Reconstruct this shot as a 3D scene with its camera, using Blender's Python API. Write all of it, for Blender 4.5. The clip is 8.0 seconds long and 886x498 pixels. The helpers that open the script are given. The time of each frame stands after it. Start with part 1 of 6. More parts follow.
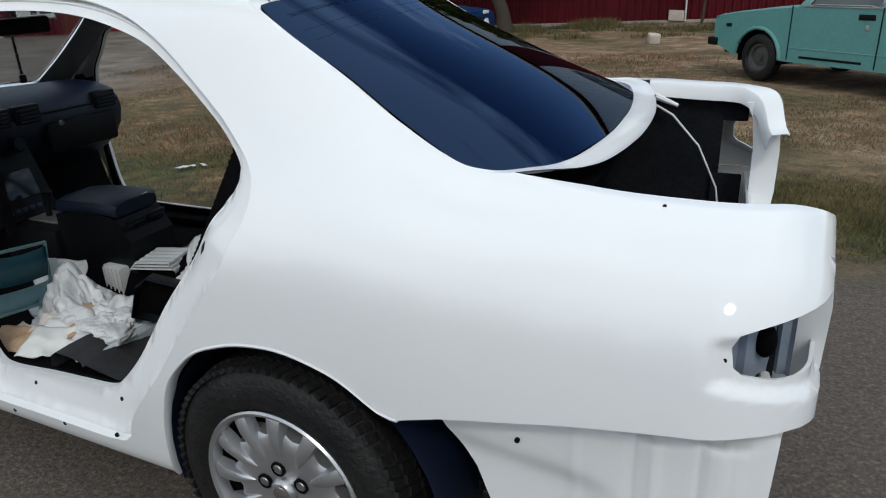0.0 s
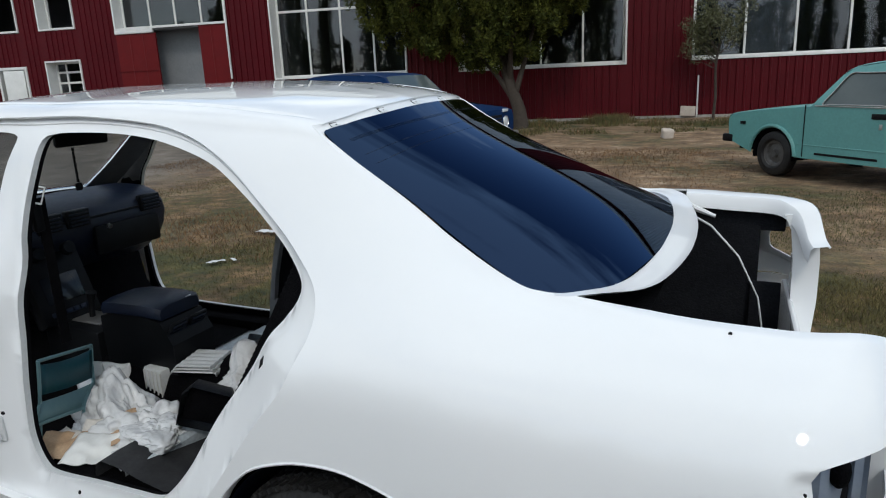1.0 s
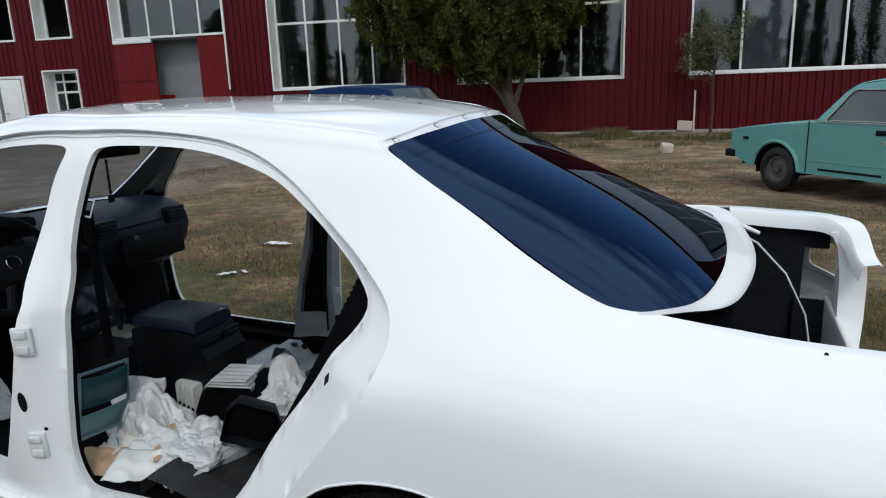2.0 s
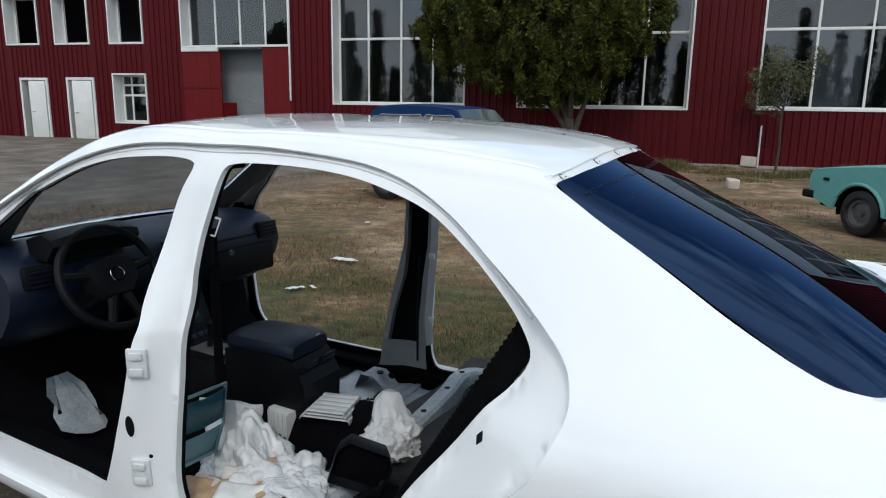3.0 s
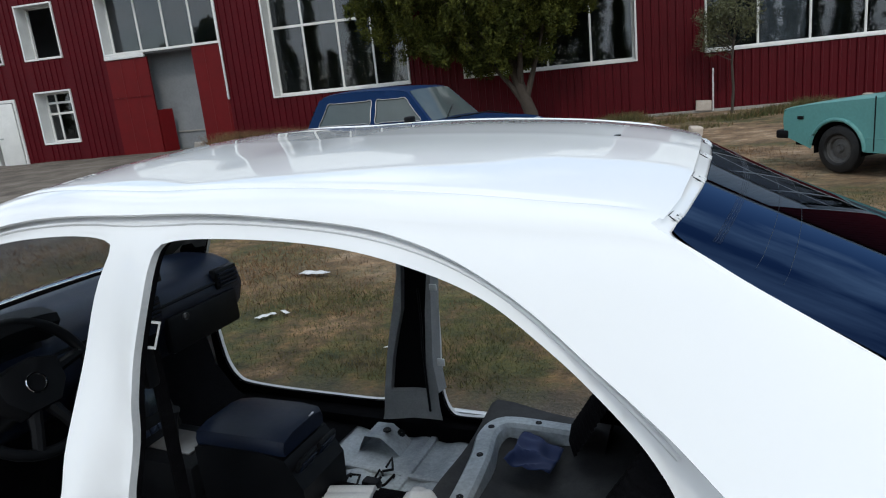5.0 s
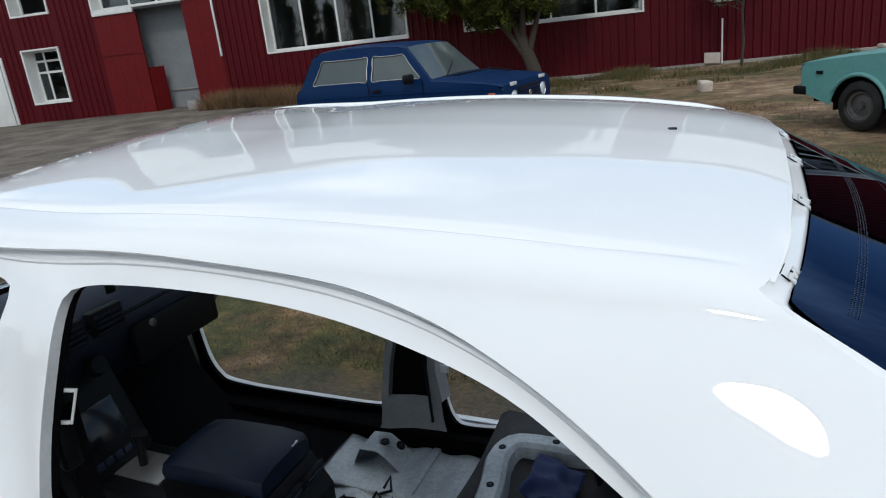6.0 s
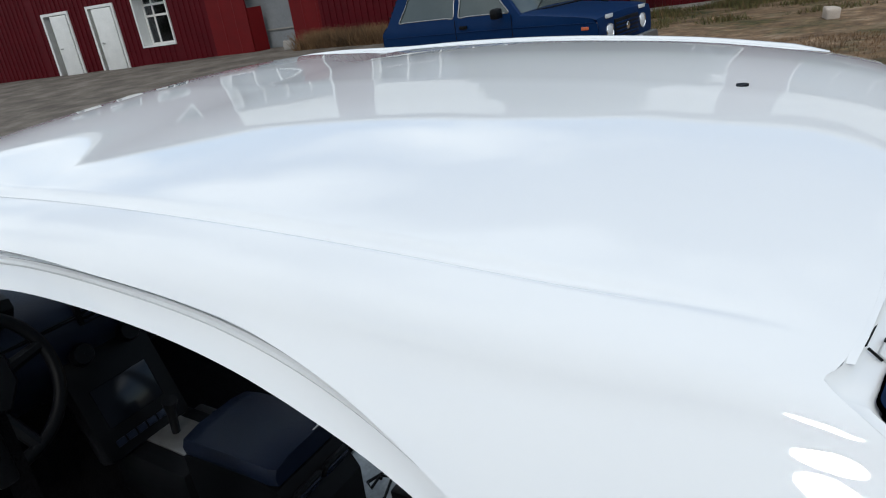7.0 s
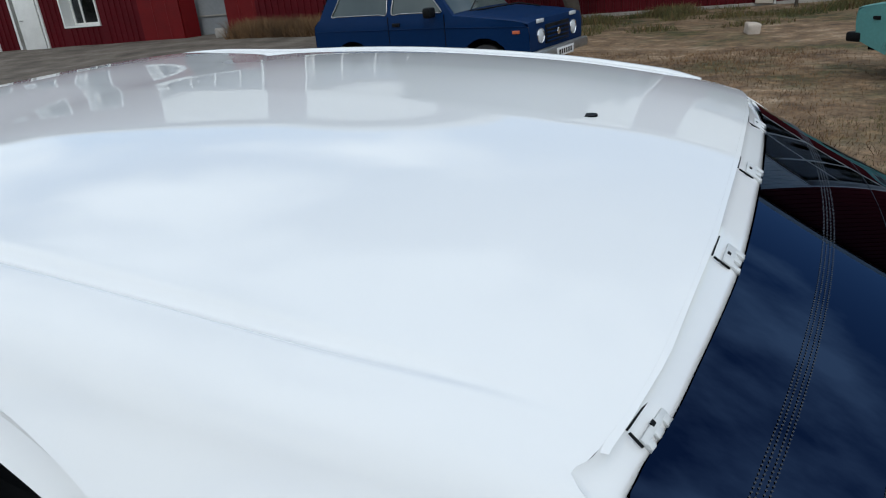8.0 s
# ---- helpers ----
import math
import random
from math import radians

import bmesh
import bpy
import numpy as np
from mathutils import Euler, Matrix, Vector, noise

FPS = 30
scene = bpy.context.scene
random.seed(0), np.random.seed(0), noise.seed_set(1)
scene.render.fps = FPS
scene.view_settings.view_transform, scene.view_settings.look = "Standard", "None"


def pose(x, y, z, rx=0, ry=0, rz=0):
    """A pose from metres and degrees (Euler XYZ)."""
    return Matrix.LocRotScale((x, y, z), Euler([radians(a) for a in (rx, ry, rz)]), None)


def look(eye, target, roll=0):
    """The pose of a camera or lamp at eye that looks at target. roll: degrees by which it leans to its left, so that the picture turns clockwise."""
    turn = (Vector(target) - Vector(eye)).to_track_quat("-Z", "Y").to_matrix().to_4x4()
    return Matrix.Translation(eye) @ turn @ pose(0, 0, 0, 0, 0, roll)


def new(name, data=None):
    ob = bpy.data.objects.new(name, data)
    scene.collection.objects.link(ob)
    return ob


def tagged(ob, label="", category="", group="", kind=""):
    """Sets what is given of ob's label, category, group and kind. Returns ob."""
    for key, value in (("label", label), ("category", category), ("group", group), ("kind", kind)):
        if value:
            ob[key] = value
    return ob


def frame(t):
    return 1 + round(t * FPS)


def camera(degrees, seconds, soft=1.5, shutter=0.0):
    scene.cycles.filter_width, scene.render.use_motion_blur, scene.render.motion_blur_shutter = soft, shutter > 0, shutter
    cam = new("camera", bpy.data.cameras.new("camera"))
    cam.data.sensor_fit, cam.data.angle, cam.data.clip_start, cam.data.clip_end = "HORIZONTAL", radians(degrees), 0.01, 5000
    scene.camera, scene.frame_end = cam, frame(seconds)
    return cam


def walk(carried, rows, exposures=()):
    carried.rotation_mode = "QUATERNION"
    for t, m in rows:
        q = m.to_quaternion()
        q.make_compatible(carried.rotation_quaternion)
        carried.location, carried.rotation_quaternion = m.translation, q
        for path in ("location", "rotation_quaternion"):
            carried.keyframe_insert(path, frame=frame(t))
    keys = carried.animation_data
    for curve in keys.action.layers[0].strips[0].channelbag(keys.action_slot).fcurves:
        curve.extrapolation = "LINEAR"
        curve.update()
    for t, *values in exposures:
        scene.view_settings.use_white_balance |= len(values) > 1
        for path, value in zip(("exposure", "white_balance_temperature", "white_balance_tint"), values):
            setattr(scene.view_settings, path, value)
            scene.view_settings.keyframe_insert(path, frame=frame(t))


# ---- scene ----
cam = camera(65.75, 8.0, soft=1.1)

# seconds, place in metres, yaw to the left of +y, pitch up, lean, in degrees
PATH = [
    (0.0, 0.906, -1.766, 1.388, 26.67, -21.55, -2.50),
    (0.5, 0.870, -1.804, 1.429, 27.51, -17.80, -2.03),
    (1.0, 0.831, -1.817, 1.466, 27.58, -14.25, -2.57),
    (1.2, 0.811, -1.818, 1.477, 27.09, -13.79, -2.63),
    (2.3, 0.579, -1.900, 1.486, 27.00, -12.84, -1.74),
    (2.5, 0.506, -1.894, 1.494, 29.54, -12.40, 0.76),
    (3.0, 0.352, -1.876, 1.506, 30.19, -11.68, 0.90),
    (3.5, 0.157, -1.833, 1.518, 25.26, -10.91, -3.52),
    (4.0, 0.038, -1.767, 1.558, 25.65, -11.89, -8.08),
    (4.2, -0.005, -1.707, 1.584, 27.68, -12.70, -8.34),
    (5.3, -0.081, -1.343, 1.590, 27.09, -14.54, -5.24),
    (5.5, -0.121, -1.277, 1.596, 28.44, -15.85, -5.95),
    (6.0, -0.199, -1.136, 1.627, 27.49, -17.54, -6.58),
    (6.5, -0.227, -1.011, 1.625, 30.76, -18.39, -7.81),
    (7.0, -0.184, -0.855, 1.607, 36.63, -21.51, -8.74),
    (7.5, -0.140, -0.756, 1.591, 35.01, -22.53, -8.76),
    (8.0, -0.116, -0.739, 1.611, 31.04, -22.44, -5.43),
]


def aim(x, y, z, yaw, pitch, lean):
    a, p = radians(yaw), radians(pitch)
    way = (-math.sin(a) * math.cos(p), math.cos(a) * math.cos(p), math.sin(p))
    return look((x, y, z), (x + way[0], y + way[1], z + way[2]), lean)


walk(cam, [(row[0], aim(*row[1:])) for row in PATH],
     [(0.0, 0.30, 6800, 7), (1.0, 0.31, 6750, 7), (2.5, 0.44, 6690, 7), (4.0, 0.50, 6660, 7), (5.5, 0.37, 6650, 7), (7.0, 0.20, 6680, 7), (8.0, 0.12, 6540, 6)])

# ---- world and light ----
world = bpy.data.worlds.new("sky_world")
scene.world = world
world.use_nodes = True
wn, wl = world.node_tree.nodes, world.node_tree.links
SUN_UP, SUN_TURN = radians(44), radians(148)
sky = wn.new("ShaderNodeTexSky")
sky.sky_type = 'NISHITA'
sky.sun_disc = False
sky.sun_elevation, sky.sun_rotation = SUN_UP, SUN_TURN
sky.air_density, sky.dust_density, sky.ozone_density = 1.0, 0.6, 2.0
# broken cloud over the sky
coord = wn.new("ShaderNodeTexCoord")
cloud = wn.new("ShaderNodeTexNoise")
cloud.inputs["Scale"].default_value, cloud.inputs["Detail"].default_value = 2.8, 7.0
cloud.inputs["Roughness"].default_value = 0.55
stretch = wn.new("ShaderNodeMapping")
stretch.inputs["Scale"].default_value = (1.0, 1.0, 2.2)
wl.new(coord.outputs["Generated"], stretch.inputs["Vector"])
wl.new(stretch.outputs["Vector"], cloud.inputs["Vector"])
ramp = wn.new("ShaderNodeValToRGB")
ramp.color_ramp.elements[0].position, ramp.color_ramp.elements[1].position = 0.43, 0.60
# the cover thins out towards the horizon behind the building
parts = wn.new("ShaderNodeSeparateXYZ")
wl.new(coord.outputs["Generated"], parts.inputs[0])
lean = wn.new("ShaderNodeMath")
lean.operation = 'MULTIPLY_ADD'
wl.new(parts.outputs["Z"], lean.inputs[0])
lean.inputs[1].default_value = -0.9
wl.new(parts.outputs["Y"], lean.inputs[2])
clear = wn.new("ShaderNodeMapRange")
clear.inputs["From Min"].default_value, clear.inputs["From Max"].default_value = -0.25, 0.65
clear.inputs["To Min"].default_value, clear.inputs["To Max"].default_value = 0.08, -0.13
wl.new(lean.outputs[0], clear.inputs["Value"])
cover = wn.new("ShaderNodeMath")
wl.new(cloud.outputs["Fac"], cover.inputs[0])
wl.new(clear.outputs["Result"], cover.inputs[1])
wl.new(cover.outputs[0], ramp.inputs["Fac"])
blend = wn.new("ShaderNodeMix")
blend.data_type = 'RGBA'
wl.new(ramp.outputs["Color"], blend.inputs["Factor"])
wl.new(sky.outputs["Color"], blend.inputs["A"])
blend.inputs["B"].default_value = (6.3, 6.9, 7.7, 1)
back = wn["Background"]
back.inputs["Strength"].default_value = 0.138
wl.new(blend.outputs["Result"], back.inputs["Color"])
sun = new("sun", bpy.data.lights.new("sun", 'SUN'))
sun.data.energy, sun.data.angle, sun.data.color = 0.60, radians(7), (1.0, 0.97, 0.92)
sun.matrix_world = look((0, 0, 0), (math.sin(SUN_TURN) * -math.cos(SUN_UP), -math.cos(SUN_TURN) * math.cos(SUN_UP), -math.sin(SUN_UP)))


# ---- materials ----
def material(name, colour, rough=0.5, metal=0.0, second=None, scale=6.0, spread=0.5, grain=0.0, bump=0.0, bump_scale=60.0,
             coat=0.0, vary=0.0, glass=0.0, shine=0.5, tone=None, ior=1.5):
    """A surface with two colours mixed by a broad noise, a finer grain and a fine relief."""
    m = bpy.data.materials.new(name)
    m.use_nodes = True
    n, l = m.node_tree.nodes, m.node_tree.links
    b = n["Principled BSDF"]
    b.inputs["Base Color"].default_value = (*colour, 1)
    b.inputs["Roughness"].default_value, b.inputs["Metallic"].default_value = rough, metal
    b.inputs["Coat Weight"].default_value, b.inputs["Coat Roughness"].default_value = coat, 0.02
    b.inputs["Transmission Weight"].default_value, b.inputs["Specular IOR Level"].default_value = glass, shine
    b.inputs["IOR"].default_value, b.inputs["Coat IOR"].default_value = ior, 1.45
    if tone:
        b.inputs["Specular Tint"].default_value = (*tone, 1)
    place = n.new("ShaderNodeTexCoord")
    if second:
        broad = n.new("ShaderNodeTexNoise")
        broad.inputs["Scale"].default_value, broad.inputs["Detail"].default_value = scale, 8.0
        broad.inputs["Roughness"].default_value = 0.62
        l.new(place.outputs["Object"], broad.inputs["Vector"])
        r = n.new("ShaderNodeValToRGB")
        r.color_ramp.elements[0].position, r.color_ramp.elements[1].position = 0.5 - spread / 2, 0.5 + spread / 2
        r.color_ramp.elements[0].color, r.color_ramp.elements[1].color = (*colour, 1), (*second, 1)
        l.new(broad.outputs["Fac"], r.inputs["Fac"])
        last = r.outputs["Color"]
        if grain:
            fine = n.new("ShaderNodeTexNoise")
            fine.inputs["Scale"].default_value, fine.inputs["Detail"].default_value = scale * 14, 4.0
            l.new(place.outputs["Object"], fine.inputs["Vector"])
            rr = n.new("ShaderNodeMapRange")
            rr.inputs["From Min"].default_value, rr.inputs["From Max"].default_value = 0.3, 0.7
            rr.inputs["To Min"].default_value, rr.inputs["To Max"].default_value = 1 - grain, 1 + grain
            l.new(fine.outputs["Fac"], rr.inputs["Value"])
            mul = n.new("ShaderNodeMix")
            mul.data_type, mul.blend_type = 'RGBA', 'MULTIPLY'
            mul.inputs["Factor"].default_value = 1.0
            l.new(last, mul.inputs["A"])
            l.new(rr.outputs["Result"], mul.inputs["B"])
            last = mul.outputs["Result"]
        if vary:
            info = n.new("ShaderNodeNewGeometry")
            vr = n.new("ShaderNodeMapRange")
            vr.inputs["To Min"].default_value, vr.inputs["To Max"].default_value = 1 - vary, 1 + vary
            l.new(info.outputs["Random Per Island"], vr.inputs["Value"])
            mul = n.new("ShaderNodeMix")
            mul.data_type, mul.blend_type = 'RGBA', 'MULTIPLY'
            mul.inputs["Factor"].default_value = 1.0
            l.new(last, mul.inputs["A"])
            l.new(vr.outputs["Result"], mul.inputs["B"])
            last = mul.outputs["Result"]
        l.new(last, b.inputs["Base Color"])
    if bump:
        rel = n.new("ShaderNodeTexNoise")
        rel.inputs["Scale"].default_value, rel.inputs["Detail"].default_value = bump_scale, 5.0
        l.new(place.outputs["Object"], rel.inputs["Vector"])
        bp = n.new("ShaderNodeBump")
        bp.inputs["Strength"].default_value, bp.inputs["Distance"].default_value = bump, 0.01
        l.new(rel.outputs["Fac"], bp.inputs["Height"])
        l.new(bp.outputs["Normal"], b.inputs["Normal"])
    return m


WHITE = material("white_car_paint", (0.81, 0.815, 0.82), 0.45, coat=1.0, shine=0.0, second=(0.775, 0.79, 0.80), scale=2.0, spread=0.6)
PRIMER = material("white_overspray", (0.66, 0.67, 0.67), 0.5, second=(0.56, 0.575, 0.58), scale=9, grain=0.05)
DULL_WHITE = material("dusty_floor_paint", (0.47, 0.52, 0.55), 0.45, second=(0.24, 0.27, 0.30), scale=6, spread=0.4, grain=0.15, bump=0.2)
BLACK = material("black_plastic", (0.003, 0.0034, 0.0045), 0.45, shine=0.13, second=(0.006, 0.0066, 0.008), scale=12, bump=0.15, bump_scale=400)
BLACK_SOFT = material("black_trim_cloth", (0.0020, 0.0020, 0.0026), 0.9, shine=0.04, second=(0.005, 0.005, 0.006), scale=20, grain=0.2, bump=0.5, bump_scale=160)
NAVY = material("dark_blue_vinyl", (0.0035, 0.0075, 0.020), 0.40, shine=0.32, second=(0.006, 0.011, 0.027), scale=8, bump=0.2, bump_scale=300)
RUBBER = material("dusty_tyre_rubber", (0.003, 0.003, 0.004), 0.55, shine=0.3, second=(0.020, 0.0195, 0.019), scale=7, spread=0.45, grain=0.3, bump=0.6, bump_scale=70)
ALLOY = material("silver_alloy", (0.50, 0.51, 0.53), 0.33, 0.75, second=(0.42, 0.42, 0.43), scale=8)
STEEL = material("bare_steel", (0.42, 0.42, 0.42), 0.4, 0.85, second=(0.30, 0.29, 0.28), scale=20)
# near-black colour that stands in for the shade inside hollows
CAVITY_SHADE = material("pillar_cavity", (0.003, 0.003, 0.004), 0.9, shine=0.1)
CHROME = material("chrome", (0.75, 0.76, 0.78), 0.12, 1.0)
TINT = material("tinted_rear_glass", (0.017, 0.031, 0.066), 0.0, metal=1.0, tone=(0.6, 0.68, 0.8), second=(0.019, 0.034, 0.071), scale=3)
SCREEN = material("dark_screen", (0.008, 0.010, 0.014), 0.16, shine=0.3)
RED = material("red_button", (0.35, 0.05, 0.05), 0.4)
CLEAR = material("window_glass", (0.75, 0.79, 0.80), 0.02, glass=1.0)
GREY_GLASS = material("dusty_side_glass", (0.075, 0.095, 0.095), 0.06, second=(0.05, 0.065, 0.065), scale=2)
BAG = material("white_polythene", (0.84, 0.84, 0.84), 0.25, second=(0.72, 0.73, 0.74), scale=10, grain=0.04, bump=0.2, bump_scale=40, glass=0.2)
CARD = material("brown_cardboard", (0.36, 0.22, 0.12), 0.85, second=(0.50, 0.36, 0.24), scale=10, grain=0.12)
CREAM = material("cream_foam_paper", (0.58, 0.53, 0.46), 0.85, second=(0.66, 0.63, 0.60), scale=8, grain=0.08, bump=0.3)
TEAL = material("teal_plastic", (0.008, 0.09, 0.115), 0.38, second=(0.006, 0.065, 0.085), scale=8)
TEAL_PALE = material("pale_teal_plastic", (0.12, 0.24, 0.26), 0.42, second=(0.19, 0.32, 0.33), scale=10)
CLADDING = material("dark_red_cladding", (0.088, 0.0034, 0.0075), 0.5, shine=0.15, second=(0.060, 0.0026, 0.0055), scale=1.3, spread=0.7, grain=0.12, bump=0.05)
GATE_RED = material("red_gate_sheet", (0.135, 0.0038, 0.0055), 0.5, shine=0.2, second=(0.098, 0.0033, 0.0048), scale=2.0, grain=0.08)
FRAME_WHITE = material("white_window_plastic", (0.74, 0.74, 0.72), 0.4, second=(0.62, 0.62, 0.60), scale=3, grain=0.05)
PALE_SHEET = material("white_profiled_sheet", (0.66, 0.66, 0.63), 0.5, second=(0.56, 0.56, 0.53), scale=2, grain=0.06)
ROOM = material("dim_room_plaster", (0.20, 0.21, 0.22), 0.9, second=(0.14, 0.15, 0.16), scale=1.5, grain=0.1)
ROOM_DARK = material("dark_room_plaster", (0.06, 0.06, 0.065), 0.9, second=(0.04, 0.04, 0.045), scale=1.5)
GREY_WALL = material("grey_passage_plaster", (0.25, 0.26, 0.27), 0.9, second=(0.19, 0.20, 0.215), scale=1.2, grain=0.06)
CONCRETE = material("old_concrete", (0.34, 0.32, 0.29), 0.9, second=(0.24, 0.22, 0.20), scale=4, grain=0.15, bump=0.5)
STONE = material("pale_block", (0.55, 0.47, 0.40), 0.9, second=(0.42, 0.36, 0.31), scale=9, grain=0.15, bump=0.5)
WOOD = material("weathered_board", (0.46, 0.40, 0.34), 0.85, second=(0.32, 0.27, 0.23), scale=7, grain=0.15)
BLUE = material("dark_blue_car_paint", (0.002, 0.018, 0.068), 0.42, shine=0.06, coat=0.03, second=(0.003, 0.021, 0.076), scale=3, grain=0.06)
TURQUOISE = material("turquoise_car_paint", (0.105, 0.30, 0.285), 0.42, coat=0.2, second=(0.085, 0.255, 0.245), scale=2.5, grain=0.06)
BARK = material("grey_brown_bark", (0.036, 0.027, 0.021), 0.95, second=(0.060, 0.048, 0.038), scale=14, grain=0.25, bump=0.9, bump_scale=30)
NEEDLES = material("dark_green_needles", (0.014, 0.026, 0.006), 0.75, shine=0.15, second=(0.095, 0.100, 0.018), scale=2.2, spread=0.4, vary=0.6)
LEAVES = material("olive_leaves", (0.06, 0.07, 0.03), 0.65, second=(0.10, 0.10, 0.045), scale=3, vary=0.4)
GRASS = material("green_grass", (0.042, 0.054, 0.012), 0.8, second=(0.135, 0.105, 0.038), scale=1.1, spread=0.3, vary=0.5)
DRY = material("dry_grass", (0.21, 0.115, 0.052), 0.9, second=(0.085, 0.052, 0.026), scale=1.2, spread=0.35, vary=0.5)
LAMP_GLASS = material("lamp_glass", (0.62, 0.64, 0.66), 0.12, second=(0.5, 0.52, 0.55), scale=30)
AMBER = material("amber_lens", (0.55, 0.13, 0.06), 0.25)
PLATE = material("white_plate", (0.70, 0.70, 0.70), 0.45)


def ground_material():
    m = bpy.data.materials.new("dirt_and_grass_ground")
    m.use_nodes = True
    n, l = m.node_tree.nodes, m.node_tree.links
    b = n["Principled BSDF"]
    b.inputs["Roughness"].default_value = 0.95
    place = n.new("ShaderNodeTexCoord")
    xyz = n.new("ShaderNodeSeparateXYZ")
    l.new(place.outputs["Object"], xyz.inputs[0])

    def noise_of(scale, detail=7.0, rough=0.6):
        t = n.new("ShaderNodeTexNoise")
        t.inputs["Scale"].default_value, t.inputs["Detail"].default_value, t.inputs["Roughness"].default_value = scale, detail, rough
        l.new(place.outputs["Object"], t.inputs["Vector"])
        return t.outputs["Fac"]

    def ramp_of(value, stops):
        r = n.new("ShaderNodeValToRGB")
        while len(r.color_ramp.elements) < len(stops):
            r.color_ramp.elements.new(0.5)
        for e, (p, c) in zip(r.color_ramp.elements, stops):
            e.position, e.color = p, (*c, 1)
        l.new(value, r.inputs["Fac"])
        return r.outputs["Color"]

    def mix(fac, a, c, kind='MIX'):
        x = n.new("ShaderNodeMix")
        x.data_type, x.blend_type = 'RGBA', kind
        if isinstance(fac, float):
            x.inputs["Factor"].default_value = fac
        else:
            l.new(fac, x.inputs["Factor"])
        l.new(a, x.inputs["A"])
        l.new(c, x.inputs["B"])
        return x.outputs["Result"]

    def math_of(op, a, c):
        x = n.new("ShaderNodeMath")
        x.operation = op
        for i, v in enumerate((a, c)):
            if isinstance(v, (int, float)):
                x.inputs[i].default_value = v
            else:
                l.new(v, x.inputs[i])
        return x.outputs[0]

    gravel = ramp_of(noise_of(70, 6, 0.7), [(0.30, (0.048, 0.038, 0.031)), (0.52, (0.098, 0.078, 0.065)), (0.72, (0.20, 0.17, 0.145))])
    dirt = ramp_of(noise_of(1.7, 8, 0.66), [(0.30, (0.070, 0.044, 0.026)), (0.46, (0.165, 0.102, 0.056)), (0.58, (0.27, 0.185, 0.115)), (0.70, (0.42, 0.33, 0.24))])
    tuft = ramp_of(noise_of(5.5, 6, 0.7), [(0.32, (0.34, 0.34, 0.30)), (0.5, (0.95, 0.95, 0.95)), (0.68, (1.75, 1.60, 1.45))])
    lawn = ramp_of(noise_of(1.5, 9, 0.7), [(0.34, (0.026, 0.034, 0.008)), (0.46, (0.060, 0.060, 0.018)), (0.56, (0.115, 0.072, 0.032)), (0.68, (0.23, 0.15, 0.082))])
    lawn = mix(1.0, lawn, tuft, 'MULTIPLY')
    dirt = mix(0.6, dirt, mix(1.0, dirt, tuft, 'MULTIPLY'))
    specks = ramp_of(noise_of(30, 4), [(0.30, (0.62, 0.62, 0.62)), (0.5, (1, 1, 1)), (0.7, (1.30, 1.28, 1.25))])
    # bare yard by the car, a green belt, then a worn dry stretch up to the building
    wave = math_of('MULTIPLY', math_of('SUBTRACT', noise_of(0.55, 5), 0.5), 1.8)
    y = math_of('ADD', xyz.outputs["Y"], wave)
    t = math_of('ADD', math_of('MULTIPLY', xyz.outputs["X"], -0.12), y)
    near = n.new("ShaderNodeMapRange")
    near.inputs["From Min"].default_value, near.inputs["From Max"].default_value = 1.35, 1.95
    l.new(t, near.inputs["Value"])
    far = n.new("ShaderNodeMapRange")
    far.inputs["From Min"].default_value, far.inputs["From Max"].default_value = 3.0, 4.6
    l.new(t, far.inputs["Value"])
    patch = n.new("ShaderNodeMapRange")
    patch.inputs["From Min"].default_value, patch.inputs["From Max"].default_value = 0.47, 0.60
    l.new(noise_of(0.42, 6), patch.inputs["Value"])
    worn = mix(patch.outputs[0], dirt, lawn)
    track = ramp_of(noise_of(1.3, 8, 0.6), [(0.32, (0.070, 0.056, 0.044)), (0.5, (0.125, 0.104, 0.084)), (0.68, (0.20, 0.172, 0.145))])
    along = math_of('ADD', math_of('ADD', math_of('MULTIPLY', xyz.outputs["X"], -1.0), math_of('MULTIPLY', xyz.outputs["Y"], -0.18)), wave)
    drive = n.new("ShaderNodeMapRange")      # the trodden drive to the gate
    drive.inputs["From Min"].default_value, drive.inputs["From Max"].default_value = 6.2, 8.2
    l.new(along, drive.inputs["Value"])
    colour = mix(near.outputs[0], gravel, mix(drive.outputs[0], mix(far.outputs[0], lawn, worn), track))
    colour = mix(0.8, colour, mix(1.0, colour, specks, 'MULTIPLY'))
    l.new(colour, b.inputs["Base Color"])
    bp = n.new("ShaderNodeBump")
    bp.inputs["Strength"].default_value, bp.inputs["Distance"].default_value = 0.8, 0.02
    l.new(noise_of(42, 6), bp.inputs["Height"])
    l.new(bp.outputs["Normal"], b.inputs["Normal"])
    return m


GROUND = ground_material()


# ---- building blocks ----
def part(name, bm, mat, parent=None, label="", smooth=True, angle=40.0, fix=True):
    """One mesh object from a bmesh, under its thing."""
    if fix:
        bmesh.ops.recalc_face_normals(bm, faces=bm.faces)
    me = bpy.data.meshes.new(name)
    bm.to_mesh(me)
    bm.free()
    me.materials.append(mat)
    if smooth:
        me.shade_smooth()
        me.set_sharp_from_angle(angle=radians(angle))
    ob = new(name, me)
    if parent is not None:
        ob.parent = parent
    if label:
        ob["label"] = label
    return ob


def thing(name, m, label, category, group="", kind=""):
    ob = new(name)
    ob.matrix_world = m
    ob.empty_display_size = 0.2
    return tagged(ob, label, category, group, kind)


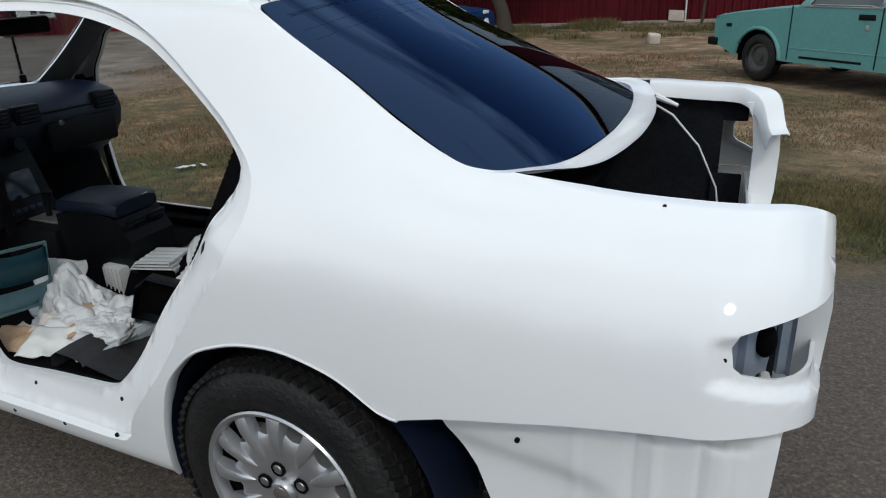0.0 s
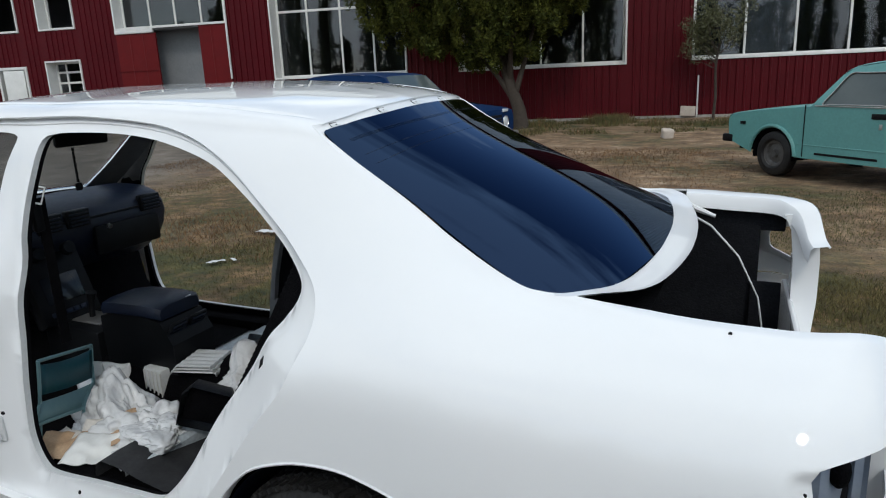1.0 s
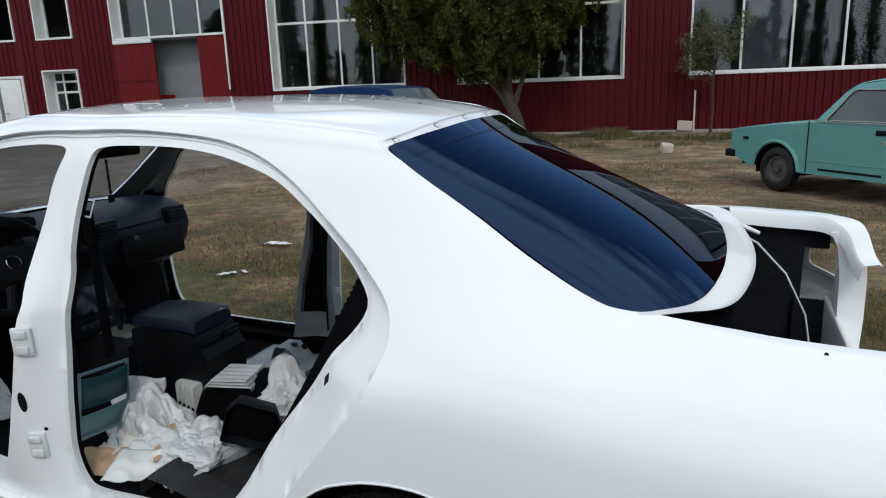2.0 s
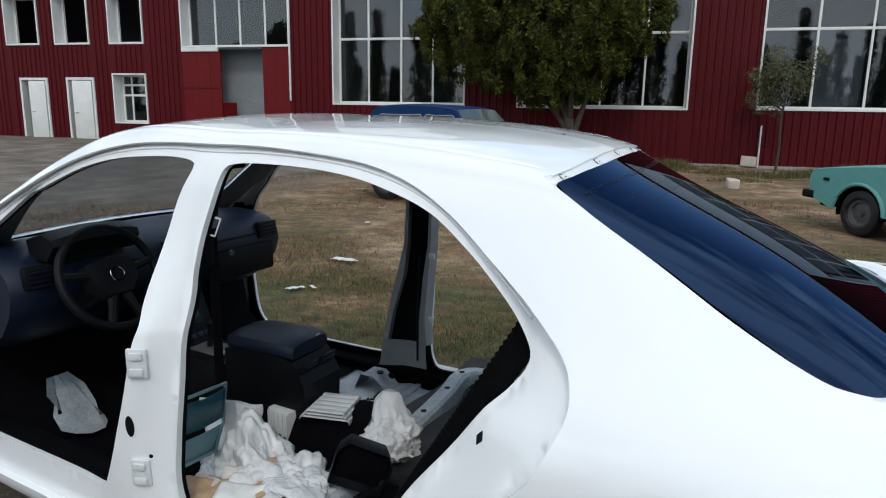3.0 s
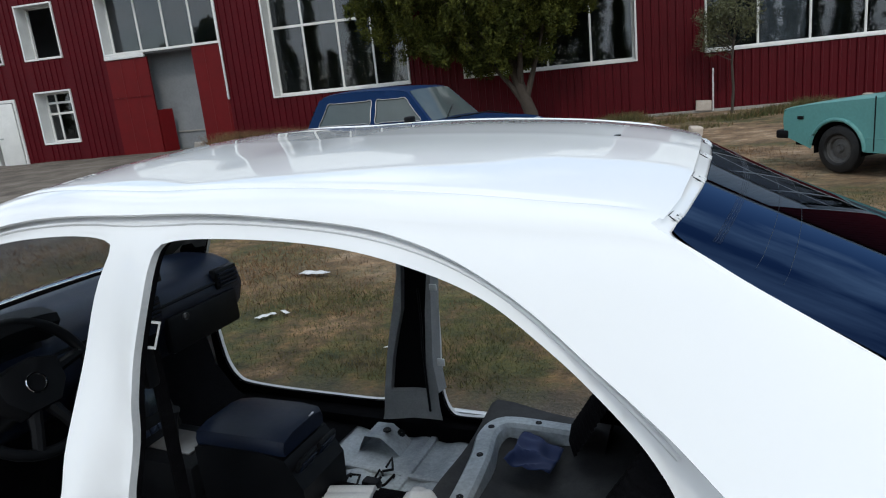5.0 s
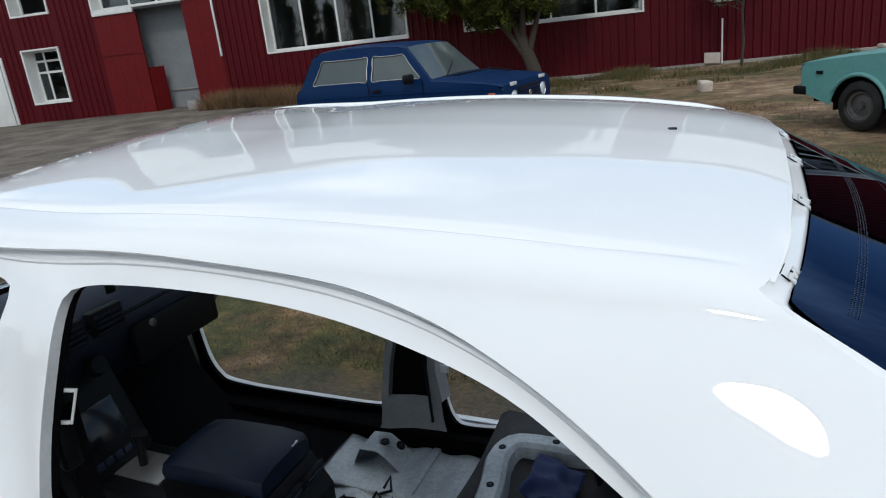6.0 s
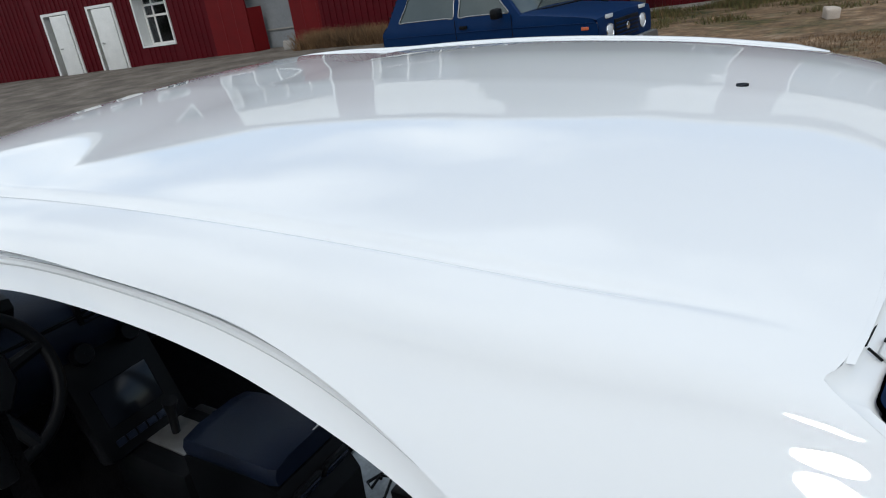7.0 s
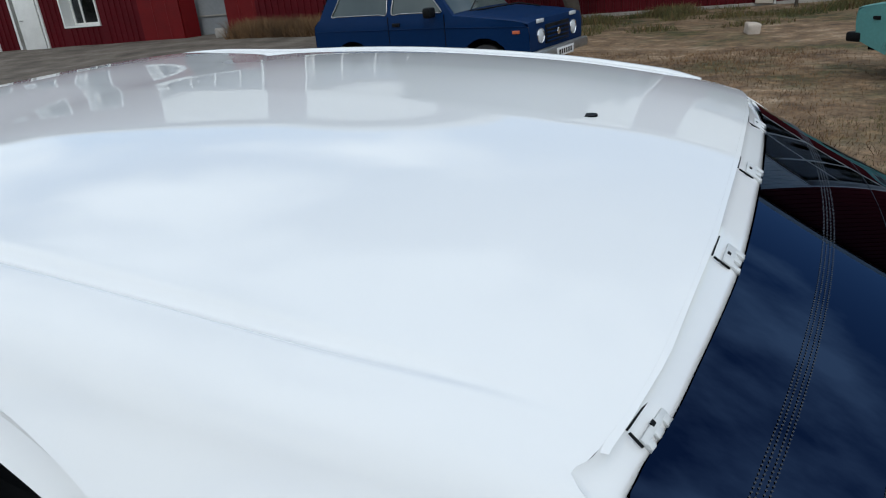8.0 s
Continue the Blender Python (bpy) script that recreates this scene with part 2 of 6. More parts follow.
def box(bm, x0, x1, y0, y1, z0, z1, bevel=0.0, seg=2, m=None):
    made = bmesh.ops.create_cube(bm, size=1.0)["verts"]
    for v in made:
        v.co = Vector(((x0 + x1) / 2 + v.co.x * (x1 - x0), (y0 + y1) / 2 + v.co.y * (y1 - y0), (z0 + z1) / 2 + v.co.z * (z1 - z0)))
    if bevel:
        edges = list({e for v in made for e in v.link_edges})
        out = bmesh.ops.bevel(bm, geom=edges, offset=bevel, segments=seg, profile=0.5, affect='EDGES')
        made = list({v for f in out["faces"] for v in f.verts} | {v for v in made if v.is_valid})
    if m is not None:
        bmesh.ops.transform(bm, matrix=m, verts=made)
    return made


def boxed(*dims, bevel=0.0, seg=2, m=None):
    bm = bmesh.new()
    box(bm, *dims, bevel=bevel, seg=seg, m=m)
    return bm


def loft(bm, rings, closed=True, caps=False):
    """Quads between rings of equal length."""
    rows = [[bm.verts.new(p) for p in ring] for ring in rings]
    n = len(rows[0])
    for a, b in zip(rows, rows[1:]):
        for i in range(n if closed else n - 1):
            j = (i + 1) % n
            bm.faces.new((a[i], a[j], b[j], b[i]))
    if caps:
        bm.faces.new(rows[0])
        bm.faces.new(rows[-1])
    return rows


def tube(bm, points, radius, sides=8):
    pts = [Vector(p) for p in points]
    rad = radius if isinstance(radius, (list, tuple)) else [radius] * len(pts)
    rings = []
    for i, p in enumerate(pts):
        d = (pts[min(i + 1, len(pts) - 1)] - pts[max(i - 1, 0)]).normalized()
        side = d.cross(Vector((0, 0, 1)) if abs(d.z) < 0.9 else Vector((1, 0, 0))).normalized()
        up = side.cross(d)
        rings.append([p + (side * math.cos(k) + up * math.sin(k)) * rad[i] for k in (2 * math.pi * q / sides for q in range(sides))])
    loft(bm, rings, caps=True)


def tubed(points, radius, sides=8):
    bm = bmesh.new()
    tube(bm, points, radius, sides)
    return bm


def lathe(profile, sides=40, axis='Y', at=(0, 0, 0)):
    """A turned body from (radius, along) pairs round the axis."""
    bm = bmesh.new()
    rings = []
    for r, h in profile:
        ring = []
        for q in range(sides):
            c, s = math.cos(2 * math.pi * q / sides) * r, math.sin(2 * math.pi * q / sides) * r
            p = (c, h, s) if axis == 'Y' else (c, s, h)
            ring.append(Vector(p) + Vector(at))
        rings.append(ring)
    loft(bm, rings)
    return bm


def smooth_loop(points, step, closed=True):
    """Points resampled evenly along a rounded line."""
    p = np.array(points, float)
    n = len(p)
    out = []
    for i in range(n if closed else n - 1):
        a, b, c, d = (p[(i + k) % n] if closed else p[min(max(i + k, 0), n - 1)] for k in (-1, 0, 1, 2))
        m = max(2, int(np.linalg.norm(c - b) / step) + 1)
        for k in range(m):
            t = k / m
            out.append(0.5 * (2 * b + (c - a) * t + (2 * a - 5 * b + 4 * c - d) * t * t + (3 * b - a - 3 * c + d) * t ** 3))
    if not closed:
        out.append(p[-1])
    return np.array(out)


def straight_loop(points, step):
    p = np.array(points, float)
    out = []
    for a, b in zip(p, np.roll(p, -1, 0)):
        m = max(1, int(np.linalg.norm(b - a) / step))
        out += [a + (b - a) * k / m for k in range(m)]
    return np.array(out)


def inside(points, loop):
    x, y = points[:, 0], points[:, 1]
    hit = np.zeros(len(points), bool)
    for (x0, y0), (x1, y1) in zip(loop, np.roll(loop, -1, 0)):
        if y0 != y1:
            hit ^= ((y0 > y) != (y1 > y)) & (x < (x1 - x0) * (y - y0) / (y1 - y0) + x0)
    return hit


def sheet(loop, holes, step, rise, extra=(), more=()):
    """A triangulated flat region with holes, its vertices raised into space by rise(u, v)."""
    from mathutils import geometry
    loops = [np.array(q) for q in (loop, *holes)]
    verts, edges = [], []
    for q in loops:
        k = len(verts)
        verts += [tuple(p) for p in q]
        edges += [(k + i, k + (i + 1) % len(q)) for i in range(len(q))]
    lo, hi = loops[0].min(0), loops[0].max(0)
    gx, gy = np.meshgrid(np.arange(lo[0] + step[0] / 2, hi[0], step[0]), np.sort(np.concatenate([np.arange(lo[1] + step[1] / 2, hi[1], step[1]), np.array(extra, float)])))
    g = np.stack([gx.ravel(), gy.ravel()], 1)
    if len(more):
        fine_ = np.array(more, float)
        out = ((g < fine_.min(0) - .006) | (g > fine_.max(0) + .006)).any(1)
        g = np.concatenate([g[out], fine_ + np.random.RandomState(4).uniform(-.0012, .0012, fine_.shape)])
    ok = inside(g, loops[0])
    for q in loops[1:]:
        ok &= ~inside(g, q)
    rim = np.array(verts)
    g = g[ok]
    near = np.array([((rim - p) ** 2).sum(1).min() for p in g]) if len(g) else np.zeros(0)
    g = g[near > (min(step) * 0.2 if len(more) else min(step) * 0.35) ** 2]
    verts += [tuple(p) for p in g]
    v2, _, f2, *_ = geometry.delaunay_2d_cdt([Vector(p) for p in verts], edges, [], 0, 1e-6)
    pts = np.array([(p.x, p.y) for p in v2])
    mid = np.array([pts[list(f)].mean(0) for f in f2])
    ok = inside(mid, loops[0])
    for q in loops[1:]:
        ok &= ~inside(mid, q)
    bm = bmesh.new()
    flat = bm.verts.layers.float_vector.new("flat")
    bv = [bm.verts.new(rise(*p)) for p in pts]
    for v, p in zip(bv, pts):
        v[flat] = (p[0], p[1], 0)
    for f, k in zip(f2, ok):
        if k:
            bm.faces.new([bv[i] for i in f])
    for v in [v for v in bm.verts if not v.link_faces]:
        bm.verts.remove(v)
    bm.verts.index_update()
    return bm


def mirrored(bm):
    """A copy on the other side of the plane y = 0."""
    out = bm.copy()
    for v in out.verts:
        v.co.y = -v.co.y
    bmesh.ops.reverse_faces(out, faces=out.faces)
    return out


def outward(bm, way):
    """Turns a sheet's faces to look along way."""
    total = sum((f.normal * f.calc_area() for f in (bm.faces)), Vector())
    for f in bm.faces:
        f.normal_update()
    total = sum((f.normal * f.calc_area() for f in bm.faces), Vector())
    if total.dot(Vector(way)) < 0:
        bmesh.ops.reverse_faces(bm, faces=bm.faces)
    return bm


def blob(bm, centre, size, seed, rough=0.25, detail=3):
    """A crumpled lump."""
    made = bmesh.ops.create_icosphere(bm, subdivisions=detail, radius=1.0)["verts"]
    off = Vector((seed * 3.7, seed * 1.3, seed * 2.1))
    for v in made:
        k = 1 + rough * noise.noise(v.co * 2.2 + off) + rough * 0.6 * noise.noise(v.co * 5.5 + off)
        v.co = Vector((v.co.x * size[0] * k, v.co.y * size[1] * k, v.co.z * size[2] * k)) + Vector(centre)
    return made


# ---- ground ----
def ground_height(x, y):
    """The yard: a slight rise towards the gate of the building, and small unevenness."""
    u = x * 0.9709 + y * 0.2396
    v = -x * 0.2396 + y * 0.9709
    rise = 0.20 * min(max((-4.5 - u) / 7.0, 0), 1) * min(max((v - 8) / 9.0, 0), 1)
    return rise + 0.018 * noise.noise((x * 0.8, y * 0.8, 0)) * min(1, max(0, (abs(y) - 1.0) / 2))


def build_ground():
    bm = bmesh.new()
    xs = [-400, -150, -70] + [-34 + 0.6 * i for i in range(95)] + [50, 130, 400]
    ys = [-400, -150, -60, -25, -12] + [-6 + 0.45 * i for i in range(62)] + [40, 90, 200, 400]
    rows = [[bm.verts.new((x, y, ground_height(x, y) if -35 < x < 24 and -6 < y < 23 else 0.0)) for y in ys] for x in xs]
    for a, b in zip(rows, rows[1:]):
        for j in range(len(ys) - 1):
            bm.faces.new((a[j], b[j], b[j + 1], a[j + 1]))
    ob = part("ground", bm, GROUND)
    tagged(ob, "bare brown yard with worn dirt and patchy dry grass", "ground", kind="structure")


build_ground()

# ---- red workshop building; local x runs along the facade, y into the building ----
TURN = radians(13.86)
YARD = Matrix.Translation((-18.72 * math.sin(TURN), 18.72 * math.cos(TURN), 0)) @ Matrix.Rotation(TURN, 4, 'Z')
TOP = 7.45


def corrugated(u0, u1, z0, z1, pitch=0.21, depth=0.036):
    """Profiled sheet with raised ribs, its flats at y = 0, open at the back."""
    bm = bmesh.new()
    line = [(u0, 0.0)]
    k = math.ceil(u0 / pitch)
    while k * pitch + 0.085 < u1:
        c = k * pitch
        if c > u0 + 0.002:
            line += [(c, 0.0), (c + 0.016, -depth), (c + 0.06, -depth), (c + 0.076, 0.0)]
        k += 1
    line.append((u1, 0.0))
    low = [bm.verts.new((u, y, z0)) for u, y in line]
    high = [bm.verts.new((u, y, z1)) for u, y in line]
    for i in range(len(line) - 1):
        bm.faces.new((low[i], low[i + 1], high[i + 1], high[i]))
    return bm


# openings in the facade: left, right, bottom, top
OPENINGS = [(2.62, 9.10, 1.55, 5.25), (-3.95, 0.90, 1.52, 5.25), (-9.92, -5.52, 1.53, 5.25), (-18.46, -17.0, 3.48, 5.24),
            (-20.83, -19.28, 3.46, 5.24), (-23.05, -21.5, 3.44, 5.24), (-18.44, -17.0, 0.76, 2.51), (-20.45, -19.22, 0.18, 2.36),
            (-22.58, -21.3, 0.14, 2.34), (-15.5, -11.4, 0.12, 5.22)]
wall = tagged(new("wall_facade"), "dark red profiled metal cladding on a two-storey workshop", "wall", kind="structure")
wall.matrix_world = YARD
edges = sorted({-30.0, 14.0} | {e for o in OPENINGS for e in o[:2]})
for u0, u1 in zip(edges, edges[1:]):
    cuts = sorted((o[2], o[3]) for o in OPENINGS if o[0] <= u0 + 1e-6 and o[1] >= u1 - 1e-6)
    z = -0.1
    for lo, hi in cuts + [(TOP, TOP)]:
        if lo > z + 0.01:
            part("cladding_panel", corrugated(u0, u1, z, lo), CLADDING, wall, smooth=False, fix=False)
        z = hi
shell = bmesh.new()
for dims in ((-30, -29.7, 0.35, 12, -0.1, TOP), (13.7, 14, 0.35, 12, -0.1, TOP), (-30, 14, 12, 12.3, -0.1, TOP)):
    box(shell, *dims)
part("outer_wall", shell, CLADDING, wall, smooth=False)
roof = part("roof", boxed(-30.3, 14.3, -0.35, 12.5, TOP, TOP + 0.22), PALE_SHEET, None, smooth=False)
roof.matrix_world = YARD
tagged(roof, "pale metal roof of the red workshop", "roof", kind="structure")
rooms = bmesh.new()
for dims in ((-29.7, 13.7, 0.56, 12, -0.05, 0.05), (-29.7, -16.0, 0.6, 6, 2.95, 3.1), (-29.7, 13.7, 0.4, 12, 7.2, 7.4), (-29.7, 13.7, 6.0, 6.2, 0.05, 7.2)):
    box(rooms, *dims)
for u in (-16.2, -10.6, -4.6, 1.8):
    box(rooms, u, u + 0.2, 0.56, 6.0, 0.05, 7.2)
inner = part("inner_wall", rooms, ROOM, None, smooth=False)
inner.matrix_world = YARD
tagged(inner, "dim grey plaster rooms behind the windows", "inner wall", kind="structure")


def reveal(u0, u1, z0, z1, depth=0.52, lip=0.05):
    """White lining of an opening, with a lip that stands just proud of the cladding."""
    bm = bmesh.new()
    for a, b, c, d in ((u0 - lip, u0, z0 - lip, z1 + lip), (u1, u1 + lip, z0 - lip, z1 + lip), (u0, u1, z0 - lip, z0), (u0, u1, z1, z1 + lip)):
        box(bm, a, b, -0.045, depth, c, d)
    return bm


def window(number, u0, u1, z0, z1, mullions, rails, label, depth=0.50, bar=0.06, skip=(), frame_mat=FRAME_WHITE):
    ob = tagged(new(f"window_{number}"), label, "window", kind="structure")
    ob.matrix_world = YARD
    part("reveal", reveal(u0, u1, z0, z1), frame_mat, ob, smooth=False)
    mullions = [u * 1.021 for u in mullions]
    rails = [z * 1.021 - .032 for z in rails]
    fr = bmesh.new()
    y0, y1 = depth - 0.10, depth - 0.03
    for a, b, c, d in ((u0, u0 + bar, z0, z1), (u1 - bar, u1, z0, z1), (u0 + bar, u1 - bar, z0, z0 + bar), (u0 + bar, u1 - bar, z1 - bar, z1)):
        box(fr, a, b, y0, y1, c, d)
    part("window_frame", fr, frame_mat, ob, smooth=False)
    cols = [u0, *mullions, u1]
    for u in mullions:
        part("mullion", boxed(u - bar / 2, u + bar / 2, y0 + 0.003, y1 - 0.003, z0 + bar, z1 - bar, bevel=0.006), frame_mat, ob)
    for z in rails:
        for a, b in zip(cols, cols[1:]):
            part("rail", boxed(a + bar / 2, b - bar / 2, y0 + 0.006, y1 - 0.006, z - bar * 0.6, z + bar * 0.6, bevel=0.006), frame_mat, ob)
    levels = [z0, *rails, z1]
    for i, (a, b) in enumerate(zip(cols, cols[1:])):
        for j, (c, d) in enumerate(zip(levels, levels[1:])):
            if (i, j) in skip:
                continue
            p = part("pane", boxed(a + bar / 2, b - bar / 2, depth - 0.07, depth - 0.062, c + bar / 2, d - bar / 2), PANE, ob, smooth=False)
            p.visible_shadow = False
    return ob


PANE = material("dark_window_pane", (0.30, 0.35, 0.40), 0.01, glass=1.0, ior=1.63)
window(1, 2.68, 9.04, 1.61, 5.19, (3.95, 5.21, 6.5, 7.77), (3.66,), "large white-framed window with dark panes in the red wall")
window(2, -3.89, 0.84, 1.58, 5.19, (-2.72, -1.52, -0.33), (3.62,), "large white-framed window partly behind the conifer")
window(3, -9.86, -5.58, 1.59, 5.19, (-8.66, -7.58, -6.55), (3.55,), "large white-framed window with reflecting dark panes")
window(4, -15.44, -11.46, 3.40, 5.16, (-14.12, -13.2, -12.27), (), "white-framed strip window above the gate")
for i, (u0, u1) in enumerate(((-18.4, -17.06), (-20.77, -19.34), (-22.99, -21.56))):
    window(5 + i, u0, u1, 3.54, 5.18, (), (), "empty white-lined upper window opening", skip={(0, 0)})
window(8, -18.38, -17.06, 0.82, 2.45, (-17.62,), (1.75, 2.1), "white window with small panes in the red wall", bar=0.06)
BLIND = material("grey_blind_cloth", (0.20, 0.21, 0.22), 0.8, second=(0.15, 0.16, 0.17), scale=2, grain=0.1)
# a pale blind behind one pane and odds and ends on a sill
blind = part("curtain", boxed(4.08, 5.26, 0.62, 0.64, 1.62, 3.68), BLIND, None, smooth=False)
blind.matrix_world = YARD
tagged(blind, "pale grey blind hanging behind a window pane", "curtain")
# white profiled sheet over the strip window and over each large window
for u0, u1 in ((-15.42, -11.34), (-9.92, -5.52), (-3.95, 0.90), (2.62, 9.10)):
    fascia = part("sheet_panel", corrugated(u0, u1, 5.262, 7.2, 0.12, 0.02), PALE_SHEET, None, smooth=False, fix=False)
    fascia.matrix_world = YARD @ Matrix.Translation((0, -0.05, 0))
    tagged(fascia, "plain white profiled sheet fixed above a window", "panel", "sheets over the windows", kind="structure")


def door(number, u0, u1, z1, leaf_from):
    ob = tagged(new(f"door_{number}"), "white-framed doorway with its white door leaf open", "door", kind="structure")
    ob.matrix_world = YARD
    bm = bmesh.new()
    for a, b, c, d in ((u0, u0 + 0.09, 0.12, z1), (u1 - 0.09, u1, 0.12, z1), (u0 + 0.09, u1 - 0.09, z1 - 0.09, z1)):
        box(bm, a, b, -0.05, 0.34, c, d)
    part("door_frame", bm, FRAME_WHITE, ob, smooth=False)
    hinge = Matrix.Translation((u1 - 0.1, -0.05, 0)) @ Matrix.Rotation(radians(14), 4, 'Z')
    leaf = part("door_leaf", boxed(leaf_from - u1 + 0.1, 0, -0.05, 0.0, 0.16, z1 - 0.12, bevel=0.008, m=hinge), FRAME_WHITE, ob)
    part("handle", boxed(leaf_from - u1 + 0.16, leaf_from - u1 + 0.28, -0.09, -0.06, 1.1, 1.13, bevel=0.01, m=hinge), STEEL, leaf)
    part("step", boxed(u0 - 0.15, u1 + 0.15, -0.8, 0.0, -0.05, 0.19, bevel=0.02), CONCRETE, ob)


door(1, -20.45, -19.22, 2.36, -20.02)
door(2, -22.58, -21.3, 2.34, -22.0)

# gateway: grey passage with a red sheet leaf on each side
gate = tagged(new("gate"), "open red sheet-metal gate with a grey passage behind", "gate", kind="structure")
gate.matrix_world = YARD
part("left_leaf", corrugated(-15.5, -14.0, 0.1, 3.20, 0.5, 0.012), GATE_RED, gate, smooth=False, fix=False)
bars = bmesh.new()
for dims in ((-15.5, -14.0, -0.03, 0.0, 2.02, 2.06), (-14.06, -14.0, -0.035, 0.03, 0.1, 3.2), (-15.5, -14.06, -0.03, 0.0, 0.1, 0.16)):
    box(bars, *dims)
part("leaf_frame", bars, GATE_RED, gate, smooth=False)
part("right_leaf", corrugated(-12.42, -11.4, 0.1, 3.36, 0.5, 0.012), GATE_RED, gate, smooth=False, fix=False)
swing = Matrix.Translation((-13.98, 0, 0)) @ Matrix.Rotation(radians(62), 4, 'Z')
part("inner_leaf", boxed(0, 0.5, -0.02, 0.02, 0.12, 1.55, m=swing), GATE_RED, gate, smooth=False)
passage = bmesh.new()
for dims in ((-14.6, -12.2, 0.75, 0.9, 0.0, 3.4), (-14.7, -14.55, 0.06, 0.9, 0, 3.4), (-12.4, -12.2, 0.06, 0.75, 0, 3.4), (-14.7, -12.2, 0.06, 0.9, 3.3, 3.395), (-14.7, -12.2, 0.0, 0.9, 0.0, 0.14)):
    box(passage, *dims)
part("passage", passage, GREY_WALL, gate, smooth=False)
part("ledge", boxed(-14.5, -12.42, 0.70, 0.75, 0.75, 0.79), CONCRETE, gate, smooth=False)
pipe = part("drain_strip", boxed(-11.42, -11.36, -0.09, -0.035, 1.64, 5.26, bevel=0.01), FRAME_WHITE, None)
pipe.matrix_world = YARD
tagged(pipe, "narrow white metal strip running down the wall", "drain strip", kind="structure")
sill = part("sill_board", boxed(-15.5, -14.08, -0.05, 0.05, 3.215, 3.345, bevel=0.01), FRAME_WHITE, None)
sill.matrix_world = YARD
tagged(sill, "short white board under the strip window", "sill board", kind="structure")
plinth = part("plinth", boxed(-4.5, 13.9, -0.16, 0.0, -0.1, 0.07, bevel=0.015), CONCRETE, None)
plinth.matrix_world = YARD
tagged(plinth, "low pale concrete strip along the wall's foot", "plinth", kind="structure")


# ---- white stripped saloon: x runs to its tail, y across, z up, the rear axle at x = 0 ----
SECTIONS = []
BASE = [(-.74, .20), (-.80, .24), (-.825, .36), (-.84, .50), (-.845, .65), (-.843, .78), (-.833, .88), (-.803, .95)]


def section(x, *upper, lower=BASE):
    """One cross-section of the body, from the rocker up to the middle of the roof: the last points, after the standard lower ones."""
    SECTIONS.append((x, list(lower[:14 - len(upper)]) + list(upper)))


NOSE = [(-.60, .30), (-.66, .34), (-.68, .40), (-.69, .46), (-.69, .51), (-.685, .55), (-.67, .58), (-.64, .61)]
WING = [(-.72, .22), (-.77, .26), (-.795, .34), (-.81, .45), (-.815, .54), (-.81, .61), (-.795, .67), (-.765, .71)]
section(-3.62, (-.60, .625), (-.55, .635), (-.50, .645), (-.40, .655), (-.20, .665), (0, .67), lower=NOSE)
section(-3.25, (-.73, .735), (-.68, .755), (-.62, .77), (-.48, .785), (-.24, .80), (0, .805), lower=WING)
section(-2.5, (-.79, .905), (-.765, .915), (-.735, .922), (-.68, .93), (-.52, .94), (-.26, .95), (0, .955))
section(-2.1, (-.725, 1.06), (-.69, 1.12), (-.65, 1.17), (-.56, 1.20), (-.28, 1.23), (0, 1.24))
section(-1.75, (-.70, 1.13), (-.645, 1.265), (-.585, 1.335), (-.50, 1.385), (-.26, 1.405), (0, 1.412))
section(-1.1, (-.70, 1.14), (-.635, 1.30), (-.585, 1.378), (-.50, 1.430), (-.26, 1.452), (0, 1.4575))
section(-.65, (-.695, 1.13), (-.62, 1.285), (-.562, 1.366), (-.488, 1.419), (-.25, 1.443), (0, 1.4485))
section(-.4, (-.69, 1.115), (-.60, 1.268), (-.538, 1.345), (-.472, 1.396), (-.24, 1.424), (0, 1.430))
section(-.2, (-.785, .955), (-.68, 1.10), (-.575, 1.24), (-.505, 1.323), (-.446, 1.362), (-.225, 1.391), (0, 1.399))
section(.1, (-.832, .885), (-.79, .96), (-.675, 1.069), (-.59, 1.143), (-.53, 1.187), (-.45, 1.225), (-.24, 1.265), (0, 1.275))
section(.4, (-.83, .88), (-.787, .952), (-.705, 1.014), (-.635, 1.045), (-.585, 1.07), (-.46, 1.105), (-.24, 1.14), (0, 1.15))
section(.6, (-.84, .78), (-.826, .875), (-.782, .948), (-.715, 1.0), (-.658, 1.028), (-.61, 1.04), (-.46, 1.035), (-.24, 1.04), (0, 1.045))
section(.9, (-.838, .77), (-.822, .87), (-.778, .942), (-.715, .99), (-.658, 1.018), (-.61, 1.028), (-.45, 1.03), (-.24, 1.03), (0, 1.03))
section(1.3, (-.838, .77), (-.822, .87), (-.778, .942), (-.715, .99), (-.658, 1.018), (-.61, 1.028), (-.45, 1.03), (-.24, 1.03), (0, 1.03))
AT = np.array([q[0] for q in SECTIONS])
SHAPE = np.array([q[1] for q in SECTIONS], float)
LEVEL = np.arange(14.0)
CORNER, ROUND = 0.83, 0.19      # where the tail begins to turn, and its radius


def glide(x, xs, ys):
    i = int(np.clip(np.searchsorted(xs, x) - 1, 0, len(xs) - 2))
    h = xs[i + 1] - xs[i]
    t = (x - xs[i]) / h

    def slope(j):
        if j == 0:
            return (ys[1] - ys[0]) / (xs[1] - xs[0])
        if j == len(xs) - 1:
            return (ys[-1] - ys[-2]) / (xs[-1] - xs[-2])
        h0, h1 = xs[j] - xs[j - 1], xs[j + 1] - xs[j]
        return ((ys[j] - ys[j - 1]) / h0 * h1 + (ys[j + 1] - ys[j]) / h1 * h0) / (h0 + h1)

    return (2 * t ** 3 - 3 * t * t + 1) * ys[i] + (t ** 3 - 2 * t * t + t) * h * slope(i) + (3 * t * t - 2 * t ** 3) * ys[i + 1] + (t ** 3 - t * t) * h * slope(i + 1)


CUTS = {}


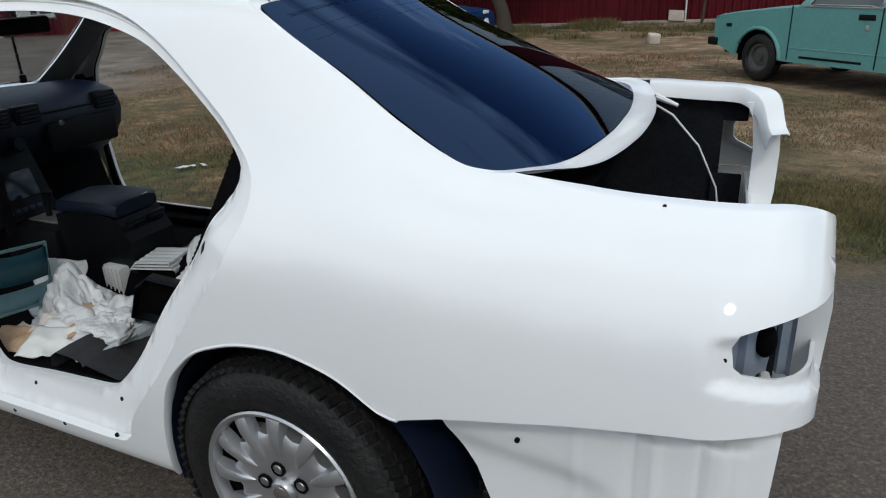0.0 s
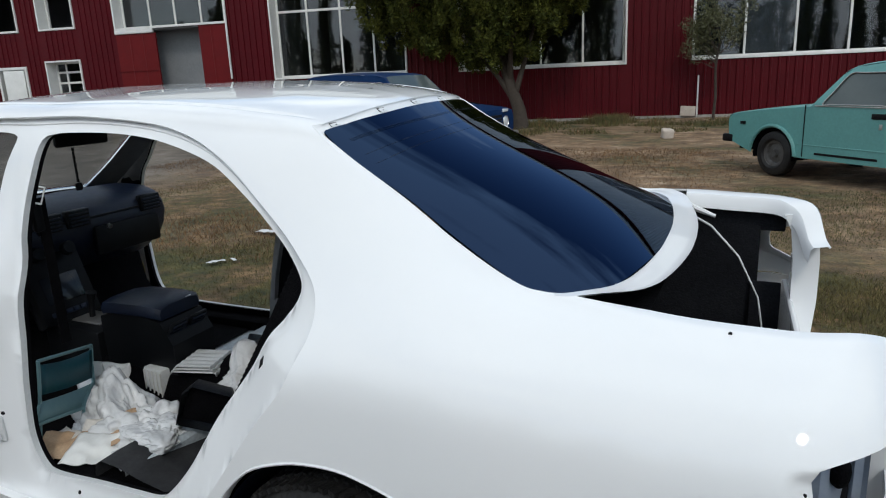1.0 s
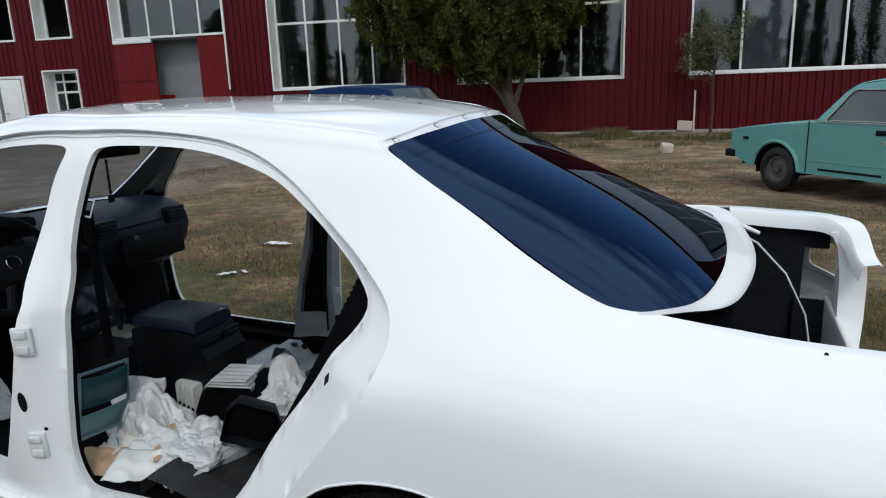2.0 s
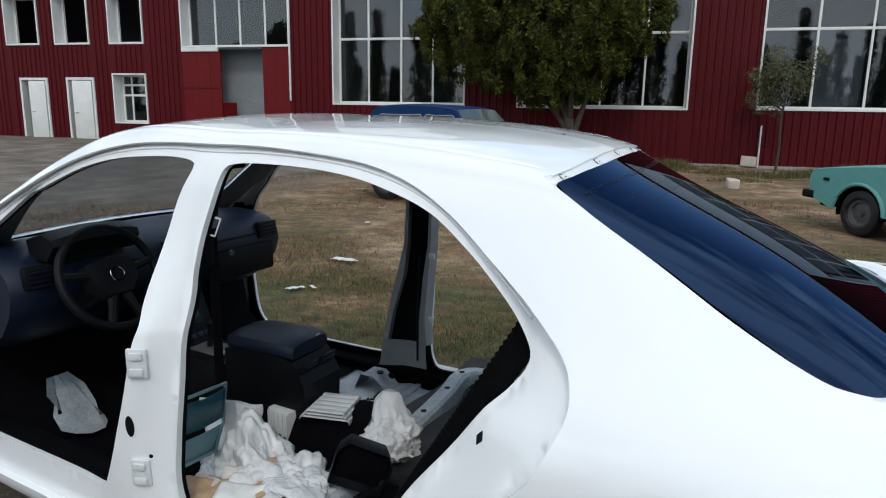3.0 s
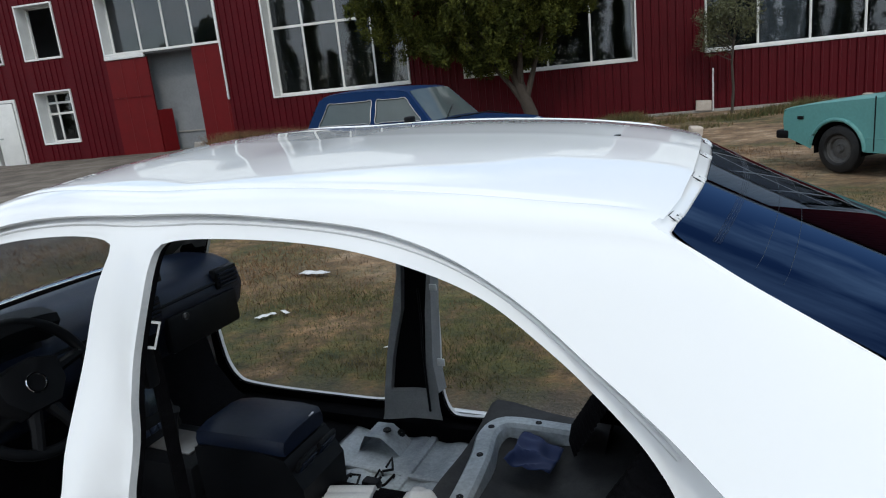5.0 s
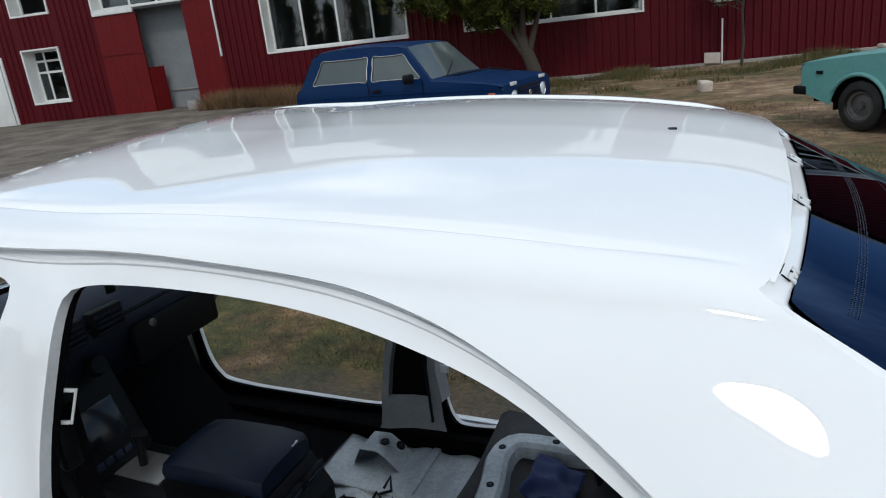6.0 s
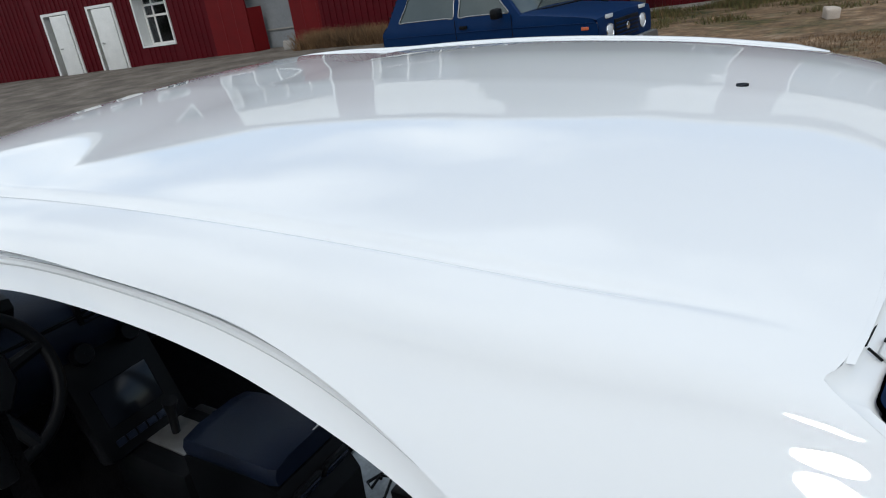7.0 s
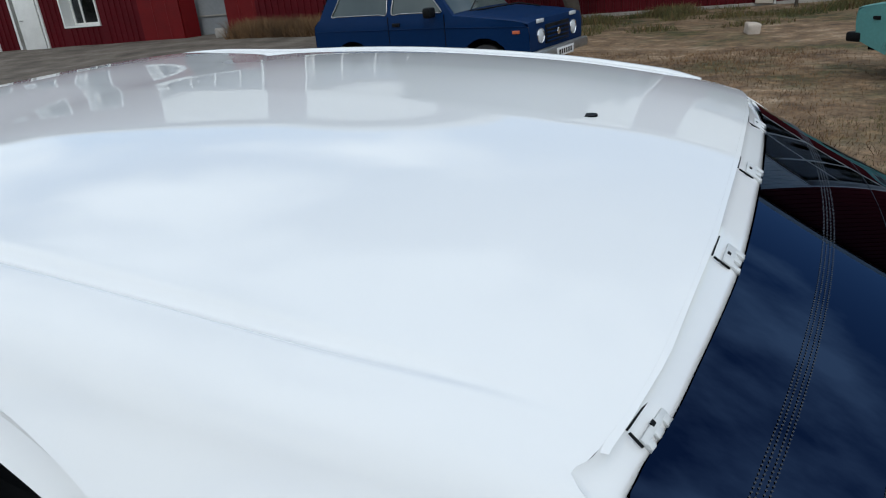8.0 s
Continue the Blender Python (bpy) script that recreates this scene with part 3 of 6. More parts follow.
def cut(a):
    k = round(a, 4)
    if k not in CUTS:
        CUTS[k] = glide(a, AT, SHAPE)
    return CUTS[k]


def hull(a, s):
    """The body's skin: a runs along the side and round the tail, s from the rocker (0) to the middle of the roof (13)."""
    y, z = glide(s, LEVEL, cut(a))
    x, turn = a, 0.0
    if a > CORNER:
        th = (a - CORNER) / ROUND
        if th < math.pi / 2:
            x, turn = CORNER + ROUND * math.sin(th), ROUND * (1 - math.cos(th))
        else:
            rest = a - CORNER - ROUND * math.pi / 2
            x, turn = CORNER + ROUND + 0.02 * min(1, rest / 0.3), ROUND + rest
    # the wing's top edge rolls down towards the tail
    if a > 0.92 and z > 0.86:
        k, m = min(1, (a - 0.92) / 0.30), min(1, (z - 0.86) / 0.16)
        z -= 0.085 * k * k * (3 - 2 * k) * m * m * (3 - 2 * m)
    # the pressed recess round the tail lamp
    if a > 0.82 and 0.74 < z < 1.0:
        ease = lambda k: min(1, max(0, k)) ** 2 * (3 - 2 * min(1, max(0, k)))
        low = 0.800 - 0.2 * max(0, a - 0.88)
        d = 0.017 * ease((a - 0.846) / 0.04) * ease((z - low) / 0.020) * (1 - ease((z - 0.862) / 0.03))
        th = min(max((a - CORNER) / ROUND, 0), math.pi / 2)
        x, y = x - d * math.sin(th), y + d * math.cos(th)
    # the moulding groove beside the roof
    if -1.8 < a < -0.2 and 10 < s < 12:
        z -= 0.009 * math.exp(-((s - 11.11) / 0.036) ** 2) * min(1, max(0, (-0.22 - a) / 0.25))
    return Vector((x, y + turn, z))


def inset(a, s, d):
    """A point d further into the car than the skin."""
    return hull(a, s) + Vector((0, d, 0))


def level_of_z(a, z, lo=0.0, hi=11.5):
    for _ in range(30):
        mid = (lo + hi) / 2
        lo, hi = (mid, hi) if hull(a, mid).z < z else (lo, mid)
    return lo


def level_of_y(a, y, lo=7.0, hi=13.0):
    for _ in range(30):
        mid = (lo + hi) / 2
        lo, hi = (mid, hi) if glide(mid, LEVEL, cut(a))[0] < y else (lo, mid)
    return lo


K = 0.1      # flattening of the level for the sheets
side_view = lambda pts: [(x, level_of_z(x, z) * K) for x, z in pts]
top_view = lambda pts: [(x, level_of_y(x, y) * K) for x, y in pts]
skin = lambda u, v: hull(u, v / K)

APERTURE = smooth_loop(side_view([(-2.36, .98), (-2.12, 1.13), (-1.9, 1.254), (-1.655, 1.353), (-1.4, 1.394), (-1.2, 1.399), (-.98, 1.400), (-.81, 1.391), (-.70, 1.381), (-.61, 1.367), (-.515, 1.341),
                                  (-.41, 1.294), (-.345, 1.254), (-.282, 1.208), (-.221, 1.166), (-.16, 1.124), (-.106, 1.083), (-.072, 1.056), (-.046, 1.028), (-.030, .995), (-.027, .966), (-.035, .935), (-.062, .87), (-.117, .80), (-.266, .612),
                                  (-.40, .46), (-.455, .39), (-.49, .325), (-.56, .298)]) + side_view([(-.8, .296), (-1.2, .294), (-1.7, .292), (-2.15, .295), (-2.32, .34), (-2.38, .5), (-2.40, .8)]), 0.02)


def hole_loop(points):
    """An opening's edge in the side view, each point with its depth behind the skin."""
    return smooth_loop([(x, level_of_z(x, z) * K, d) for x, z, d in points], 0.02)


behind = lambda pts: [(x, z, max(.012, y - hull(x, level_of_z(x, z)).y)) for x, z, y in pts]      # depths from places across the car
REAR_HOLE = hole_loop(behind([(-1.076, 1.336, -.588), (-1.045, 1.351, -.572), (-.95, 1.355, -.565), (-.78, 1.351, -.565), (-.65, 1.336, -.566), (-.53, 1.307, -.571), (-.437, 1.274, -.580), (-.35, 1.218, -.593), (-.29, 1.168, -.599),
                              (-.233, 1.112, -.605), (-.195, 1.068, -.612), (-.170, 1.03, -.620), (-.163, 1.005, -.626), (-.170, .978, -.633), (-.20, .936, -.644), (-.28, .842, -.660), (-.336, .765, -.664), (-.425, .65, -.684), (-.507, .51, -.722)])
                      + [(-.575, .43, .09), (-.62, .405, .08), (-.72, .395, .08), (-.87, .385, .08), (-1.06, .368, .08), (-1.12, .385, .085)]
                      + behind([(-1.150, .47, -.745), (-1.140, .62, -.742), (-1.128, .80, -.727), (-1.118, .95, -.702), (-1.102, 1.08, -.683), (-1.098, 1.16, -.660), (-1.084, 1.255, -.630)]))
FRONT_HOLE = hole_loop([(-1.200, 1.33, .035), (-1.228, 1.22, .035), (-1.232, 1.02, .035), (-1.215, .915, .035), (-1.25, .77, .035), (-1.31, .60, .035), (-1.385, .44, .035), (-1.43, .405, .04), (-1.6, .40, .05), (-2.1, .40, .05),
                        (-2.25, .43, .05), (-2.32, .55, .05), (-2.34, .82, .05), (-2.28, .93, .05), (-2.12, 1.08, .04), (-1.975, 1.195, .04), (-1.89, 1.232, .04), (-1.676, 1.315, .04), (-1.46, 1.350, .04), (-1.31, 1.357, .04), (-1.225, 1.35, .04)])

GLASS = [(-.147, 0), (-.152, -.20), (-.171, -.365), (-.185, -.441), (-.177, -.465), (-.10, -.484), (.06, -.508), (.2, -.551), (.345, -.593), (.40, -.599), (.45, -.584), (.50, -.53), (.53, -.46), (.556, -.32), (.572, -.15), (.576, 0)]
RIM = [(-.175, 0), (-.178, -.20), (-.190, -.36), (-.206, -.446), (-.209, -.472), (-.12, -.499), (.06, -.525), (.2, -.568), (.345, -.610), (.41, -.62), (.48, -.612), (.55, -.55), (.59, -.47), (.62, -.33), (.64, -.155), (.645, 0)]
car = thing("white_car", Matrix(), "white stripped saloon car with doors, seats and bumpers removed", "car")


def shade_by(me, ways):
    """Gives a mesh its own exact normals, one for each vertex."""
    layer = me.attributes.new("custom_normal", 'FLOAT_VECTOR', 'POINT')
    layer.data.foreach_set("vector", [c for w in ways for c in w])


def shell(name, loop, holes, step, rise, mat, way, depth=0.006, extra=(), label="", bend=None, more=()):
    """A curved panel of real thickness with exact smooth normals, and its twin across the car."""
    bm = sheet(loop, holes, step, rise, extra, more)
    bm.verts.ensure_lookup_table()
    flat = [bm.verts[i][bm.verts.layers.float_vector["flat"]].copy() for i in range(len(bm.verts))]
    pts = [v.co.copy() for v in bm.verts]
    tris = [[v.index for v in f.verts] for f in bm.faces]
    count = {}
    for t in tris:
        for a, b in zip(t, t[1:] + t[:1]):
            count[(a, b)] = count.get((a, b), 0) + 1
    bm.free()
    normals = []
    bend = bend or rise
    for q in flat:
        n = (bend(q.x + 0.006, q.y) - bend(q.x - 0.006, q.y)).cross(bend(q.x, q.y + 0.004) - bend(q.x, q.y - 0.004)).normalized()
        normals.append(n)
    if sum(normals, Vector()).dot(Vector(way)) < 0:
        normals = [-n for n in normals]
    t = tris[len(tris) // 2]
    face_way = sum((((pts[t[1]] - pts[t[0]]).cross(pts[t[2]] - pts[t[0]])).normalized().dot(normals[t[0]]) for t in tris), 0.0)
    if face_way < 0:
        tris = [t[::-1] for t in tris]
    count = {(a, b) for t in tris for a, b in zip(t, t[1:] + t[:1])}
    rim_edges = [(a, b) for a, b in count if (b, a) not in count]
    k = len(pts)
    for sign in (1, -1):
        flip = Vector((1, sign, 1))
        verts = [p * flip for p in pts] + [(p - n * depth) * flip for p, n in zip(pts, normals)]
        again = {i: 2 * k + j for j, i in enumerate(sorted({i for e in rim_edges for i in e}))}
        verts += [verts[i] for i in again] + [verts[i + k] for i in again]
        far = len(again)
        faces = [tuple(t) for t in tris] + [tuple(i + k for i in t[::-1]) for t in tris] + [(again[b], again[a], again[a] + far, again[b] + far) for a, b in rim_edges]
        if sign < 0:
            faces = [f[::-1] for f in faces]
        me = bpy.data.meshes.new(name)
        me.from_pydata(verts, [], faces)
        me.materials.append(mat)
        me.shade_smooth()
        edge_way = {i: Vector() for i in again}
        for p, q in rim_edges:
            side = (pts[q] - pts[p]).cross(normals[p])
            edge_way[p], edge_way[q] = edge_way[p] + side, edge_way[q] + side
        ways = [n * flip for n in normals] + [-(n * flip) for n in normals]
        ways += 2 * [(edge_way[i] * flip).normalized() if edge_way[i].length > 1e-9 else normals[i] * flip for i in again]
        shade_by(me, ways)
        ob = new(name, me)
        ob.parent = car
        if label:
            ob["label"] = label


# matched steps along both loops, so that the frame's strip runs evenly
def matched(points, count=8):
    out = []
    p = np.array(points)
    for i in range(len(p) - 1):
        a, b, c, d = (p[min(max(i + k, 0), len(p) - 1)] for k in (-1, 0, 1, 2))
        for k in range(count):
            t = k / count
            out.append(0.5 * (2 * b + (c - a) * t + (2 * a - 5 * b + 4 * c - d) * t * t + (3 * b - a - 3 * c + d) * t ** 3))
    out.append(p[-1])
    out[0][1] = out[-1][1] = 0
    return [(float(q[0]), min(float(q[1]), 0.0)) for q in out]


rim, pane_edge = matched(RIM), matched(GLASS)


def both(name, bm, mat, label="", **kw):
    twin = mirrored(bm)
    part(name, bm, mat, car, label, **kw)
    part(name, twin, mat, car, label, **kw)


def side_panel():
    arch = [tuple(q) for q in smooth_loop([(-.37, .23), (-.345, .36), (-.312, .47), (-.266, .567), (-.181, .65), (-.09, .69), (-.02, .706), (.06, .711), (.13, .70), (.204, .677), (.289, .626), (.33, .618)], .03, closed=False)]
    lip = bmesh.new()
    loft(lip, [[inset(x, level_of_z(x, z), d) + Vector((0, 0, h)) for x, z in arch] for d, h in ((-.0015, .004), (-.004, 0), (-.0015, -.004), (.012, -.006), (.03, -.004))], closed=False)
    both("arch_lip", lip, WHITE)
    low = [(.417, .645), (.652, .695), (.823, .722), (.93, .732), (1.0, .729), (1.06, .718), (1.12, .705), (1.2, .69)]
    notch = [(1.2, .795), (1.03, .802), (.98, .809), (.915, .824), (.899, .836), (.892, .868), (.897, .890), (.93, .899), (.99, .907), (1.05, .909), (1.2, .905)]
    fender = [(1.2, 10.0 * K), (1.0, 10.0 * K), (.8, 10.0 * K), (.62, 10.0 * K)]
    glass_edge = top_view(rim[80:24:-2] + [rim[24]])
    ditch = [(-.212, 1.1), (-.5, 1.1), (-.9, 1.1), (-1.3, 1.1), (-1.74, 1.1), (-1.9, 1.085), (-2.1, 1.065), (-2.3, 1.055), (-2.46, 1.05)]
    bonnet = [(-2.8, 1.05), (-3.2, 1.05), (-3.58, 1.05)]
    front = side_view([(-3.58, .45), (-3.32, .36), (-3.25, .42), (-3.2, .52), (-3.1, .62), (-2.95, .69), (-2.8, .70), (-2.65, .67), (-2.53, .58), (-2.46, .45), (-2.43, .24)])
    outline = front + side_view(arch + low + notch) + fender + glass_edge + ditch + bonnet
    loop = straight_loop(outline, 0.022)
    shell("side_panel", loop, [APERTURE], (0.03, 0.03), skin, WHITE, (0, -1, 0.2), more=[(.838 + .011 * i, .505 + .0075 * j) for i in range(24) for j in range(24)], extra=(.472, .478, .483, .488, .494, 1.06, 1.075, 1.085, 1.092, 1.097))


def thick(ob, depth):
    m = ob.modifiers.new("thickness", 'SOLIDIFY')
    m.thickness, m.offset, m.use_rim = depth, -1.0, True
    return ob


side_panel()


def band(loop, depths):
    """A strip that steps inwards from a loop on the skin through the given depths."""
    bm = bmesh.new()
    loft(bm, [[inset(q[0], q[1] / K, d + (frame_depth(q[0], q[1]) if len(q) > 2 else 0)) for q in loop] for d in depths])
    return bm


LIP = 0.026
HOLE_EDGE = np.concatenate([REAR_HOLE, FRONT_HOLE])


def frame_depth(u, v, power=3.0):
    """The depth of the door frame behind the skin: it falls evenly from the lip to the edge of the nearer opening."""
    a = (APERTURE[:, 0] - u) ** 2 + (APERTURE[:, 1] - v) ** 2 + 1e-7
    h = (HOLE_EDGE[:, 0] - u) ** 2 + (HOLE_EDGE[:, 1] - v) ** 2 + 1e-7
    near_a, near_h = (a ** -power).sum() ** (-.5 / power), (h ** -power).sum() ** (-.5 / power)
    w = h ** -1.6
    t = near_a / (near_a + near_h)
    return LIP + (float((w * HOLE_EDGE[:, 2]).sum() / w.sum()) - LIP) * t



rebate = bmesh.new()
loft(rebate, [[inset(u, v / K, frame_depth(u, v) * k) for u, v in APERTURE] for k in (0.0, 0.15, 0.55, 1.0)])
both("door_rebate", rebate, WHITE)
frame_skin = lambda u, v: inset(u, v / K, frame_depth(u, v))
soft_skin = lambda u, v: inset(u, v / K, frame_depth(u, v, 1.0))
HOLES = [REAR_HOLE[:, :2], FRONT_HOLE[:, :2]]
shell("aperture_frame", APERTURE, HOLES, (0.022, 0.022), frame_skin, WHITE, (0, -1, 0.2), 0.001, bend=soft_skin)
for hole in (REAR_HOLE, FRONT_HOLE):
    both("door_flange", band(hole, (0.0, 0.004, 0.018)), PRIMER)
    both("door_seal", band(hole, (0.0185, 0.03)), BLACK_SOFT)
# grey tube drawing the shadow line round the opening, and a pressed bead beside it
JOINT_SHADE = material("joint_shade", (0.16, 0.165, 0.17), 0.7, second=(0.30, 0.305, 0.31), scale=30)
upper = [i for i, q in enumerate(APERTURE) if q[0] < -.03 and hull(q[0], q[1] / K).z > 1.10 and q[0] > -2.2]
joint, bead = bmesh.new(), bmesh.new()
edge_holes = np.concatenate([REAR_HOLE, FRONT_HOLE])
lines = ([], [])
for i in upper:
    u, v = APERTURE[i]
    k = int(((edge_holes[:, 0] - u) ** 2 + (edge_holes[:, 1] - v) ** 2).argmin())
    a, b = u + (edge_holes[k, 0] - u) * .42, v + (edge_holes[k, 1] - v) * .42
    lines[0].append(inset(u, v / K, .005))
    lines[1].append(frame_skin(a, b) - Vector((0, .001, 0)))
soft = lambda pts: [sum((pts[min(max(i + j, 0), len(pts) - 1)] for j in range(-3, 4)), Vector()) / 7 for i in range(len(pts))]
tube(joint, lines[0], .0022, 6)
tube(bead, soft(lines[1]), .0045, 8)
both("door_joint", joint, JOINT_SHADE, "grey line drawing the shadow along the opening's edge")
both("door_bead", bead, WHITE)
# grey inner trim of the windscreen pillars
PILLAR_CLOTH = material("grey_pillar_cloth", (0.085, 0.092, 0.100), 0.9, second=(0.11, 0.117, 0.125), scale=20)
bm = bmesh.new()
loft(bm, [[hull(x, s) + Vector((.012, d, -.018)) for s, d in ((9.7, .045), (10.1, .04), (10.45, .03), (10.75, .022), (10.95, .016), (11.06, .012), (11.14, .010), (11.20, .008))] for x in np.linspace(-2.42, -1.72, 16)], closed=False)
both("screen_pillar_trim", bm, PILLAR_CLOTH, "dark grey windscreen pillar trim")
trim_skin = lambda u, v: inset(u, v / K, frame_depth(u, v) + 0.031)
for upper_part, mat, label in ((False, BLACK_SOFT, ""), (True, PILLAR_CLOTH, "grey cloth pillar trim")):
    bm = sheet(APERTURE, HOLES, (0.05, 0.05), trim_skin)
    bmesh.ops.delete(bm, geom=[f for f in bm.faces if (f.calc_center_median().x < -1.7 and f.calc_center_median().z > 1.0) != upper_part], context='FACES')
    both("pillar_trim", bm, mat, label)


def plate(name, pts, faces, normals, mat, depth, label=""):
    """A curved sheet with a back of its own, both shaded by the given normals."""
    k = len(pts)
    me = bpy.data.meshes.new(name)
    me.from_pydata(list(pts) + [p - n * depth for p, n in zip(pts, normals)], [], [tuple(f) for f in faces] + [tuple(i + k for i in reversed(f)) for f in faces])
    me.materials.append(mat)
    me.shade_smooth()
    shade_by(me, list(normals) + [-n for n in normals])
    ob = new(name, me)
    ob.parent = car
    if label:
        ob["label"] = label
    return ob


def roof_panel():
    levels = [10.86, 10.95, 11.0, 11.03, 11.05, 11.065, 11.08, 11.095, 11.11, 11.125, 11.14, 11.155, 11.17, 11.19, 11.22, 11.26] + list(np.linspace(11.3, 13.0, 20))
    xs = [[x] * len(levels) for x in np.linspace(-1.76, -0.25, 70)]
    for k in (0.5, 1.0):      # the last stretch follows the curved rear edge
        ends = [np.interp(-hull(-0.2, s).y, [-q[1] for q in RIM[:5]], [q[0] for q in RIM[:5]]) for s in levels]
        xs.append([-0.25 + (e + 0.255) * k if s > 10.99 else -0.25 + 0.01 * k for e, s in zip(ends, levels)])
    pts, normals = [], []
    for row in xs:
        half, n = [], []
        for x, s in zip(row, levels):
            half.append(hull(x, s) - Vector((0, 0, .005 if s < 10.99 else .001 if s < 11.01 else 0)))
            s0, s1 = max(s - .012, 10.8), min(s + .012, 12.999)
            n.append((hull(x + .008, s) - hull(x - .008, s)).cross(hull(x, s1) - hull(x, s0)).normalized())
        n = [q if q.z > 0 else -q for q in n]
        n[-1] = Vector((n[-1].x, 0, n[-1].z)).normalized()
        pts += half + [Vector((p.x, -p.y, p.z)) for p in half[-2::-1]]
        normals += n + [Vector((p.x, -p.y, p.z)) for p in n[-2::-1]]
    w = len(levels) * 2 - 1
    faces = [(i * w + j, (i + 1) * w + j, (i + 1) * w + j + 1, i * w + j + 1) for i in range(len(xs) - 1) for j in range(w - 1)]
    plate("roof_panel", pts, faces, normals, WHITE, .006)


roof_panel()
# added raised strip that stands in for the far side frame's bright lip
bm = bmesh.new()
rows = []
for x in np.linspace(-1.60, -.26, 50):
    e = min(1, (x + 1.60) / .25, (-.26 - x) / .05)
    q = hull(x, 10.98)
    rows.append([Vector((x, -q.y + w, q.z + h * (.3 + .7 * e))) for w, h in ((-.011, -.004), (-.010, .004), (-.006, .007), (.004, .007), (.009, .003), (.011, -.008))])
loft(bm, rows, closed=False)
part("roof_moulding", bm, WHITE, car, "white raised lip along the far edge of the roof")
lining = bmesh.new()
loft(lining, [[Vector((x, sg * hull(x, s).y * -1, hull(x, s).z - 0.035)) for sg, s in [(-1, 10.6), (-1, 11), (-1, 12), (1, 12.99), (1, 12), (1, 11), (1, 10.6)]] for x in np.linspace(-1.72, -0.25, 12)], closed=False)
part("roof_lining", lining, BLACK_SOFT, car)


def ring_of(points, drop, closed=True):
    half = [hull(x, level_of_y(x, y)) - Vector((0, 0, drop)) for x, y in points]
    return half + [Vector((p.x, -p.y, p.z)) for p in half[-2:0:-1]]


def fine(points):
    return [tuple(p) for p in smooth_loop(points, 0.03, closed=False)]


between = lambda k: [((1 - k) * a[0] + k * b[0], (1 - k) * a[1] + k * b[1]) for a, b in zip(rim, pane_edge)]
bm = bmesh.new()
loft(bm, [ring_of(rim, 0.0), ring_of(between(0.12), 0.005), ring_of(between(0.35), 0.010), ring_of(between(0.75), 0.011), ring_of(pane_edge, 0.017), ring_of(pane_edge, 0.03)])
part("rear_window_frame", bm, WHITE, car)


samples = [hull(x, level_of_y(x, -y)) for x in np.linspace(-.12, .54, 14) for y in np.linspace(0, .5, 8)]
terms = lambda x, y: [1, x, x * x, x ** 3, y * y, x * y * y, x * x * y * y, y ** 4]
BOW = np.linalg.lstsq(np.array([terms(q.x, q.y) for q in samples]), np.array([q.z for q in samples]), rcond=None)[0]
pane_skin = lambda x, y: Vector((x, y, float(np.dot(BOW, terms(x, y))) - .015))
pane_loop = np.array([(q.x, q.y) for q in ring_of(pane_edge, 0)])
pane_mesh = outward(sheet(pane_loop, [], (0.025, 0.03), pane_skin), (0, 0, 1))
pane_pts = [v.co.copy() for v in pane_mesh.verts]
pane_way = [(pane_skin(p.x + .01, p.y) - pane_skin(p.x - .01, p.y)).cross(pane_skin(p.x, p.y + .01) - pane_skin(p.x, p.y - .01)).normalized() for p in pane_pts]
plate("rear_window", pane_pts, [[v.index for v in f.verts] for f in pane_mesh.faces], pane_way, TINT, .004, "dark tinted rear window")
pane_mesh.free()
BAND = -.090


# fine heater wires and a dotted band on the inside of the rear window
HEATER = material("heater_wire", (0.022, 0.027, 0.036), 0.5, second=(0.017, 0.021, 0.028), scale=40)
for k in range(2):
    x = BAND + .060 + .034 * k
    w = .43 + .15 * (x + .1) / .6 - .22 * max(0, (x - .34) / .2)
    part("heater_wire", tubed([pane_skin(x - .25 * (1 - k / 24) * y * y, y) + Vector((0, 0, .0005)) for y in np.linspace(-w, w, 24)], .00022, 5), HEATER, car)
dots = bmesh.new()
for i in range(240):
    for j in range(4):
        y = -.43 + .86 * i / 239
        c = pane_skin(BAND - .25 * y * y + .003 * j, y + .0018 * (j % 2)) + Vector((0, 0, .0007))
        dots.faces.new([dots.verts.new(c + Vector((dx, dy, 0))) for dx, dy in ((-.0009, 0), (0, -.0012), (.0009, 0), (0, .0012))])
part("dot_band", dots, HEATER, car)


def windscreen():
    bm = bmesh.new()
    rows = []
    for x in np.linspace(-2.44, -1.77, 14):
        half = [hull(x, s) - Vector((0, 0, 0.004)) for s in np.linspace(11.02, 13.0, 10)]
        rows.append(half + [Vector((p.x, -p.y, p.z)) for p in half[-2::-1]])
    loft(bm, rows, closed=False)
    return outward(bm, (-1, 0, 1))


glass = thick(part("windscreen", windscreen(), CLEAR, car, fix=False), 0.005)
glass.visible_shadow = False
seal = [hull(-2.435, s) + Vector((.012, 0, -.012)) for s in np.linspace(11.02, 13.0, 12)]
part("windscreen_seal", tubed(seal + [Vector((p.x, -p.y, p.z)) for p in seal[-2::-1]], .014, 8), BLACK_SOFT, car, "black rubber windscreen seal")
bm = bmesh.new()
rows = []
for x in np.linspace(-3.58, -2.47, 16):
    half = [hull(x, s) for s in np.linspace(10.52, 13.0, 10)]
    rows.append(half + [Vector((p.x, -p.y, p.z)) for p in half[-2::-1]])
loft(bm, rows, closed=False)
thick(part("bonnet", outward(bm, (0, 0, 1)), WHITE, car, fix=False), 0.006)
part("nose_panel", boxed(-3.60, -3.52, -.56, .56, .36, .70, bevel=.03), PRIMER, car)


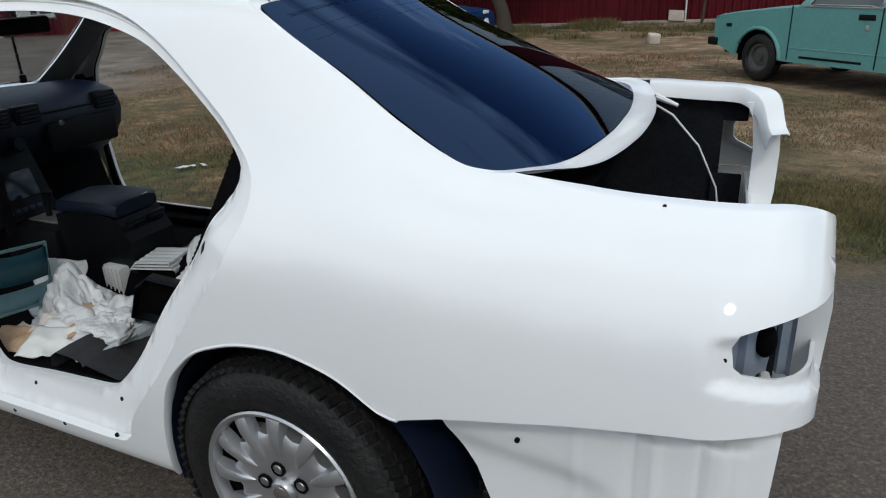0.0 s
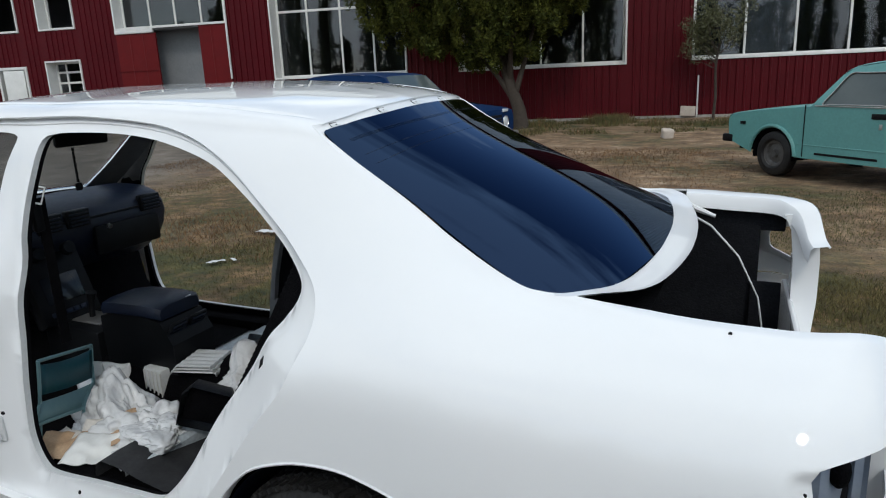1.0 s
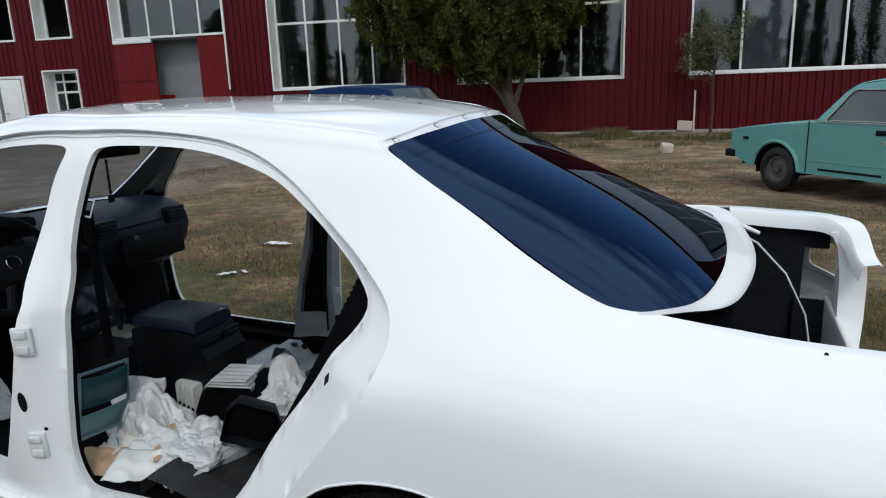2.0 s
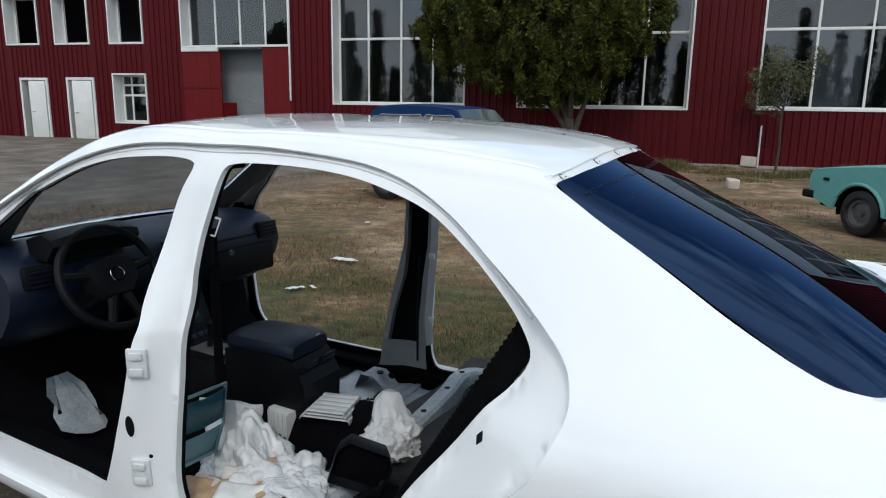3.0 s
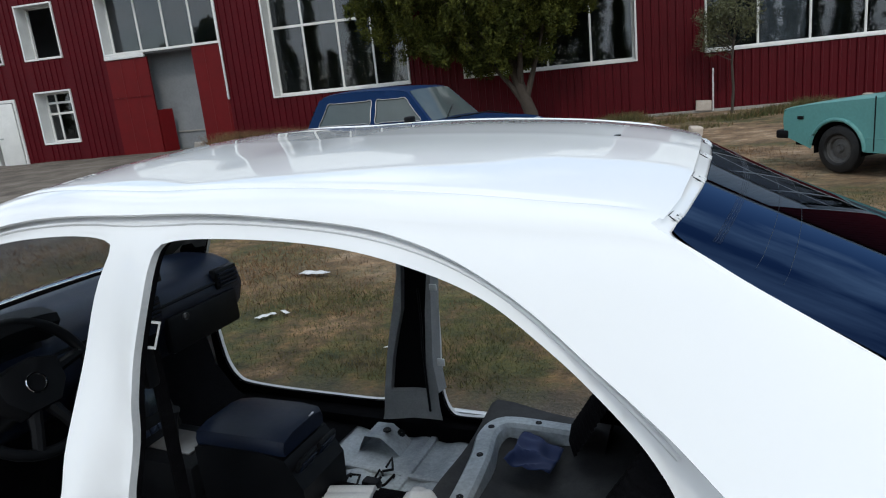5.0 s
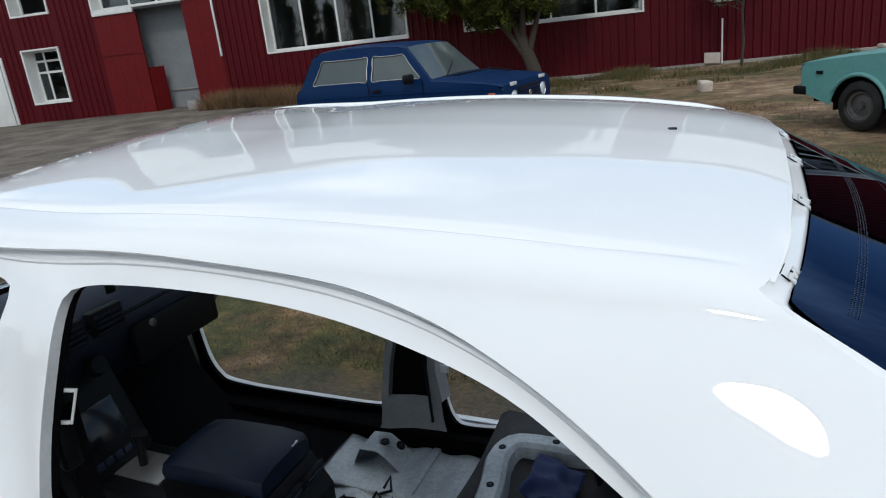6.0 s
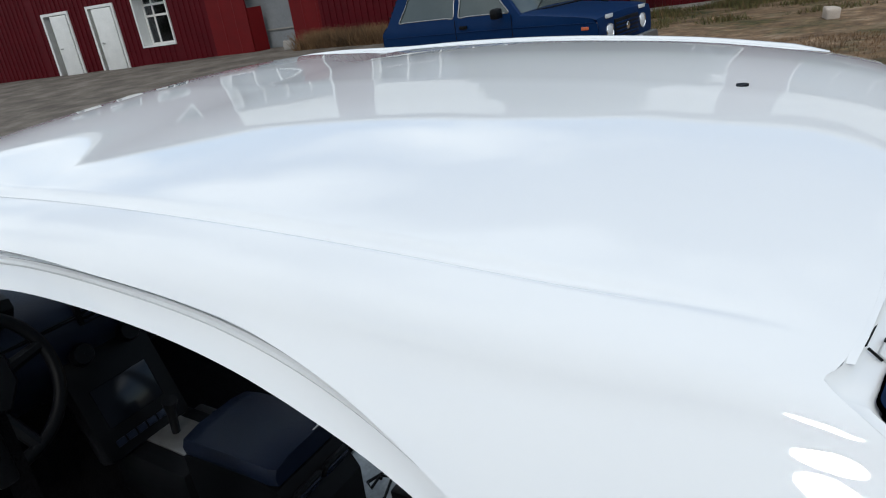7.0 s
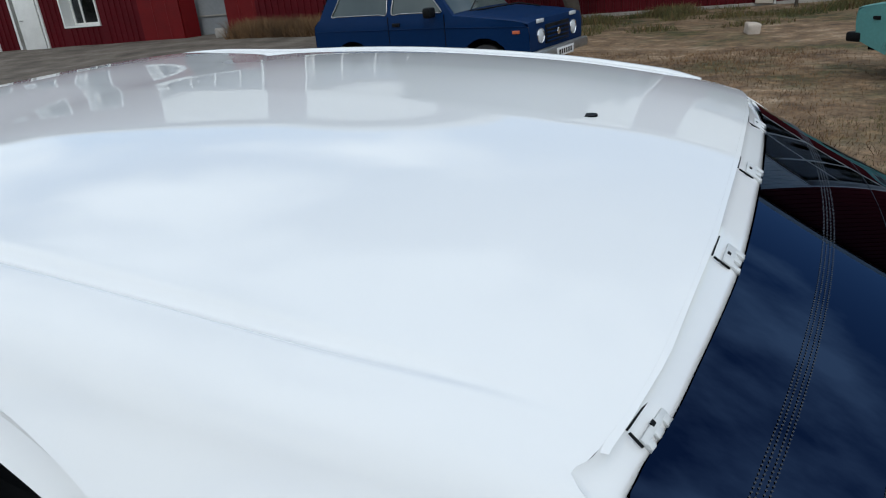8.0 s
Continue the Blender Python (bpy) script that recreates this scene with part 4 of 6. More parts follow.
# ---- wheels of the white car ----
def wheel(x, side):
    """A steel-belted tyre on a ten-finger alloy; side -1 stands at y < 0."""
    w = new("wheel")
    w.parent = car
    w.matrix_local = Matrix.Translation((x, side * 0.72, 0.32)) @ (Matrix.Rotation(math.pi, 4, 'Z') if side > 0 else Matrix())
    tyre = lathe([(0.205, -0.085), (0.215, -0.105), (0.24, -0.112), (0.275, -0.108), (0.30, -0.094), (0.312, -0.078), (0.318, -0.05), (0.32, 0), (0.318, 0.05), (0.312, 0.078), (0.30, 0.094), (0.275, 0.108), (0.215, 0.105), (0.205, 0.085)], 72)
    part("tyre", tyre, RUBBER, w)
    tread = bmesh.new()
    for i in range(72):
        for row, y in enumerate((-0.082, -0.045, 0.0, 0.045, 0.082)):
            th = 2 * math.pi * (i + 0.5 * (row % 2)) / 72
            m = Matrix.Rotation(-th, 4, 'Y') @ Matrix.Translation((0.3175 if abs(y) < 0.06 else 0.311, y, 0)) @ Matrix.Rotation(radians(18 if y > 0 else -18), 4, 'X')
            box(tread, -0.006, 0.006, -0.018, 0.018, -0.010, 0.010, m=m)
    part("tread", tread, RUBBER, w, smooth=False)
    rim_mesh = lathe([(0.204, -0.09), (0.213, -0.108), (0.209, -0.113), (0.200, -0.108), (0.197, -0.095), (0.196, -0.08)], 64)
    rim_part = part("rim", rim_mesh, ALLOY, w)
    face = bmesh.new()      # the dished face, its rim scalloped between the fingers
    n = 12
    rings = []
    for r, h in ((0.02, -0.090), (0.07, -0.094), (0.115, -0.098), (0.138, -0.096), (0.150, -0.088), (0.152, -0.060)):
        rings.append([Vector((math.cos(q * math.pi / 60) * k, h, math.sin(q * math.pi / 60) * k)) for q in range(120) for k in [r * (1 + (.06 * math.cos(q * math.pi / 60 * n) if r > .13 else 0))]])
    loft(face, rings)
    part("disc", face, ALLOY, rim_part)
    for i in range(n):
        th = 2 * math.pi * i / n
        sp = bmesh.new()      # a finger: narrow and sunk at the hub, broad and proud at the rim
        loft(sp, [[Vector((r, h0, -wd)), Vector((r, h1 + .004, -wd * .75)), Vector((r, h1, -wd * 0.3)), Vector((r, h1, wd * 0.3)), Vector((r, h1 + .004, wd * .75)), Vector((r, h0, wd))] for r, wd, h0, h1 in ((0.084, 0.004, -0.090, -0.096), (0.10, 0.010, -0.088, -0.104), (0.13, 0.017, -0.085, -0.110), (0.165, 0.021, -0.080, -0.111), (0.192, 0.024, -0.080, -0.106), (0.200, 0.026, -0.08, -0.100))], caps=True)
        bmesh.ops.transform(sp, matrix=Matrix.Rotation(th, 4, 'Y'), verts=sp.verts)
        part("spoke", sp, ALLOY, rim_part)
    # barrel coloured near-black for the shade between the fingers
    part("barrel", lathe([(0.196, -0.070), (0.192, -0.045), (0.12, -0.040), (0.02, -0.045)], 40), CAVITY_SHADE, rim_part)
    for i in range(5):
        th = 2 * math.pi * i / 5 + 0.5
        part("wheel_bolt", lathe([(0.001, -0.112), (0.010, -0.112), (0.013, -0.108), (0.013, -0.09)], 10, at=(math.cos(th) * 0.056, .012, math.sin(th) * 0.056)), STEEL, rim_part)
        # near-black ring paints the shade of the recess round the bolt
        part("bolt_well", lathe([(0.013, -0.0985), (0.019, -0.0985), (0.019, -0.09)], 14, at=(math.cos(th) * 0.056, 0, math.sin(th) * 0.056)), CAVITY_SHADE, rim_part)
    part("hub_cap", lathe([(0.001, -0.113), (0.026, -0.111), (0.032, -0.104), (0.033, -0.09)], 24), ALLOY, rim_part)
    part("badge", lathe([(.001, -.1150), (.018, -.1145), (.021, -.1125)], 24), CHROME, rim_part)
    return w


for x in (0.0, -2.83):
    for side in (-1, 1):
        wheel(x, side)


# ---- rear end and boot ----
LAMP_PRIMER = material("blue_grey_primer", (0.20, 0.25, 0.33), 0.4, second=(0.32, 0.37, 0.44), scale=14, spread=0.4)
BOOT = material("dark_boot_carpet", (0.010, 0.011, 0.014), 0.9, shine=0.1, second=(0.018, 0.019, 0.023), scale=9, grain=0.2, bump=0.4, bump_scale=140)
def valance():
    """The bare pressed panel under the wing, with shallow ribs and a flange at its tail."""
    def rise(x, z):
        step = lambda q, width: 1 / (1 + math.exp(-q / width))
        w = 0.010 * (step(z - 0.655 - 0.10 * (x - 0.45), .004))
        w -= 0.006 * math.exp(-((z - 0.635 - 0.10 * (x - 0.45)) / .008) ** 2)
        for c, wd, d in ((0.655, 0.010, 0.004), (0.755, 0.006, -0.006), (0.790, 0.010, 0.006), (0.862, 0.005, -0.007), (0.905, 0.004, -0.005), (0.93, 0.008, 0.005)):
            w += d * math.exp(-((x - c) / wd) ** 2) * step(0.70 - z, .01)
        w -= 0.018 * step(0.565 - 0.10 * (x - 0.45) - z, .012) * step(0.70 - x, .015)
        return Vector((x, -0.788 - w + 0.06 * max(0, x - 0.90) / 0.09, z))
    loop = straight_loop([(0.372, 0.645), (0.405, 0.585), (0.46, 0.50), (0.49, 0.42), (0.53, 0.30), (0.955, 0.30), (0.965, 0.50), (0.975, 0.74), (0.80, 0.725), (0.62, 0.695)], 0.012)
    shell("valance", loop, [], (0.008, 0.014), rise, WHITE, (0, -1, 0), 0.004)


valance()
rear = bmesh.new()
for dims in ((0.935, 0.955, -0.71, 0.71, 0.30, 0.74), (0.94, 0.985, -0.60, 0.60, 0.60, 0.66)):
    box(rear, *dims, bevel=0.01)
part("rear_panel", rear, WHITE, car)
for sg in (-1, 1):
    post = bmesh.new()
    loft(post, [[Vector((x0, sg * y0, z)), Vector((x1, sg * y0, z)), Vector((x1, sg * y1, z)), Vector((x0, sg * y1, z))] for z, x0, x1, y0, y1 in ((0.64, .95, 1.0, .40, .50), (0.74, .95, 1.022, .47, .58), (0.86, .95, 1.024, .49, .59), (0.94, .94, 1.016, .50, .60), (0.985, .92, .985, .50, .605))], caps=True)
    part("boot_post", post, WHITE, car)
    pocket = bmesh.new()      # folded inner walls of the lamp opening
    loft(pocket, [[Vector((x, sg * y, z)) for x, y in ((.86, .775), (.872, .745), (.878, .70), (.892, .665), (.905, .672), (.917, .665), (.928, .635), (.948, .610), (.955, .625), (.968, .622), (.975, .630))] for z in (.74, .78, .80, .84, .88, .912)], closed=False)
    if sg < 0:
        part("lamp_pocket", pocket, LAMP_PRIMER, car, "blue-grey primed lamp pocket")
    else:
        pocket.free()
    if sg > 0:
        part("boot_corner", boxed(.82, .93, .600, .612, .34, .752, bevel=.004), BOOT, car)
        part("boot_corner", boxed(.82, .93, .600, .612, .915, 1.0, bevel=.004), BOOT, car)
    hole = bmesh.new()
    bmesh.ops.create_uvsphere(hole, u_segments=12, v_segments=8, radius=1.0)
    for v in hole.verts:
        v.co = Vector((.932 + v.co.x * .018, sg * (.650 + v.co.y * .022), .812 + v.co.z * .030))
    if sg < 0:
        part("cable_hole", hole, BLACK_SOFT, car)
    else:
        hole.free()
    # the painted channel along the wing's edge, turning down behind the lamp
    if sg > 0:
        lip, rows = bmesh.new(), []
        for a in np.linspace(.575, 1.2, 24):
            th = min(max((a - CORNER) / ROUND, 0), math.pi / 2)
            q, way = hull(a, 10.0), Vector((-math.sin(th), math.cos(th), 0))
            rows.append([Vector((p.x, -sg * p.y, p.z)) for p in (q, q + way * .010 + Vector((0, 0, .002)), q + way * .045 - Vector((0, 0, .004)), q + way * .052 - Vector((0, 0, .014)), q + way * .056 - Vector((0, 0, .050)))])
        loft(lip, rows, closed=False)
        part("boot_channel", lip, WHITE, car)
    inner_wing = bmesh.new()
    loft(inner_wing, [[Vector((x, sg * y, z)) for x in np.linspace(.02, .95 if sg < 0 else .845, 12)] for z, y in ((.34, .60), (.55, .63), (.75, .62), (.90, .60), (.99, .585), (1.0, .612))], closed=False)
    part("boot_side", inner_wing, BOOT, car)
part("boot_floor", boxed(-.05, .955, -.64, .64, .32, .345), BOOT, car)
part("boot_bulkhead", boxed(-.06, -.03, -.66, .66, .34, 1.0), BOOT, car)
shelf = bmesh.new()
loft(shelf, [[Vector((x, y, z)) for y in (-.60, -.3, 0, .3, .60)] for x, z in ((-.12, .985), (.2, .99), (.5, .985), (.60, 1.0))], closed=False)
part("parcel_shelf", shelf, BLACK_SOFT, car)
arm = bmesh.new()
tube(arm, [(.50, .56, 1.005), (.58, .55, 1.0), (.68, .53, .965)], [.014, .012, .006], 6)
part("boot_hinge", arm, WHITE, car)
part("boot_wire", tubed([(.56, .50, 1.0), (.67, .45, .96), (.77, .42, .88), (.84, .40, .76), (.86, .39, .66)], 0.0035, 6), PRIMER, car)

# wheel arches, dark inside
for x in (0.04, -2.86):
    for sg in (-1, 1):
        arch = bmesh.new()
        loft(arch, [[Vector((x + .365 * math.cos(q), sg * y, .345 + .365 * math.sin(q))) for q in np.linspace(-.25, math.pi + .25, 24)] for y in (.825, .60)], closed=False)
        ring = [Vector((x + .365 * math.cos(q), sg * .60, .345 + .365 * math.sin(q))) for q in np.linspace(-.25, math.pi + .25, 24)]
        arch.faces.new([arch.verts.new(p) for p in ring])
        part("wheel_arch", arch, NAVY, car)
under = boxed(-3.3, -.42, -.62, .62, .17, .215)
part("underbody", under, BLACK_SOFT, car)


def on_frame(x, z):
    """A place on the door frame and the way it faces."""
    v = level_of_z(x, z) * K
    n = (frame_skin(x + .01, v) - frame_skin(x - .01, v)).cross(frame_skin(x, v + .006) - frame_skin(x, v - .006)).normalized()
    return frame_skin(x, v), n if n.y < 0 else -n


def plug(name, p, n, outline, mat, lift=0.0012):
    """A flat dark mark of a given outline on the skin."""
    bm = bmesh.new()
    side = n.cross(Vector((0, 0, 1))).normalized()
    up = side.cross(n)
    rings = [[p + n * h + side * a + up * b for a, b in outline] for h in (-0.004, lift)]
    loft(bm, rings, caps=True)
    part(name, bm, mat, car, smooth=False)


disc = lambda a, b, n=14: [(a * math.cos(2 * math.pi * k / n), b * math.sin(2 * math.pi * k / n)) for k in range(n)]
plug("striker_hole", *on_frame(-.232, .842), [(-.014, 0), (0, -.016), (.014, 0), (0, .016)], BLACK)
plug("pillar_hole", *on_frame(-1.25, .64), disc(.013, .032), BLACK)
for x, z in ((-.76, .29), (-.99, .27), (-.545, .315)):
    s = level_of_z(x, z)
    p = hull(x, s)
    plug("clip_hole", p, (p - inset(x, s, .01)).normalized(), disc(.006, .006), BLACK)
for x, z in ((-.57, .385), (-.93, .35), (-1.21, .55)):
    plug("clip_hole", *on_frame(x, z), disc(.006, .006), BLACK)
for x, s in ((.755, 9.25), (.884, 5.75)):
    p = hull(x, s)
    plug("clip_hole", p, (p - inset(x, s, .01)).normalized(), disc(.0035, .0035), BLACK, .0006)
plug("clip_hole", Vector((.55, -.79, .60)), Vector((0, -1, 0)), disc(.005, .005), BLACK, lift=.003)
for z in (.83, .50):      # hinge seats on the middle pillar
    p, n = on_frame(-1.205 - .10 * (.83 - z), z)
    bm = bmesh.new()
    m = Matrix.Translation(p) @ n.to_track_quat('Y', 'Z').to_matrix().to_4x4()
    box(bm, -.028, .028, -.004, .010, -.042, .042, bevel=.006, m=m)
    box(bm, -.018, .018, .010, .018, -.034, -.010, bevel=.004, m=m)
    box(bm, -.018, .018, .010, .018, .012, .034, bevel=.004, m=m)
    part("hinge_seat", bm, PRIMER, car)

# aerial hole and the clips in the gutter behind the roof
p = hull(-.338, 12.9)
plug("aerial_hole", Vector((-.338, .03, p.z)), Vector((-.06, 0, 1)).normalized(), disc(.009, .011), BLACK, .0005)
for y in (-.405, -.20, 0.0, .20, .405):
    edge = lambda q, line: float(np.interp(abs(q), [-p[1] for p in line[:4]], [p[0] for p in line[:4]]))
    x0, x1 = edge(y, RIM) + .003, edge(y, GLASS) + .003
    h0, h1 = (hull(x, level_of_y(x, -abs(y))).z for x in (x0, x1))
    turn = math.atan2(edge(y + .03, RIM) - edge(y - .03, RIM), .06)
    tilt = math.atan2(h0 - .003 - (h1 - .012), x1 - x0)
    m = Matrix.Translation((x0, y, h0 - .0055)) @ Matrix.Rotation(-turn, 4, 'Z') @ Matrix.Rotation(tilt, 4, 'Y')
    w = x1 - x0
    bm = bmesh.new()
    box(bm, .010, w * .75, -.017, .017, -.001, .0016, bevel=.001, m=m)
    box(bm, w * .68, w + .003, -.016, -.010, -.002, .0018, bevel=.001, m=m)
    box(bm, w * .68, w - .001, -.005, .003, -.002, .0020, bevel=.001, m=m)
    box(bm, w * .68, w + .003, .008, .016, -.002, .0022, bevel=.001, m=m)
    clip = part("trim_clip", bm, PRIMER, car)
    part("slot", boxed(.001, .0022, -.018, .019, -.001, .0006, m=m), BLACK, clip, smooth=False)
    part("slot", boxed(.0035, w * .7, -.0188, -.0178, -.001, .0006, m=m), BLACK, clip, smooth=False)
    part("rivet", boxed(w * .45, w * .45 + .003, -.002, .002, .001, .0022, m=m), BLACK, clip, smooth=False)

# ---- cabin ----
DARK_PAN = material("dusty_dark_pan", (0.006, 0.0065, 0.008), 0.75, second=(0.030, 0.030, 0.032), scale=9, spread=0.35, grain=0.2)
FLANGE = material("grey_flange_paint", (0.30, 0.31, 0.32), 0.55, second=(0.20, 0.21, 0.22), scale=12, grain=0.1)
# bare inner side of the far middle pillar: grey painted flanges, the hollow's shade a near-black sheet
ROWS = [(1.33, 0.535, -1.205, -1.19, -1.138, -1.118), (1.2, 0.592, -1.212, -1.198, -1.127, -1.108), (1.09, 0.64, -1.238, -1.223, -1.118, -1.104), (0.9, 0.662, -1.262, -1.242, -1.137, -1.122), (0.756, 0.664, -1.3, -1.262, -1.161, -1.135), (0.668, 0.664, -1.325, -1.292, -1.169, -1.142), (0.56, 0.662, -1.352, -1.325, -1.18, -1.15), (0.475, 0.66, -1.378, -1.35, -1.179, -1.136)]
for a, b in ((2, 3), (4, 5)):
    bm = bmesh.new()
    loft(bm, [[Vector((r[a] - (.012 if a == 2 else 0), r[1] + (.05 if a == 2 else .035), r[0])), Vector((r[a], r[1], r[0])), Vector((r[b], r[1], r[0])), Vector((r[b] + (.012 if a == 4 else 0), r[1] + (.05 if a == 4 else .035), r[0]))] for r in ROWS], closed=False)
    part("pillar_flange", bm, FLANGE, car, "bare grey painted pillar flange")
bm = bmesh.new()
loft(bm, [[Vector((x, y, z)) for x in (x0, x0 + .03, -1.25, x1 - .03, x1)] for z, y, x0, x1 in ((.480, .675, -1.376, -1.142), (.475, .66, -1.378, -1.140), (.43, .655, -1.385, -1.136), (.40, .652, -1.390, -1.130), (.385, .648, -1.395, -1.126))], closed=False)
part("pillar_foot", bm, FLANGE, car, "bare grey painted pillar foot")
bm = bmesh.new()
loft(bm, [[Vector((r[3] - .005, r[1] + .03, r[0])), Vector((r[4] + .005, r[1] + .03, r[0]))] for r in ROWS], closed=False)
part("pillar_cavity", bm, CAVITY_SHADE, car)
part("pillar_wire", tubed([(-1.165, .635, .86), (-1.172, .648, .74), (-1.180, .650, .62), (-1.178, .648, .50), (-1.172, .64, .42)], .005, 6), BLACK, car)
for z in (.86, .57):
    part("flange_tab", boxed(-1.128, -1.098, .655, .664, z - .012, z + .012, bevel=.003), PRIMER, car)
floor = bmesh.new()
loft(floor, [[Vector((x, y, .225 + .19 * math.exp(-(y / .13) ** 4) + .008 * math.sin(x * 40) * (abs(y) > .2))) for y in np.linspace(-.77, .77, 45)] for x in np.linspace(-2.35, -.93, 50)], closed=False)
part("floor_pan", floor, DULL_WHITE, car)
mat_ = bmesh.new()
loft(mat_, [[Vector((x, y, .238 + .19 * math.exp(-(y / .14) ** 4) + .012 * noise.noise((x * 6, y * 6, 0)))) for y in np.linspace(-.76, .76, 40)] for x in np.linspace(-2.3, -1.54, 30)], closed=False)
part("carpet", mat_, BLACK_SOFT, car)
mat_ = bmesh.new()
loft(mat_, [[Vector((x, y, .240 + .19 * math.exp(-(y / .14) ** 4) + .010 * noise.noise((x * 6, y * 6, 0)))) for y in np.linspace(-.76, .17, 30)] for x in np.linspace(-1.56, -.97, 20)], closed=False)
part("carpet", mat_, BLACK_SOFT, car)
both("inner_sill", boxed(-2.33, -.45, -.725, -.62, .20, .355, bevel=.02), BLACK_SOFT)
pan = bmesh.new()
loft(pan, [[Vector((x, y, z + .012 * math.sin(y * 9 + x * 6) - .03 * math.exp(-((abs(y) - .38) / .14) ** 2 - ((x + .68) / .14) ** 2))) for y in np.linspace(-.70, .70, 40)] for x, z in ((-.955, .23), (-.95, .33), (-.935, .395), (-.91, .41), (-.85, .405), (-.75, .385), (-.65, .375), (-.55, .375), (-.40, .38), (-.30, .42))], closed=False)
part("seat_pan", pan, DARK_PAN, car, "dark bare rear seat pan")
# the pan's painted front beam, turning back along the far sill
beam = bmesh.new()
path_ = smooth_loop([(-.83, -.66, .40), (-.83, -.30, .415), (-.825, .05, .43), (-.84, .30, .435), (-.862, .44, .435), (-.84, .525, .432), (-.77, .55, .428), (-.60, .56, .42)], .03, closed=False)
rows = []
for i, q in enumerate(path_):
    d = Vector(path_[min(i + 1, len(path_) - 1)] - path_[max(i - 1, 0)]).normalized()
    n = Vector((d.y, -d.x, 0)).normalized()
    rows.append([Vector(q) + n * w + Vector((0, 0, h)) for w, h in ((-.038, -.14), (-.036, -.012), (-.028, 0), (.022, .004), (.034, -.008), (.040, -.08))])
loft(beam, rows, closed=False)
beam = part("pan_beam", beam, DULL_WHITE, car, "dusty white painted beam")
for i in (16, 26, 34, 40, 47):
    q = path_[min(i, len(path_) - 1)]
    part("bolt_hole", lathe([(.001, .0), (.011, .0), (.012, -.004)], 14, 'Z', (q[0], q[1], q[2] + .0045)), BLACK, beam)
br = bmesh.new()
loft(br, [[Vector((x, y, z)) for x, z in ((-1.455, .215), (-1.44, .25), (-1.42, .285), (-1.35, .288), (-1.30, .25), (-1.27, .218))] for y in (.53, .54, .58, .635, .645)], closed=False)
br = part("seat_bracket", br, DULL_WHITE, car)
for k, (x, z) in enumerate(((-1.385, .2905), (-1.325, .273))):
    hole = lathe([(.001, .0), (.016, .0), (.017, -.005)], 16, 'Z')
    part("bolt_hole", hole, BLACK, br).matrix_local = Matrix.Translation((x, .59, z)) @ Matrix.Rotation(radians(4 + 32 * k), 4, 'Y')
for dims in ((-1.20, -1.17, .16, .70, .222, .238), (-1.50, -.96, .40, .425, .222, .236)):
    part("floor_rib", boxed(*dims, bevel=.006), DULL_WHITE, car)
back_ = bmesh.new()
loft(back_, [[Vector((x + .03 * math.cos(y * 4), y, z)) for y in np.linspace(-.60, .60, 24)] for x, z in ((-.36, .40), (-.30, .60), (-.22, .80), (-.14, .98), (-.10, 1.04))], closed=False)
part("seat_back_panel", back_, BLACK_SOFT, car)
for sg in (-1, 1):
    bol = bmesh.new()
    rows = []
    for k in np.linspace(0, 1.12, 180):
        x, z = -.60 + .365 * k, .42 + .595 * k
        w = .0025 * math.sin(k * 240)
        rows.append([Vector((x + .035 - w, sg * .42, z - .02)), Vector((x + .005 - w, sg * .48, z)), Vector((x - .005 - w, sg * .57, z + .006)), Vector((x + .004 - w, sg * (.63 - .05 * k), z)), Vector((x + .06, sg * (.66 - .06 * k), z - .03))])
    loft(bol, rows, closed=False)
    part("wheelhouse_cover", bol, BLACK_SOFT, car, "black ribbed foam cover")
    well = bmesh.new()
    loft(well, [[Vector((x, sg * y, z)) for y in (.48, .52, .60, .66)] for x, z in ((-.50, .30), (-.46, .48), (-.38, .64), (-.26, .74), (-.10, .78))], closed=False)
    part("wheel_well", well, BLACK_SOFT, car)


def strip(points, y0, y1, steps=24, crown=0.0, name="", mat=BLACK, owner=None, label=""):
    """A body spun across the car from an x-z profile, with rounded ends."""
    bm = bmesh.new()
    rows = []
    mx, mz = sum(p[0] for p in points) / len(points), sum(p[1] for p in points) / len(points)
    for k in range(steps + 1):
        t = k / steps
        y = y0 + (y1 - y0) * t
        e = min(t, 1 - t) * steps
        f = 1 - 0.10 * max(0, 1 - e / 2.0) ** 2
        rows.append([Vector((mx + (x - mx) * f, y, mz + (z - mz) * f + crown * (1 - (2 * t - 1) ** 2))) for x, z in points])
    loft(bm, rows, caps=True)
    return part(name, bm, mat, owner or car, label)


dash = strip([(-2.44, .80), (-2.45, .93), (-2.38, .975), (-2.25, .995), (-2.12, .99), (-2.04, .965), (-1.99, .92), (-1.975, .86), (-2.0, .78), (-2.06, .70), (-2.15, .64), (-2.30, .62)], -.70, .63, 30, .012, "dashboard", NAVY, label="dark blue-black dashboard")
part("trim_line", tubed([(-1.984, -.66, .905), (-1.978, 0, .905), (-1.984, .6, .905)], .006, 6), BLACK, dash)
part("glovebox_lid", boxed(-2.005, -1.965, .18, .56, .72, .86, bevel=.015), BLACK, dash)
part("glovebox_lock", lathe([(.001, 0), (.010, 0), (.012, .004), (.012, .012)], 14, 'Z'), STEEL, dash).matrix_local = Matrix.Translation((-1.96, .22, .835)) @ Matrix.Rotation(radians(90), 4, 'Y')
for y0, y1 in ((.46, .585), (-.09, .03), (.05, .17), (-.66, -.56)):
    vent = part("air_vent", boxed(-2.005, -1.968, y0, y1, .875, .955, bevel=.008), BLACK, dash)
    for k in range(4):
        part("slat", boxed(-1.972, -1.960, y0 + .012, y1 - .012, .886 + .016 * k, .892 + .016 * k), NAVY, vent, smooth=False)
